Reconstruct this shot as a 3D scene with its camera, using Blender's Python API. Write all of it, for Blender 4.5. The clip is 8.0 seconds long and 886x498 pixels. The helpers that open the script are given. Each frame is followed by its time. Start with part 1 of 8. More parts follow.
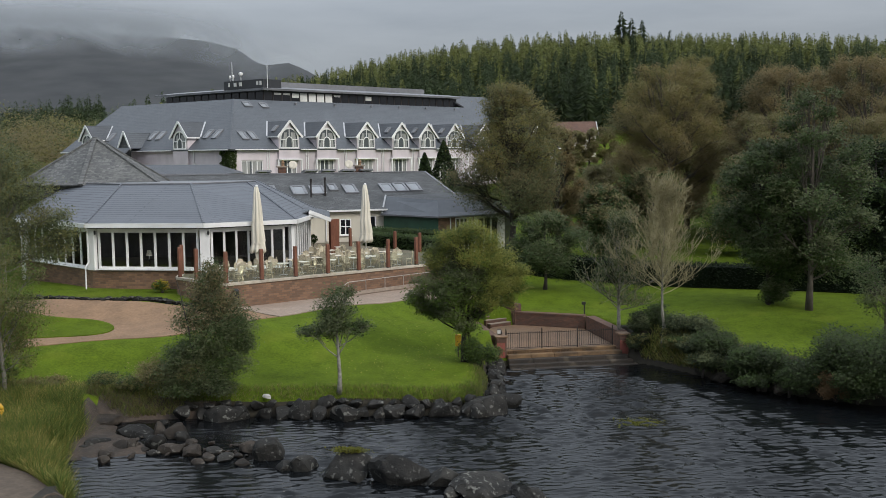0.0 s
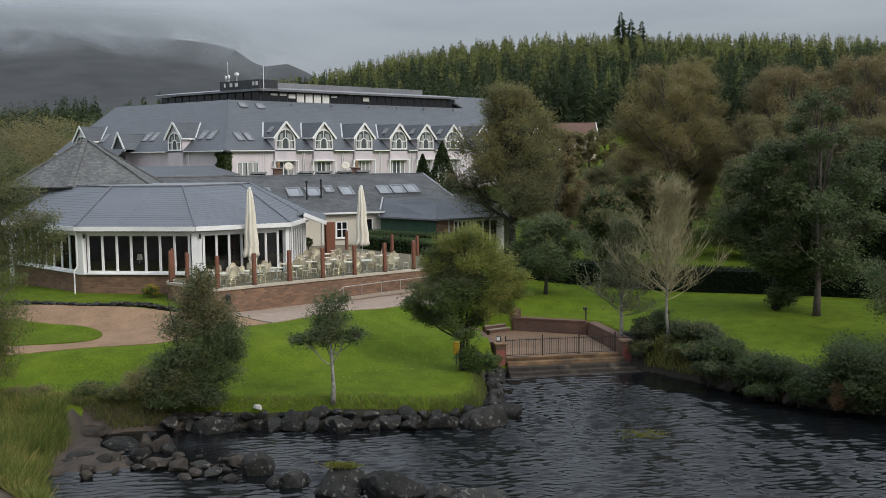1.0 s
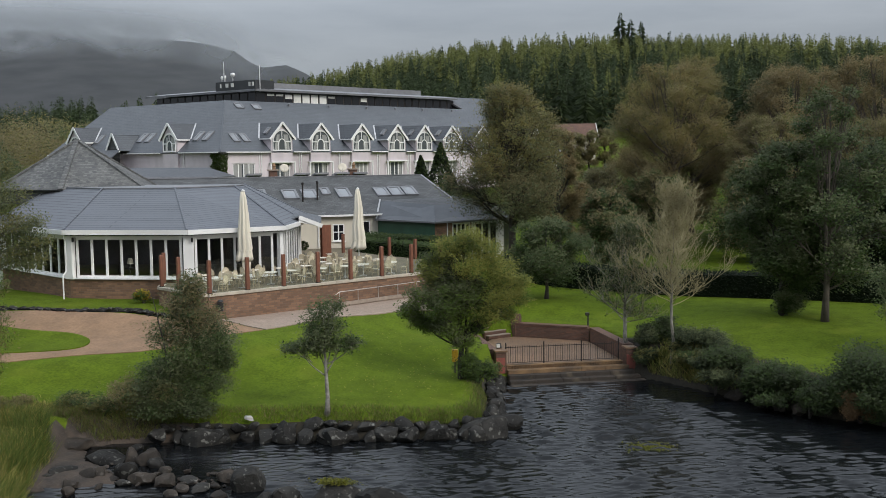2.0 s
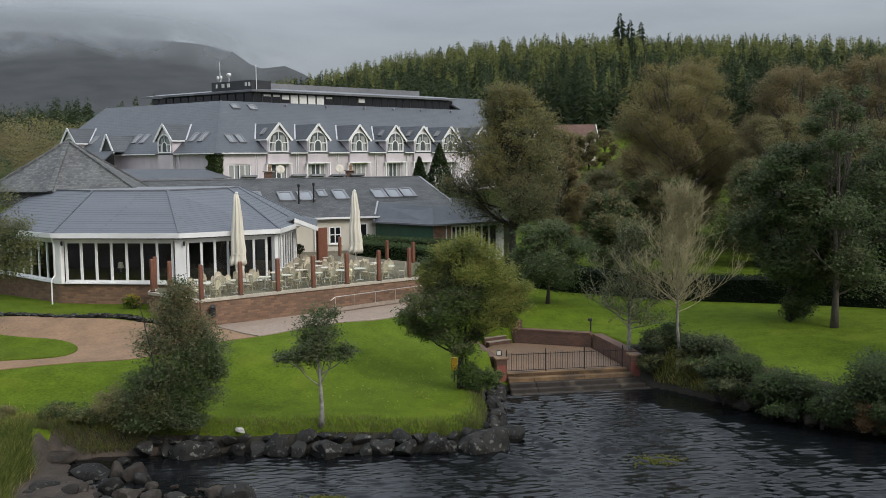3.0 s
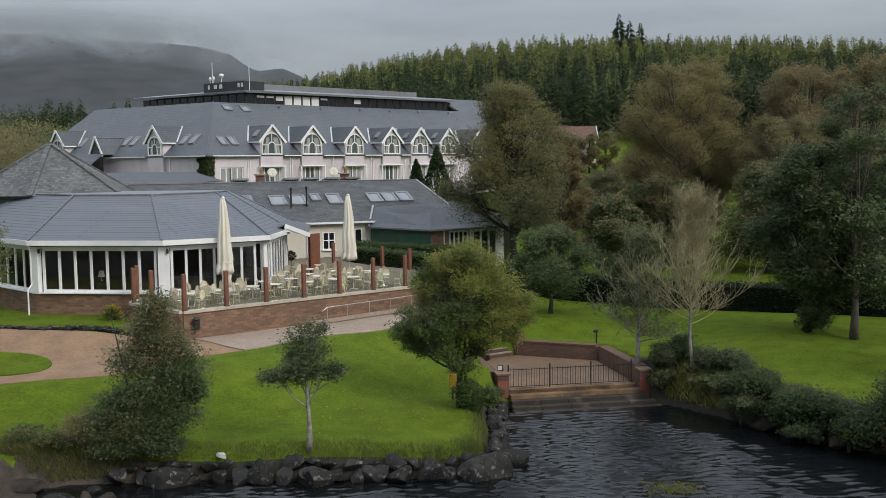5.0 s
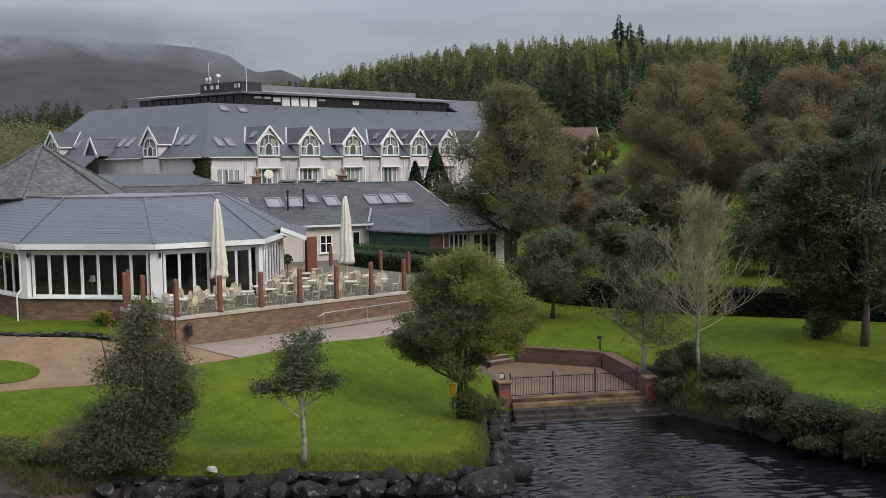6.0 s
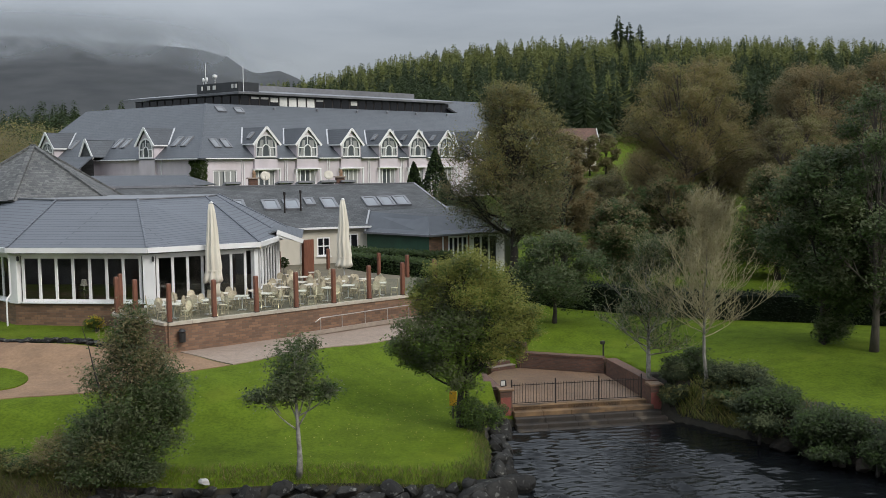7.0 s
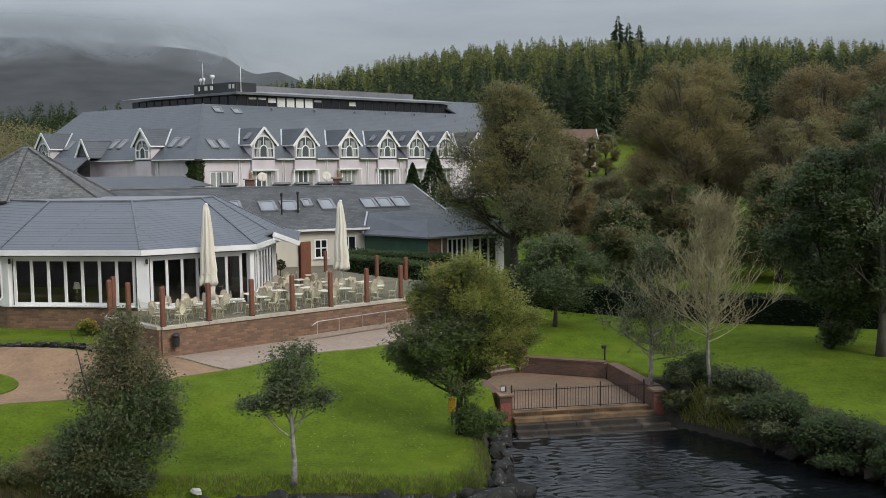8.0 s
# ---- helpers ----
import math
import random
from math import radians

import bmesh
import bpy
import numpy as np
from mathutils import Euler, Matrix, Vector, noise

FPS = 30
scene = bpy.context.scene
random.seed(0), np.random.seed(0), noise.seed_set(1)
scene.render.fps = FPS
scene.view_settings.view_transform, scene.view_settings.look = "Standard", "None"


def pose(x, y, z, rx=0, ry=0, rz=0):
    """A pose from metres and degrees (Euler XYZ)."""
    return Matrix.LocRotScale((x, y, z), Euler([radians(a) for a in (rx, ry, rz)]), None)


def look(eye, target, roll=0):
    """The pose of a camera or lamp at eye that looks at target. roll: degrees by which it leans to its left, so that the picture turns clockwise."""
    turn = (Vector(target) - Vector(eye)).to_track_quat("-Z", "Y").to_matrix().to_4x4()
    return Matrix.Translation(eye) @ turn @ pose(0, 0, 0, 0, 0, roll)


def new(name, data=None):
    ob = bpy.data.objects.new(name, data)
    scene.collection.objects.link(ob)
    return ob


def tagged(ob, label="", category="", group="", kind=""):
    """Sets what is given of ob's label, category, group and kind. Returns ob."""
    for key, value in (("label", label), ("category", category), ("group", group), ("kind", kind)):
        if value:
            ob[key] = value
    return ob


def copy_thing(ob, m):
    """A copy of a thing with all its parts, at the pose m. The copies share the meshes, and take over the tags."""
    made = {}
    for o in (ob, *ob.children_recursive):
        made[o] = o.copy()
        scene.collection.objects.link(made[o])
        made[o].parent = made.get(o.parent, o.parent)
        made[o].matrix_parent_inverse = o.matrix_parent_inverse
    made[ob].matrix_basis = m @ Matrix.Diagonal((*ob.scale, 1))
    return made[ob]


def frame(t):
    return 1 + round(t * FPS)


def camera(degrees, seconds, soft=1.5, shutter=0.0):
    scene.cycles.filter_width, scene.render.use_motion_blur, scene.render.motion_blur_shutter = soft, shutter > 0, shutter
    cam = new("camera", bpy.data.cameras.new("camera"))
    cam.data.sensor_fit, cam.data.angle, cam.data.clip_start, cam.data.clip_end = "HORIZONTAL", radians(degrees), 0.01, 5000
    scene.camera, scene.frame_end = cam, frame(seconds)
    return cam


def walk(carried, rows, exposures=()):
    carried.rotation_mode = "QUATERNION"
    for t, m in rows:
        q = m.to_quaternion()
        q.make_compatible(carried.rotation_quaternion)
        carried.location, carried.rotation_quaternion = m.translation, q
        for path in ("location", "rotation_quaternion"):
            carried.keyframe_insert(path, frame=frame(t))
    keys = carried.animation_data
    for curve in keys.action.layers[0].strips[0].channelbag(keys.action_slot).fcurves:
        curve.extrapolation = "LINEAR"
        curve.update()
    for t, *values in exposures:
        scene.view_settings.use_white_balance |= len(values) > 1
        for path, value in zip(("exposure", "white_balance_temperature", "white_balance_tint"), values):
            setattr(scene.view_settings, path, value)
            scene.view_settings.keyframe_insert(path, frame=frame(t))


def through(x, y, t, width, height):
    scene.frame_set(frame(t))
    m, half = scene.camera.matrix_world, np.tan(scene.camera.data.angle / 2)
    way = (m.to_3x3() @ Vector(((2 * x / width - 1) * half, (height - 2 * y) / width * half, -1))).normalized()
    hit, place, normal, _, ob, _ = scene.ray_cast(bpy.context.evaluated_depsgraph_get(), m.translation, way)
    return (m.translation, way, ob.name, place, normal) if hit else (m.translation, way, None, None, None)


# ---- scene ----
# ---- camera ----
cam = camera(48.3, 8.0, soft=0.8)
PATH = [
    (0.0, (0.000, -0.000, 11.361), (0.002, 59.739, 5.769), -0.61),
    (0.5, (0.024, 0.754, 11.377), (0.065, 60.495, 5.812), -0.61),
    (1.0, (0.058, 1.555, 11.385), (0.132, 61.300, 5.862), -0.60),
    (1.5, (0.088, 2.316, 11.398), (0.196, 62.064, 5.907), -0.61),
    (3.0, (0.092, 4.646, 11.436), (0.315, 64.402, 6.039), -0.60),
    (3.5, (0.109, 5.379, 11.441), (0.369, 65.137, 6.073), -0.60),
    (4.0, (0.114, 6.146, 11.444), (0.407, 65.908, 6.121), -0.60),
    (4.5, (0.132, 6.856, 11.447), (0.448, 66.622, 6.158), -0.64),
    (6.0, (0.092, 8.961, 11.488), (0.507, 68.735, 6.309), -0.65),
    (6.5, (0.080, 9.557, 11.489), (0.528, 69.335, 6.354), -0.65),
    (7.0, (0.058, 10.152, 11.507), (0.553, 69.932, 6.391), -0.66),
    (7.5, (0.055, 10.629, 11.524), (0.582, 70.410, 6.433), -0.65),
    (8.0, (0.082, 11.008, 11.521), (0.634, 70.792, 6.457), -0.64),
]
walk(cam, [(t, look(eye, target, roll)) for t, eye, target, roll in PATH])

# ---- overcast daylight ----
world = bpy.data.worlds.new("world")
scene.world = world
world.use_nodes = True
wt = world.node_tree
for n in list(wt.nodes):
    wt.nodes.remove(n)
w_out, w_bg, w_mix = wt.nodes.new("ShaderNodeOutputWorld"), wt.nodes.new("ShaderNodeBackground"), wt.nodes.new("ShaderNodeMix")
w_sky, w_noise, w_ramp = wt.nodes.new("ShaderNodeTexSky"), wt.nodes.new("ShaderNodeTexNoise"), wt.nodes.new("ShaderNodeValToRGB")
w_map, w_co = wt.nodes.new("ShaderNodeMapping"), wt.nodes.new("ShaderNodeTexCoord")
SUN_ELEVATION, SUN_AZIMUTH = 36, 130
w_sky.sky_type, w_sky.sun_disc = "NISHITA", False
w_sky.sun_elevation, w_sky.sun_rotation = radians(SUN_ELEVATION), radians(SUN_AZIMUTH)
w_sky.dust_density = 3.0
w_map.inputs["Scale"].default_value = (1.6, 1.6, 9.0)
w_noise.inputs["Scale"].default_value, w_noise.inputs["Detail"].default_value, w_noise.inputs["Roughness"].default_value = 1.7, 6, 0.55
w_ramp.color_ramp.elements[0].position, w_ramp.color_ramp.elements[0].color = 0.3, (2.66, 2.95, 3.34, 1)
w_ramp.color_ramp.elements[1].position, w_ramp.color_ramp.elements[1].color = 0.72, (3.9, 4.2, 4.58, 1)
w_mix.data_type = "RGBA"
w_mix.inputs["Factor"].default_value = 0.9
wt.links.new(w_co.outputs["Generated"], w_map.inputs["Vector"])
wt.links.new(w_map.outputs["Vector"], w_noise.inputs["Vector"])
wt.links.new(w_noise.outputs["Fac"], w_ramp.inputs["Fac"])
wt.links.new(w_sky.outputs["Color"], w_mix.inputs["A"])
wt.links.new(w_ramp.outputs["Color"], w_mix.inputs["B"])
# an overcast sky is brighter overhead than at the horizon
w_sep, w_rise, w_mul = wt.nodes.new("ShaderNodeSeparateXYZ"), wt.nodes.new("ShaderNodeMapRange"), wt.nodes.new("ShaderNodeVectorMath")
wt.links.new(w_co.outputs["Generated"], w_sep.inputs["Vector"])
wt.links.new(w_sep.outputs["Z"], w_rise.inputs["Value"])
for key, value in (("From Min", 0.1), ("From Max", 0.62), ("To Min", 1.0), ("To Max", 3.2)):
    w_rise.inputs[key].default_value = value
w_mul.operation = "SCALE"
wt.links.new(w_mix.outputs["Result"], w_mul.inputs[0])
wt.links.new(w_rise.outputs["Result"], w_mul.inputs["Scale"])
wt.links.new(w_mul.outputs["Vector"], w_bg.inputs["Color"])
w_bg.inputs["Strength"].default_value = 0.108
wt.links.new(w_bg.outputs["Background"], w_out.inputs["Surface"])

sun = new("sun", bpy.data.lights.new("sun", "SUN"))
sun.data.energy, sun.data.angle, sun.data.color = 1.9, radians(24), (1.0, 0.95, 0.88)
az, el = radians(SUN_AZIMUTH), radians(SUN_ELEVATION)
sun.matrix_world = look((math.sin(az) * math.cos(el) * 50, math.cos(az) * math.cos(el) * 50, math.sin(el) * 50), (0, 0, 0))
scene.view_settings.exposure = -0.02

# ---- materials ----
def material(name, base, second=None, scale=1.0, rough=0.7, metal=0.0, bump=0.0, bump_scale=None, spots=None, island=0.0, each=0.0, stretch=(1, 1, 1), spec=0.5, detail=6.0):
    """A surface with two scales of colour variation and fine relief. spots: (colour, scale, amount) of stains;
    island, each: brightness variation per loose piece and per object."""
    m = bpy.data.materials.new(name)
    m.use_nodes = True
    t = m.node_tree
    b = t.nodes["Principled BSDF"]
    b.inputs["Roughness"].default_value, b.inputs["Metallic"].default_value = rough, metal
    b.inputs["Specular IOR Level"].default_value = spec
    co, mp = t.nodes.new("ShaderNodeTexCoord"), t.nodes.new("ShaderNodeMapping")
    mp.inputs["Scale"].default_value = stretch
    t.links.new(co.outputs["Object"], mp.inputs["Vector"])

    def noise_node(s, d=detail):
        n = t.nodes.new("ShaderNodeTexNoise")
        n.inputs["Scale"].default_value, n.inputs["Detail"].default_value = s, d
        t.links.new(mp.outputs["Vector"], n.inputs["Vector"])
        return n

    def mixed(a, c, factor, how="MIX"):
        n = t.nodes.new("ShaderNodeMix")
        n.data_type, n.blend_type = "RGBA", how
        for socket, value in (("A", a), ("B", c), ("Factor", factor)):
            if isinstance(value, bpy.types.NodeSocket):
                t.links.new(value, n.inputs[socket])
            else:
                n.inputs[socket].default_value = (*value, 1) if isinstance(value, tuple) else value
        return n.outputs["Result"]

    def ranged(source, a, c, lo, hi):
        n = t.nodes.new("ShaderNodeMapRange")
        for k, v in (("From Min", a), ("From Max", c), ("To Min", lo), ("To Max", hi)):
            n.inputs[k].default_value = v
        t.links.new(source, n.inputs["Value"])
        return n.outputs["Result"]

    fine = noise_node(scale)
    second = second or tuple(c * 0.72 for c in base)
    col = mixed(base, second, ranged(fine.outputs["Fac"], 0.32, 0.68, 0, 1))
    coarse = noise_node(scale * 0.13, 3.0)
    col = mixed(col, mixed(col, (0.62, 0.62, 0.62), 1.0, "MULTIPLY"), ranged(coarse.outputs["Fac"], 0.35, 0.7, 0, 0.7))
    if spots:
        s = noise_node(spots[1])
        col = mixed(col, spots[0], ranged(s.outputs["Fac"], 0.62 - 0.2 * spots[2], 0.66, 0, min(1.0, spots[2] * 1.6)))
    if island or each:
        src = t.nodes.new("ShaderNodeNewGeometry").outputs["Random Per Island"] if island else t.nodes.new("ShaderNodeObjectInfo").outputs["Random"]
        a = island or each
        grey = t.nodes.new("ShaderNodeCombineColor")
        v = ranged(src, 0, 1, 1 - a, 1 + a)
        for k in ("Red", "Green", "Blue"):
            t.links.new(v, grey.inputs[k])
        col = mixed(col, grey.outputs["Color"], 1.0, "MULTIPLY")
    t.links.new(col, b.inputs["Base Color"])
    if bump:
        bn = t.nodes.new("ShaderNodeBump")
        bn.inputs["Strength"].default_value, bn.inputs["Distance"].default_value = min(1.0, bump), 0.03
        t.links.new(noise_node(bump_scale or scale * 2.5).outputs["Fac"], bn.inputs["Height"])
        t.links.new(bn.outputs["Normal"], b.inputs["Normal"])
    return m


def rows_material(name, base, second, mortar, width, height, rough=0.75, gap=0.012, bump=0.6, offset=0.5, vertical=True, stain=None):
    """Courses of bricks, slates or pavers, too small to pick apart one by one."""
    m = bpy.data.materials.new(name)
    m.use_nodes = True
    t = m.node_tree
    b = t.nodes["Principled BSDF"]
    b.inputs["Roughness"].default_value = rough
    uv = t.nodes.new("ShaderNodeUVMap")
    uv.uv_map = "metres"
    br = t.nodes.new("ShaderNodeTexBrick")
    br.offset = offset
    for k, v in (("Color1", (*base, 1)), ("Color2", (*second, 1)), ("Mortar", (*mortar, 1)), ("Scale", 1.0), ("Mortar Size", gap), ("Brick Width", width), ("Row Height", height), ("Bias", 0.0)):
        br.inputs[k].default_value = v
    t.links.new(uv.outputs["UV"], br.inputs["Vector"])
    nz = t.nodes.new("ShaderNodeTexNoise")
    nz.inputs["Scale"].default_value, nz.inputs["Detail"].default_value = 0.45, 8
    t.links.new(uv.outputs["UV"], nz.inputs["Vector"])
    mr = t.nodes.new("ShaderNodeMapRange")
    for k, v in (("From Min", 0.35), ("From Max", 0.7), ("To Min", 0.0), ("To Max", 0.75)):
        mr.inputs[k].default_value = v
    t.links.new(nz.outputs["Fac"], mr.inputs["Value"])
    mx = t.nodes.new("ShaderNodeMix")
    mx.data_type, mx.blend_type = "RGBA", "MULTIPLY"
    t.links.new(mr.outputs["Result"], mx.inputs["Factor"])
    t.links.new(br.outputs["Color"], mx.inputs["A"])
    mx.inputs["B"].default_value = (*(stain or (0.6, 0.6, 0.6)), 1)
    t.links.new(mx.outputs["Result"], b.inputs["Base Color"])
    bn = t.nodes.new("ShaderNodeBump")
    bn.inputs["Strength"].default_value, bn.inputs["Distance"].default_value = bump, 0.02
    bn.invert = True
    t.links.new(br.outputs["Fac"], bn.inputs["Height"])
    t.links.new(bn.outputs["Normal"], b.inputs["Normal"])
    return m


def leaf_material(name, base, second, amount=0.08, rough=0.55):
    """Leaves: colour varies from leaf to leaf and from branch to branch; some light shines through."""
    m = material(name, base, second, scale=0.55, rough=rough, island=amount, spec=0.18)
    t = m.node_tree
    b = t.nodes["Principled BSDF"]
    tr, mx = t.nodes.new("ShaderNodeBsdfTranslucent"), t.nodes.new("ShaderNodeMixShader")
    link = b.inputs["Base Color"].links[0].from_socket
    t.links.new(link, tr.inputs["Color"])
    mx.inputs["Fac"].default_value = 0.45
    t.links.new(b.outputs["BSDF"], mx.inputs[1])
    t.links.new(tr.outputs["BSDF"], mx.inputs[2])
    t.links.new(mx.outputs["Shader"], t.nodes["Material Output"].inputs["Surface"])
    return m


GRASS = material("mown_grass", (0.112, 0.160, 0.0115), (0.070, 0.110, 0.0085), scale=8.0, rough=0.95, bump=0.9, bump_scale=34, spec=0.1, spots=((0.14, 0.17, 0.018), 0.35, 0.2))
ROUGH_GRASS = leaf_material("rough_grass", (0.213, 0.238, 0.056), (0.133, 0.182, 0.042), 0.4)
REED = leaf_material("dry_reed", (0.429, 0.351, 0.130), (0.247, 0.247, 0.065), 0.4)
SOIL = material("dark_soil", (0.032, 0.027, 0.017), (0.016, 0.014, 0.010), scale=3, rough=0.95, bump=0.8)
MUD = material("brown_shore_mud", (0.062, 0.044, 0.031), (0.024, 0.018, 0.013), scale=2.2, rough=0.8, bump=1.0, bump_scale=14, spots=((0.16, 0.14, 0.115), 7.0, 0.1))
GRAVEL = material("brown_gravel", (0.30, 0.19, 0.112), (0.235, 0.145, 0.085), scale=6, rough=0.9, bump=0.6, bump_scale=40)
PAVERS = rows_material("pink_pavers", (0.345, 0.268, 0.21), (0.28, 0.215, 0.168), (0.22, 0.175, 0.14), 0.2, 0.1, gap=0.006, bump=0.3, stain=(0.78, 0.76, 0.74))
STEP_STONE = material("stained_step_stone", (0.27, 0.165, 0.078), (0.085, 0.052, 0.028), scale=1.4, rough=0.8, bump=0.4, spots=((0.05, 0.036, 0.024), 0.8, 0.6), stretch=(1, 1, 2))
WET_STEP = material("wet_algae_step_stone", (0.042, 0.031, 0.022), (0.015, 0.012, 0.009), scale=1.6, rough=0.7, bump=0.4, spots=((0.16, 0.13, 0.09), 1.3, 0.2))
PALE_COPING = material("pale_concrete_coping", (0.50, 0.45, 0.37), (0.40, 0.35, 0.28), scale=4, rough=0.85, bump=0.25)
TRACK = material("brown_dirt_track", (0.12, 0.09, 0.065), (0.075, 0.058, 0.043), scale=4, rough=0.95, bump=0.6)
FLAGS = material("terrace_flags", (0.165, 0.138, 0.088), (0.115, 0.098, 0.062), scale=2, rough=0.85, bump=0.2)
BRICK = rows_material("red_brown_brick", (0.265, 0.148, 0.088), (0.135, 0.080, 0.052), (0.15, 0.105, 0.075), 0.36, 0.13, gap=0.012, bump=0.6, stain=(0.68, 0.66, 0.62))
STAGE_PAVERS = rows_material("brown_worn_pavers", (0.262, 0.158, 0.090), (0.180, 0.108, 0.060), (0.14, 0.10, 0.075), 0.2, 0.1, rough=0.5, gap=0.006, bump=0.3, stain=(0.6, 0.58, 0.55))
DARK_BRICK = rows_material("dark_weathered_brick", (0.165, 0.080, 0.050), (0.095, 0.048, 0.034), (0.10, 0.072, 0.056), 0.225, 0.075, gap=0.008, bump=0.5)
COPING = material("concrete_coping", (0.33, 0.27, 0.215), (0.25, 0.2, 0.16), scale=4, rough=0.85, bump=0.25)
RED_PAINT = material("faded_red_paint", (0.27, 0.075, 0.055), (0.21, 0.06, 0.045), scale=5, rough=0.7)
SLATE = rows_material("blue_grey_slate", (0.093, 0.103, 0.115), (0.077, 0.086, 0.096), (0.055, 0.062, 0.074), 0.6, 0.31, rough=0.5, gap=0.03, bump=0.5, stain=(0.8, 0.8, 0.8))
PAVILION_SLATE = rows_material("grey_blue_interlocking_tiles", (0.108, 0.120, 0.138), (0.099, 0.109, 0.127), (0.045, 0.05, 0.062), 60.0, 0.36, rough=0.5, gap=0.035, bump=0.8, stain=(0.82, 0.82, 0.82))
OLD_SLATE = rows_material("weathered_grey_slate", (0.155, 0.155, 0.150), (0.068, 0.071, 0.072), (0.055, 0.057, 0.058), 0.27, 0.2, rough=0.7, gap=0.012, bump=0.7, stain=(0.55, 0.56, 0.54))
WING_SLATE = rows_material("mottled_dark_slate", (0.105, 0.108, 0.112), (0.062, 0.065, 0.067), (0.04, 0.042, 0.043), 0.4, 0.28, rough=0.7, gap=0.02, bump=0.6, stain=(0.42, 0.43, 0.40))
SHEET_ROOF = material("grey_sheet_roofing", (0.115, 0.125, 0.14), (0.095, 0.104, 0.118), scale=1.5, rough=0.5, bump=0.08)
# the roof slate again, darkened: shade on the turned-away slopes is in the colour
SHADED_SLATE = rows_material("shaded_blue_grey_slate", (0.083, 0.091, 0.102), (0.068, 0.075, 0.084), (0.045, 0.05, 0.06), 0.6, 0.31, rough=0.6, gap=0.03, bump=0.5, stain=(0.8, 0.8, 0.8))
PALE_LEAD = material("pale_lead_flashing", (0.55, 0.56, 0.58), (0.42, 0.43, 0.45), scale=2, rough=0.5)
LEAD = material("grey_lead", (0.20, 0.205, 0.22), (0.155, 0.16, 0.17), scale=2, rough=0.45, bump=0.1)
RIDGE = material("dark_ridge_tile", (0.062, 0.066, 0.075), (0.045, 0.048, 0.055), scale=3, rough=0.6)
WHITE = material("white_gloss_paint", (0.86, 0.86, 0.85), (0.8, 0.8, 0.79), scale=1.5, rough=0.4)
LILAC = material("pale_lilac_render", (0.61, 0.55, 0.578), (0.53, 0.48, 0.503), scale=1.2, rough=0.85, bump=0.1, stretch=(1, 1, 0.4))
CREAM = material("cream_render", (0.66, 0.615, 0.52), (0.58, 0.54, 0.45), scale=1.2, rough=0.85, bump=0.1, stretch=(1, 1, 0.4))
GREEN_PAINT = material("dark_green_cladding", (0.032, 0.10, 0.055), (0.025, 0.075, 0.042), scale=1.2, rough=0.6)
DARK_METAL = material("dark_grey_metal", (0.035, 0.037, 0.042), (0.025, 0.027, 0.03), scale=2, rough=0.5)
IRON = material("black_iron", (0.02, 0.018, 0.018), (0.03, 0.022, 0.018), scale=6, rough=0.55, metal=0.3)
RUST_WOOD = material("red_brown_stained_wood", (0.21, 0.082, 0.045), (0.14, 0.05, 0.03), scale=7, rough=0.6, bump=0.25, stretch=(3, 3, 0.4))
CANVAS = material("cream_canvas", (0.72, 0.68, 0.58), (0.64, 0.59, 0.49), scale=2, rough=0.9, bump=0.1, stretch=(2, 2, 0.3))
WICKER = material("cream_wicker", (0.62, 0.56, 0.42), (0.45, 0.39, 0.27), scale=30, rough=0.7, bump=0.3, each=0.12)
CANE = material("pale_cane", (0.50, 0.43, 0.30), (0.36, 0.30, 0.19), scale=12, rough=0.6)
ALUMINIUM = material("pale_aluminium", (0.6, 0.6, 0.57), (0.5, 0.5, 0.48), scale=5, rough=0.4, metal=0.4)
STEEL = material("brushed_steel", (0.55, 0.53, 0.5), (0.42, 0.4, 0.38), scale=6, rough=0.35, metal=0.8)
BLACK = material("black_plastic", (0.015, 0.015, 0.016), (0.022, 0.022, 0.022), scale=4, rough=0.45)
YELLOW = material("yellow_plastic", (0.62, 0.37, 0.02), (0.5, 0.29, 0.02), scale=3, rough=0.5)
CURTAIN = material("pale_net_curtain", (0.36, 0.365, 0.35), (0.24, 0.245, 0.24), scale=5, rough=0.9, stretch=(3, 3, 0.1))
BLIND = material("white_blind", (0.7, 0.7, 0.66), (0.6, 0.6, 0.57), scale=3, rough=0.8)
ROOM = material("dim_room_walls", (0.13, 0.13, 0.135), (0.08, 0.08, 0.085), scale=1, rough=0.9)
ROCK = material("dark_wet_boulder", (0.030, 0.029, 0.026), (0.008, 0.0078, 0.0072), scale=2.6, rough=0.7, bump=1.0, bump_scale=9, spots=((0.30, 0.30, 0.27), 5.5, 0.19), each=0.4, spec=0.25)
BROWN_ROCK = material("brown_shore_stone", (0.045, 0.036, 0.028), (0.014, 0.012, 0.010), scale=3, rough=0.7, bump=1.0, bump_scale=8, spots=((0.20, 0.185, 0.16), 6.0, 0.1), each=0.45, spec=0.25)
GREY_SLAB = material("grey_weathered_slab", (0.16, 0.145, 0.12), (0.06, 0.055, 0.045), scale=3, rough=0.85, bump=0.9, bump_scale=8)
PALE_ROCK = material("pale_boulder", (0.45, 0.44, 0.42), (0.33, 0.32, 0.3), scale=3, rough=0.8, bump=0.6)
YELLOW_LEAF = leaf_material("yellow_flowers", (0.5, 0.38, 0.04), (0.3, 0.26, 0.04))
MOSS = leaf_material("yellow_moss", (0.15, 0.145, 0.02), (0.09, 0.10, 0.015))
BARK = material("grey_brown_bark", (0.12, 0.10, 0.08), (0.07, 0.06, 0.05), scale=6, rough=0.9, bump=0.8, stretch=(2, 2, 0.5))
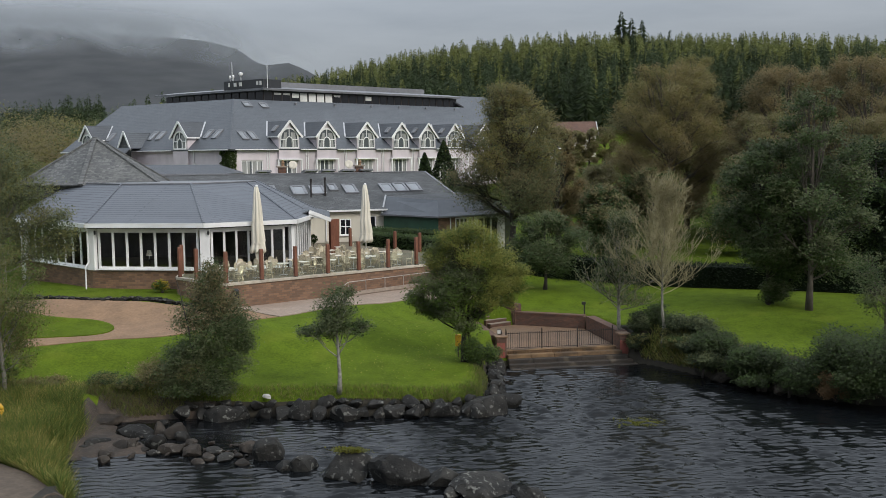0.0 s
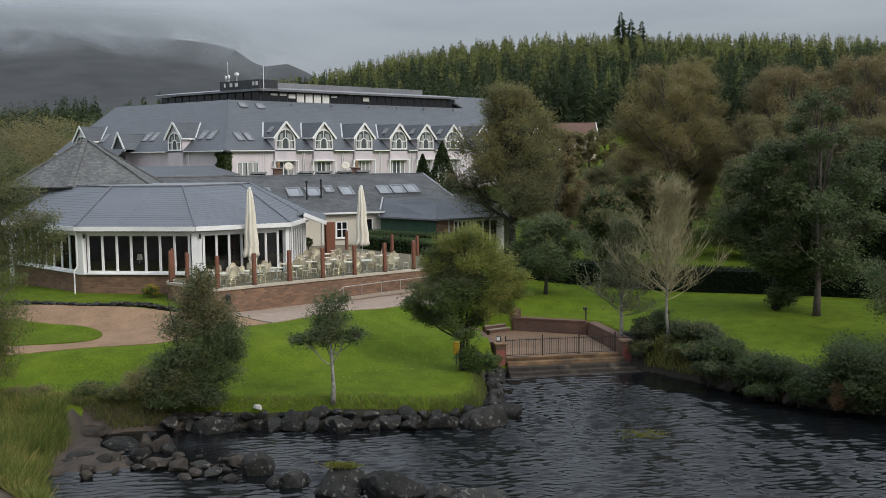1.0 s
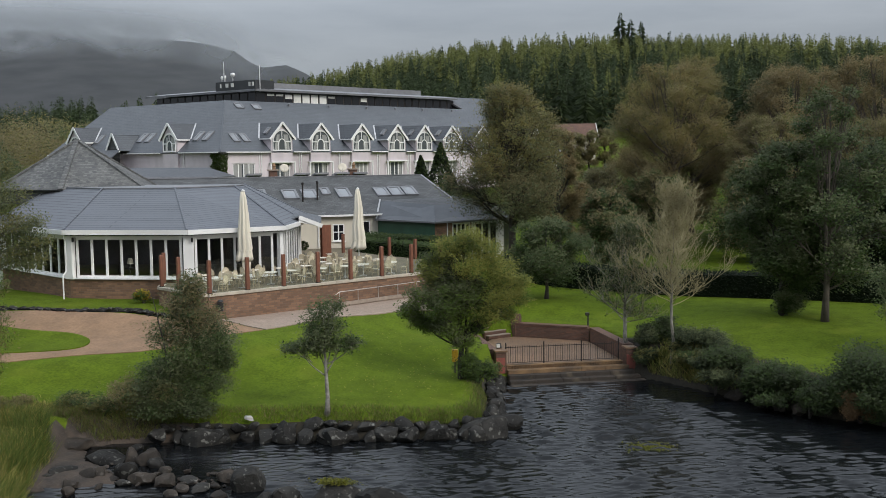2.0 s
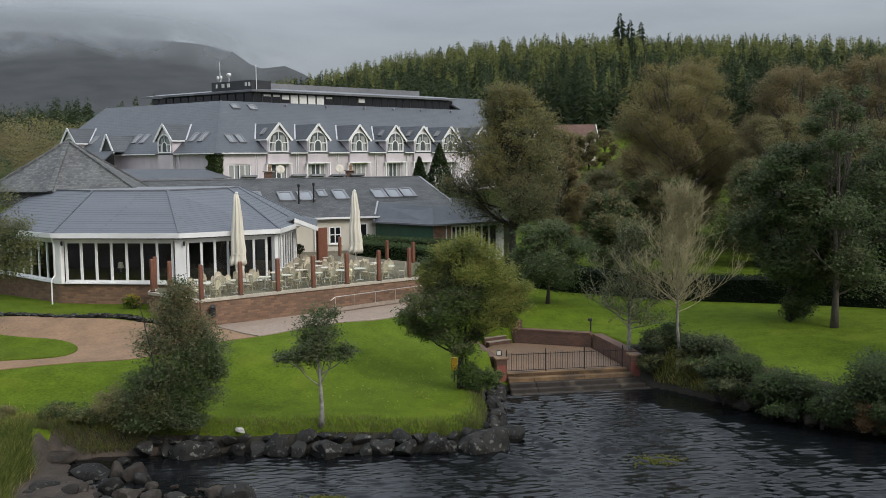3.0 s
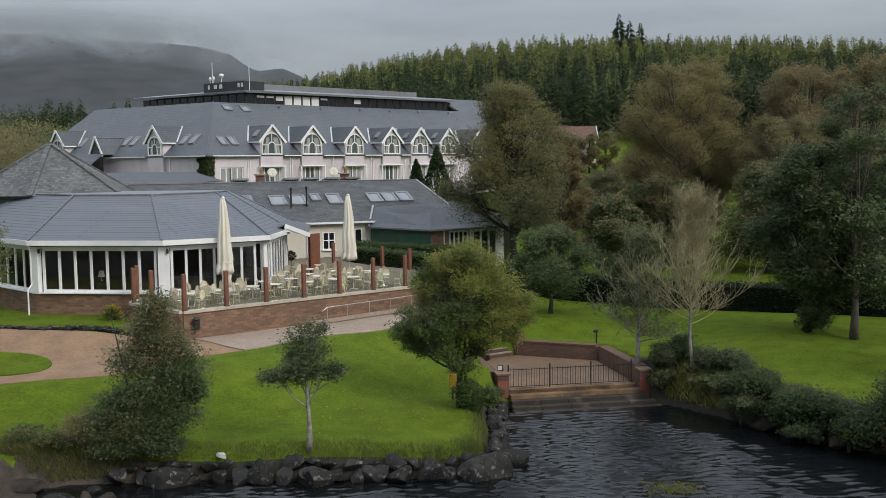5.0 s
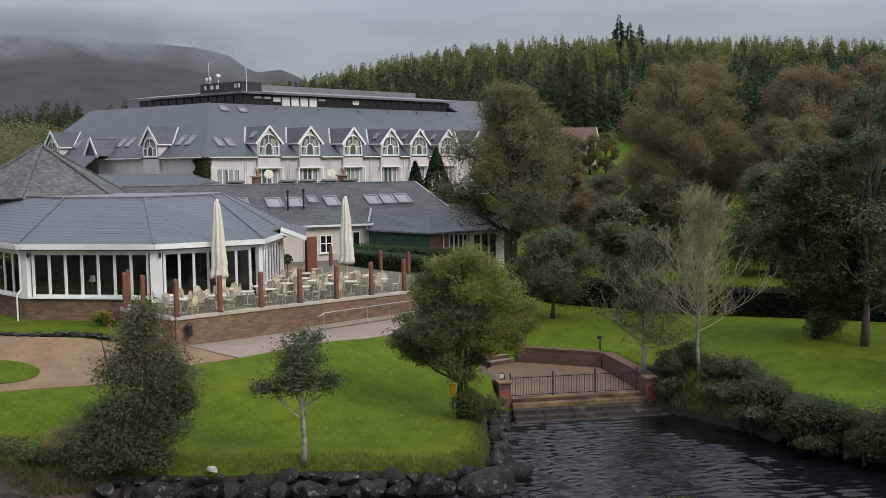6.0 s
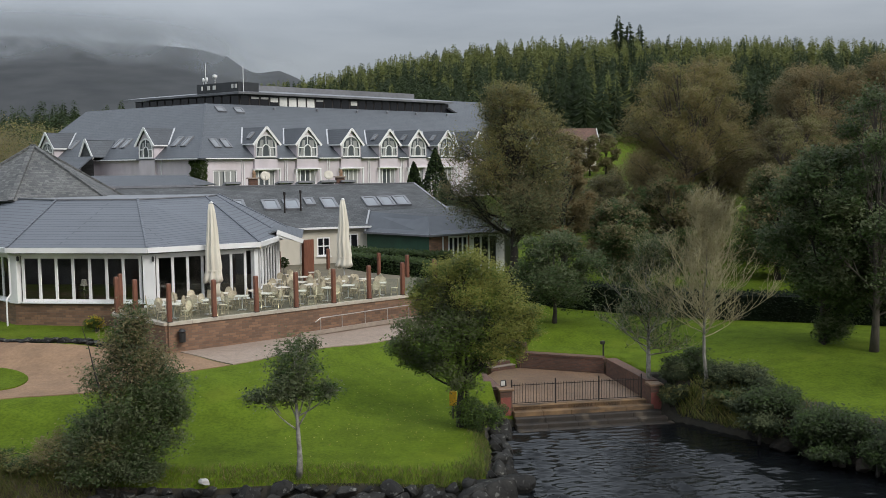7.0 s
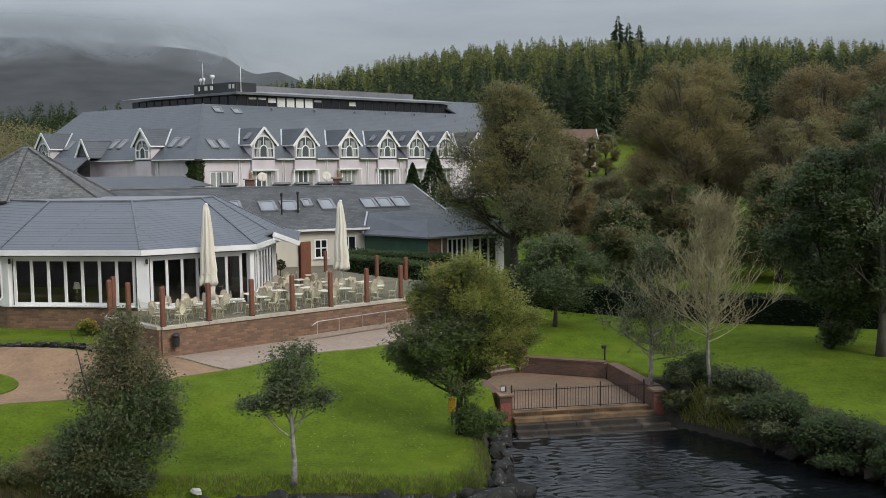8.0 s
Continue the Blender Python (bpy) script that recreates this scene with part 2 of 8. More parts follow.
DARK_BARK = material("dark_bark", (0.055, 0.045, 0.038), (0.03, 0.026, 0.022), scale=6, rough=0.9, bump=0.8, stretch=(2, 2, 0.5))
PALE_BARK = material("pale_mottled_bark", (0.25, 0.235, 0.20), (0.11, 0.10, 0.08), scale=6, rough=0.85, bump=0.5, stretch=(2, 2, 0.7))
MOTTLED_BARK = material("grey_lichened_bark", (0.36, 0.345, 0.30), (0.11, 0.10, 0.085), scale=5, rough=0.9, bump=0.8)
TWIG = material("straw_brown_twigs", (0.40, 0.355, 0.20), (0.28, 0.245, 0.135), scale=3, rough=0.85)
LEAF_MID = leaf_material("mid_green_leaves", (0.118, 0.173, 0.033), (0.079, 0.128, 0.030))
LEAF_YELLOW = leaf_material("yellow_green_leaves", (0.30, 0.295, 0.075), (0.20, 0.22, 0.055))
LEAF_OLIVE = leaf_material("olive_brown_leaves", (0.215, 0.20, 0.078), (0.145, 0.15, 0.058))
LEAF_GREY = leaf_material("grey_green_leaves", (0.152, 0.170, 0.085), (0.100, 0.125, 0.062))
LEAF_DARK = leaf_material("dark_green_leaves", (0.072, 0.110, 0.034), (0.047, 0.076, 0.023), rough=0.45)
LEAF_AUTUMN = leaf_material("russet_leaves", (0.275, 0.205, 0.095), (0.21, 0.165, 0.08))
EVERGREEN = leaf_material("grey_green_evergreen_leaves", (0.066, 0.084, 0.040), (0.043, 0.059, 0.028))
LEAF_RUST = leaf_material("rust_brown_dead_leaves", (0.235, 0.150, 0.078), (0.165, 0.105, 0.058))
LEAF_BROWN = leaf_material("brown_leaves", (0.235, 0.195, 0.098), (0.18, 0.158, 0.08))
# golden leaf colour; on upper crowns its paleness stands in for top light
LEAF_GOLD = leaf_material("golden_olive_toplit_leaves", (0.240, 0.215, 0.075), (0.18, 0.168, 0.062))
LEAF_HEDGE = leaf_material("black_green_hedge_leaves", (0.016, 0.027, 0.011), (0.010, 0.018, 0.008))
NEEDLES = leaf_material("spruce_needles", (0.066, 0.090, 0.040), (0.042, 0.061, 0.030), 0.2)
NEEDLES_TIP = leaf_material("pale_olive_needles", (0.195, 0.210, 0.072), (0.145, 0.165, 0.058), 0.25)
# heather with the blue-grey of distance haze mixed into its colour
HEATH = material("hazed_heather_moor", (0.044, 0.047, 0.049), (0.022, 0.026, 0.029), scale=0.014, rough=0.95, spots=((0.012, 0.016, 0.016), 0.006, 0.3))


def glass_material(name, tint, rough=0.03, through=0.25):
    m = bpy.data.materials.new(name)
    m.use_nodes = True
    t = m.node_tree
    g = t.nodes["Principled BSDF"]
    g.inputs["Base Color"].default_value, g.inputs["Roughness"].default_value = (*tint, 1), rough
    g.inputs["Transmission Weight"].default_value = through
    g.inputs["IOR"].default_value = 1.45
    return m


GLASS = glass_material("window_glass", (0.85, 0.88, 0.88), 0.01, 1.0)
GLASS.node_tree.nodes["Principled BSDF"].inputs["IOR"].default_value = 1.48
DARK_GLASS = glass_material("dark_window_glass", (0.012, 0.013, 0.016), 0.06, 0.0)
# opaque pane whose grey base colour stands in for reflected sky
SKY_GLASS = glass_material("painted_sky_reflection_glass", (0.075, 0.085, 0.09), 0.1, 0.0)
ROOFLIGHT = glass_material("rooflight_glass", (0.20, 0.215, 0.23), 0.2, 0.0)


def water_material():
    m = bpy.data.materials.new("dark_lake_water")
    m.use_nodes = True
    t = m.node_tree
    b = t.nodes["Principled BSDF"]
    b.inputs["Base Color"].default_value, b.inputs["Roughness"].default_value = (0.005, 0.006, 0.007, 1), 0.025
    b.inputs["IOR"].default_value = 1.35
    co, add = t.nodes.new("ShaderNodeTexCoord"), None
    for scale, stretch, turn, weight in ((7.0, (0.7, 1.4, 1), 8, 1.0), (17.0, (0.7, 1.4, 1), -6, 0.35)):
        mp, nz, ml = t.nodes.new("ShaderNodeMapping"), t.nodes.new("ShaderNodeTexNoise"), t.nodes.new("ShaderNodeMath")
        mp.inputs["Scale"].default_value, mp.inputs["Rotation"].default_value = stretch, (0, 0, radians(turn))
        nz.inputs["Scale"].default_value, nz.inputs["Detail"].default_value, nz.inputs["Distortion"].default_value = scale, 3, 0.4
        t.links.new(co.outputs["Object"], mp.inputs["Vector"])
        t.links.new(mp.outputs["Vector"], nz.inputs["Vector"])
        ml.operation = "MULTIPLY_ADD"
        ml.inputs[1].default_value, ml.inputs[2].default_value = weight, 0.0
        t.links.new(nz.outputs["Fac"], ml.inputs[0])
        if add:
            t.links.new(add, ml.inputs[2])
        add = ml.outputs["Value"]
    bn = t.nodes.new("ShaderNodeBump")
    bn.inputs["Strength"].default_value, bn.inputs["Distance"].default_value = 1.0, 0.009
    t.links.new(add, bn.inputs["Height"])
    t.links.new(bn.outputs["Normal"], b.inputs["Normal"])
    return m


WATER = water_material()


def cloud_material():
    """Thin low cloud: a white scattering veil, torn by noise, thickest along its middle."""
    m = bpy.data.materials.new("low_cloud")
    m.use_nodes = True
    t = m.node_tree
    t.nodes.remove(t.nodes["Principled BSDF"])
    co, nz, sep = t.nodes.new("ShaderNodeTexCoord"), t.nodes.new("ShaderNodeTexNoise"), t.nodes.new("ShaderNodeSeparateXYZ")
    df, tr, tp, m1, m2 = (t.nodes.new("ShaderNode" + k) for k in ("BsdfDiffuse", "BsdfTranslucent", "BsdfTransparent", "MixShader", "MixShader"))
    df.inputs["Color"].default_value = tr.inputs["Color"].default_value = (0.40, 0.42, 0.47, 1)
    m1.inputs["Fac"].default_value = 0.5
    uv = t.nodes.new("ShaderNodeUVMap")
    uv.uv_map = "veil"
    mp = t.nodes.new("ShaderNodeMapping")
    mp.inputs["Scale"].default_value = (11, 1.6, 1)
    t.links.new(uv.outputs["UV"], mp.inputs["Vector"])
    t.links.new(mp.outputs["Vector"], nz.inputs["Vector"])
    nz.inputs["Scale"].default_value, nz.inputs["Detail"].default_value, nz.inputs["Distortion"].default_value = 1.0, 6, 0.6
    t.links.new(uv.outputs["UV"], sep.inputs["Vector"])
    a, b = t.nodes.new("ShaderNodeMath"), t.nodes.new("ShaderNodeMapRange")
    a.operation = "MULTIPLY_ADD"
    a.inputs[1].default_value = 1.0
    t.links.new(nz.outputs["Fac"], a.inputs[0])
    t.links.new(sep.outputs["Y"], a.inputs[2])
    for k, v in (("From Min", 0.64), ("From Max", 1.08), ("To Min", 0.0), ("To Max", 1.0)):
        b.inputs[k].default_value = v
    t.links.new(a.outputs["Value"], b.inputs["Value"])
    fades = [b.outputs["Result"]]
    for axis_name, lo, hi in (("Y", 1.0, 0.5), ("Y", 0.0, 0.25), ("X", 0.9, 0.62)):
        e, g = t.nodes.new("ShaderNodeMapRange"), t.nodes.new("ShaderNodeMath")
        e.interpolation_type = "SMOOTHSTEP"
        for k, v in (("From Min", lo), ("From Max", hi), ("To Min", 0.0), ("To Max", 1.0)):
            e.inputs[k].default_value = v
        t.links.new(sep.outputs[axis_name], e.inputs["Value"])
        g.operation = "MULTIPLY"
        t.links.new(fades[-1], g.inputs[0])
        t.links.new(e.outputs["Result"], g.inputs[1])
        fades.append(g.outputs["Value"])
    t.links.new(df.outputs["BSDF"], m1.inputs[1])
    t.links.new(tr.outputs["BSDF"], m1.inputs[2])
    t.links.new(fades[-1], m2.inputs["Fac"])
    t.links.new(tp.outputs["BSDF"], m2.inputs[1])
    t.links.new(m1.outputs["Shader"], m2.inputs[2])
    t.links.new(m2.outputs["Shader"], t.nodes["Material Output"].inputs["Surface"])
    return m


CLOUD = cloud_material()

# ---- building helpers ----
class Shape:
    """Collects faces in world metres, to be built as one mesh."""

    def __init__(self):
        self.v, self.f = [], []

    def add(self, verts, faces):
        k = len(self.v)
        self.v += [tuple(p) for p in verts]
        self.f += [tuple(i + k for i in f) for f in faces]
        return self

    def box(self, x, y, z0, z1, dx, dy, yaw=0.0, taper=0.0):
        """A box round (x, y), dx long along yaw (degrees) and dy deep."""
        c, s = math.cos(radians(yaw)), math.sin(radians(yaw))
        out = []
        for z, k in ((z0, 1.0), (z1, 1.0 - taper)):
            for a, b in ((-1, -1), (1, -1), (1, 1), (-1, 1)):
                u, w = a * dx / 2 * k, b * dy / 2 * k
                out.append((x + u * c - w * s, y + u * s + w * c, z))
        return self.add(out, [(3, 2, 1, 0), (4, 5, 6, 7), (0, 1, 5, 4), (1, 2, 6, 5), (2, 3, 7, 6), (3, 0, 4, 7)])

    def bar(self, a, b, w, h):
        """A square bar from a to b, w wide and h high."""
        a, b = Vector(a), Vector(b)
        d = (b - a).normalized()
        side = d.cross(Vector((0, 0, 1)))
        side = side.normalized() if side.length > 1e-4 else Vector((1, 0, 0))
        up = side.cross(d)
        out = [p + side * (i * w / 2) + up * (j * h / 2) for p in (a, b) for i, j in ((-1, -1), (1, -1), (1, 1), (-1, 1))]
        return self.add(out, [(0, 1, 2, 3), (7, 6, 5, 4), (0, 4, 5, 1), (1, 5, 6, 2), (2, 6, 7, 3), (3, 7, 4, 0)])

    def prism(self, ring, z0, z1):
        """A wall-sided block over a ring of plan points (counter-clockwise)."""
        n = len(ring)
        tops = z1 if isinstance(z1, (list, tuple)) else [z1] * n
        out = [(x, y, z0) for x, y in ring] + [(x, y, z) for (x, y), z in zip(ring, tops)]
        return self.add(out, [tuple(range(n - 1, -1, -1)), tuple(range(n, 2 * n))] + [(i, (i + 1) % n, n + (i + 1) % n, n + i) for i in range(n)])

    def plate(self, pts, thick=0.08):
        """A flat slab with its upper face on the given points."""
        n = len(pts)
        p = [Vector(q) for q in pts]
        nor = Vector((0, 0, 0))
        for i in range(n):
            nor += (p[i] - p[0]).cross(p[(i + 1) % n] - p[0])
        nor.normalize()
        out = p + [q - nor * thick for q in p]
        return self.add(out, [tuple(range(n)), tuple(range(2 * n - 1, n - 1, -1))] + [((i + 1) % n, i, n + i, n + (i + 1) % n) for i in range(n)])

    def tube(self, pts, radii, sides=6, cap=True):
        k, rings = len(self.v), []
        p = [Vector(q) for q in pts]
        for i, q in enumerate(p):
            d = (p[min(i + 1, len(p) - 1)] - p[max(i - 1, 0)]).normalized()
            a = d.cross(Vector((0.31, 0.95, 0.07)))
            a = a.normalized() if a.length > 1e-3 else Vector((1, 0, 0))
            b = d.cross(a)
            r = radii[i] if isinstance(radii, (list, tuple)) else radii
            rings.append([q + (a * math.cos(2 * math.pi * s / sides) + b * math.sin(2 * math.pi * s / sides)) * r for s in range(sides)])
        faces = [(i * sides + s, i * sides + (s + 1) % sides, (i + 1) * sides + (s + 1) % sides, (i + 1) * sides + s) for i in range(len(p) - 1) for s in range(sides)]
        if cap:
            faces += [tuple(range(sides - 1, -1, -1)), tuple(range((len(p) - 1) * sides, len(p) * sides))]
        return self.add([q for r in rings for q in r], faces)

    def lathe(self, x, y, profile, sides=16, lobes=0, depth=0.0):
        """Turned about the upright at (x, y): profile of (radius, z); lobes and depth press folds into it."""
        out = []
        for r, z in profile:
            for s in range(sides):
                a = 2 * math.pi * s / sides
                q = r * (1 + depth * math.cos(a * lobes)) if lobes else r
                out.append((x + q * math.cos(a), y + q * math.sin(a), z))
        m = len(profile)
        faces = [(i * sides + s, i * sides + (s + 1) % sides, (i + 1) * sides + (s + 1) % sides, (i + 1) * sides + s) for i in range(m - 1) for s in range(sides)]
        return self.add(out, faces + [tuple(range(sides - 1, -1, -1)), tuple(range((m - 1) * sides, m * sides))])


def metre_uv(me):
    """Lays a map in metres on the faces: along the level line and up the slope."""
    layer = me.uv_layers.new(name="metres")
    data = np.empty(len(me.loops) * 2)
    for p in me.polygons:
        n = p.normal
        along = Vector((-n.y, n.x, 0))
        along = along.normalized() if along.length > 0.05 else Vector((1, 0, 0))
        up = n.cross(along)
        for li in p.loop_indices:
            co = me.vertices[me.loops[li].vertex_index].co
            data[2 * li], data[2 * li + 1] = co.dot(along), co.dot(up)
    layer.data.foreach_set("uv", data)


def thing(name, x, y, z, label, category, group="", kind=""):
    ob = new(name)
    ob.location = (x, y, z)
    return tagged(ob, label, category, group, kind)


def origin_of(ob):
    p = Vector((0, 0, 0))
    while ob:
        p, ob = p + ob.location, ob.parent
    return p


def part(name, shape, mat, parent=None, label="", bevel=0.0, smooth=False, uv=True):
    """Links a shape as one mesh object, under a thing or under a part where one is given."""
    me = bpy.data.meshes.new(name)
    o = origin_of(parent) if parent else Vector((0, 0, 0))
    me.from_pydata([(p[0] - o.x, p[1] - o.y, p[2] - o.z) for p in shape.v], [], shape.f)
    if bevel:
        bm = bmesh.new()
        bm.from_mesh(me)
        bmesh.ops.recalc_face_normals(bm, faces=bm.faces)
        bmesh.ops.bevel(bm, geom=list(bm.edges), offset=bevel, segments=1, affect="EDGES")
        bm.to_mesh(me)
        bm.free()
    else:
        bm = bmesh.new()
        bm.from_mesh(me)
        bmesh.ops.recalc_face_normals(bm, faces=bm.faces)
        bm.to_mesh(me)
        bm.free()
    me.materials.append(mat)
    if uv:
        metre_uv(me)
    if smooth:
        me.polygons.foreach_set("use_smooth", [True] * len(me.polygons))
    ob = new(name, me)
    if parent:
        ob.parent = parent
    if label:
        tagged(ob, label)
    return ob


def quads(name, corners, mats, parent=None, index=None):
    """One mesh from an array of loose faces, n x corners x 3, in the parent's own space."""
    n, c = corners.shape[:2]
    me = bpy.data.meshes.new(name)
    me.vertices.add(c * n)
    me.vertices.foreach_set("co", np.ascontiguousarray(corners, dtype=np.float32).ravel())
    me.loops.add(c * n)
    me.loops.foreach_set("vertex_index", np.arange(c * n, dtype=np.int32))
    me.polygons.add(n)
    me.polygons.foreach_set("loop_start", np.arange(0, c * n, c, dtype=np.int32))
    me.polygons.foreach_set("loop_total", np.full(n, c, dtype=np.int32))
    for m in mats:
        me.materials.append(m)
    if index is not None:
        me.polygons.foreach_set("material_index", np.asarray(index, dtype=np.int32))
    me.update(calc_edges=True)
    ob = new(name, me)
    if parent:
        ob.parent = parent
    return ob


def leaf_quads(rng, centres, size, droop=0.0, aspect=0.6, corners=4):
    """Diamond leaves of about that size at the centres, turned at random."""
    n = len(centres)
    up = rng.normal(size=(n, 3)) * 0.42 + np.array([0, -0.35, 1.0])
    up /= np.linalg.norm(up, axis=1)[:, None] + 1e-9
    d = np.cross(up, rng.normal(size=(n, 3)))
    d[:, 2] -= droop
    d /= np.linalg.norm(d, axis=1)[:, None] + 1e-9
    e = np.cross(d, up)
    e /= np.linalg.norm(e, axis=1)[:, None] + 1e-9
    s = size * rng.uniform(0.6, 1.35, n)[:, None]
    a, b = d * s * 0.5, e * s * 0.5 * aspect
    bend = np.cross(d, e) * s * 0.12
    if corners == 3:
        return np.stack([centres - a - b, centres - a + b, centres + a * 1.3], axis=1)
    return np.stack([centres - a, centres - b + bend, centres + a, centres + b + bend], axis=1)


def spline(pts, steps):
    """Points along a smooth line through pts."""
    p = [Vector(q) for q in pts]
    out = []
    for i in range(len(p) - 1):
        a, b, c, d = p[max(i - 1, 0)], p[i], p[i + 1], p[min(i + 2, len(p) - 1)]
        for s in range(steps):
            t = s / steps
            out.append(0.5 * ((2 * b) + (c - a) * t + (2 * a - 5 * b + 4 * c - d) * t * t + (3 * b - a - 3 * c + d) * t ** 3))
    return out + [p[-1]]


def tree(name, x, y, lobes, trunk, leaves, size, mats, bark, label, category="tree", seed=1, stems=1, twigs=7, lean=(0, 0), z=None, group="", droop=0.1, hollow=0.45, aspect=0.6, twig_r=0.012, trunk_top=None, corners=4):
    """A tree: tapered trunk, a limb into each lobe of the crown with twigs, and many small leaves.
    lobes: (dx, dy, height of the middle, radius across, radius up, share); trunk: (radius, height of the fork)."""
    rng = np.random.default_rng(seed)
    z = float(ground_z(x, y)) if z is None else z
    t = thing(name, x, y, z, label, category, group)
    wood = Shape()
    r0, fork = trunk
    crown_top = trunk_top or max(l[2] for l in lobes)
    for s in range(stems):
        off = Vector((rng.normal() * 0.25, rng.normal() * 0.25, 0)) * min(1, crown_top / 3.5) if stems > 1 else Vector((0, 0, 0))
        pts = [Vector((0, 0, -0.15)) + off * 0.4]
        for k in range(1, 8):
            q = k / 7
            pts.append(Vector((lean[0] * q + rng.normal() * 0.035 * crown_top * 0.15, lean[1] * q + rng.normal() * 0.035 * crown_top * 0.15, crown_top * q)) + off * (1 + 2 * q))
        radii = [r0 * (1.35 if k == 0 else 1.0) * (1 - 0.86 * k / 7) / (1 if stems == 1 else 1.4) for k in range(8)]
        wood.tube([p + t.location for p in pts], radii, 7)
    tips = []
    for dx, dy, hz, rx, rz, share in lobes:
        start_z = max(fork * rng.uniform(0.75, 1.05), min(hz - 0.5 * rz, crown_top * 0.8) * rng.uniform(0.55, 0.8))
        q = start_z / crown_top
        a = Vector((lean[0] * q, lean[1] * q, start_z))
        c = Vector((dx, dy, hz))
        mid = a.lerp(c, 0.5) + Vector((rng.normal() * 0.1, rng.normal() * 0.1, -0.06 * (c - a).length))
        limb_r = max(0.02, r0 * 0.42 * (1 - 0.5 * q))
        wood.tube([p + t.location for p in spline([a, mid, c], 3)], [limb_r * (1 - 0.11 * k) for k in range(7)], 5)
        for k in range(twigs):
            v = rng.normal(size=3)
            v /= np.linalg.norm(v)
            e = c + Vector((v[0] * rx, v[1] * rx, v[2] * rz)) * float(rng.uniform(0.6, 1.0))
            s = a.lerp(c, float(rng.uniform(0.45, 1.0)))
            m = s.lerp(e, 0.5) + Vector((rng.normal() * 0.08, rng.normal() * 0.08, 0.1)) * rx * 0.4
            wood.tube([p + t.location for p in (s, m, e)], [limb_r * 0.4, limb_r * 0.25, twig_r], 4, cap=False)
            tips.append((e, rx))
    part("trunk", wood, bark, t, smooth=True, uv=False)
    if leaves:
        shares = np.array([l[5] for l in lobes], float)
        pts, index = [], []
        for l, n in zip(lobes, (shares / shares.sum() * leaves).astype(int)):
            clumps = max(8, n // 22)
            d = rng.normal(size=(clumps, 3))
            d /= np.linalg.norm(d, axis=1)[:, None]
            rad = 0.7 * hollow + (1 - 0.7 * hollow) * rng.uniform(0, 1, clumps) ** 0.6
            rad *= 1 + 0.12 * rng.normal(size=clumps)
            cc = np.array([l[0], l[1], l[2]]) + d * rad[:, None] * np.array([l[3], l[3], l[4]])
            per = max(1, n // clumps)
            spread = 0.165 * (l[3] + l[4]) * rng.uniform(0.5, 1.2, clumps)
            p = cc[:, None, :] + rng.normal(size=(clumps, per, 3)) * spread[:, None, None] * np.array([1, 1, 0.7])
            pts.append(p.reshape(-1, 3))
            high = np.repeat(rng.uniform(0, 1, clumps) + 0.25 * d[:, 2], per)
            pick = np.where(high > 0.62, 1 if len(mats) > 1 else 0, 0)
            # third leaf colour for upper lobes: turning tops, and top light painted in gold
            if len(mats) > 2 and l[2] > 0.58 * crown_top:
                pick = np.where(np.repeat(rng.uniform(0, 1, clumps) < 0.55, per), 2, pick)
            index.append(pick)
        pts, index = np.concatenate(pts), np.concatenate(index)
        keep = pts[:, 2] > 0.05
        quads("crown", leaf_quads(rng, pts[keep], size, droop, aspect, corners), mats, t, index[keep])
    return t


def ball_lobes(seed, n, height, low, radius, flat=0.8, size=0.45, taper=0.0):
    """Lobes strewn through an uneven crown between two heights."""
    rng = np.random.default_rng(seed)
    out = []
    for k in range(n):
        q = (k + 0.5) / n
        hz = low + (height - low) * (q ** 0.9)
        reach = radius * (math.sin(math.pi * (0.12 + 0.8 * q)) ** 0.7) * 0.66 * (1 - taper * q)
        a = k * 2.4 + rng.normal() * 0.4
        rr = radius * size * rng.uniform(0.6, 1.25) * (1.05 - 0.4 * q)
        out.append((math.cos(a) * reach * rng.uniform(0.45, 1.3), math.sin(a) * reach * rng.uniform(0.45, 1.3), min(hz, height - rr * flat * 0.8), rr, rr * flat, rr * rr))
    return out


def shrub(name, x, y, w, h, leaves, size, mats, label, seed=1, z=None, category="shrub", group=""):
    """A bush: several stems from the ground and leaves down to it."""
    rng = np.random.default_rng(seed)
    lobes = [(rng.normal() * w * 0.24, rng.normal() * w * 0.2, h * rng.uniform(0.3, 0.72), w * rng.uniform(0.22, 0.34), h * rng.uniform(0.24, 0.34), 1.0) for k in range(6)]
    return tree(name, x, y, lobes, (0.05, h * 0.15), leaves, size, mats, DARK_BARK, label, category, seed, stems=3, twigs=5, z=z, group=group, hollow=0.3, corners=3)


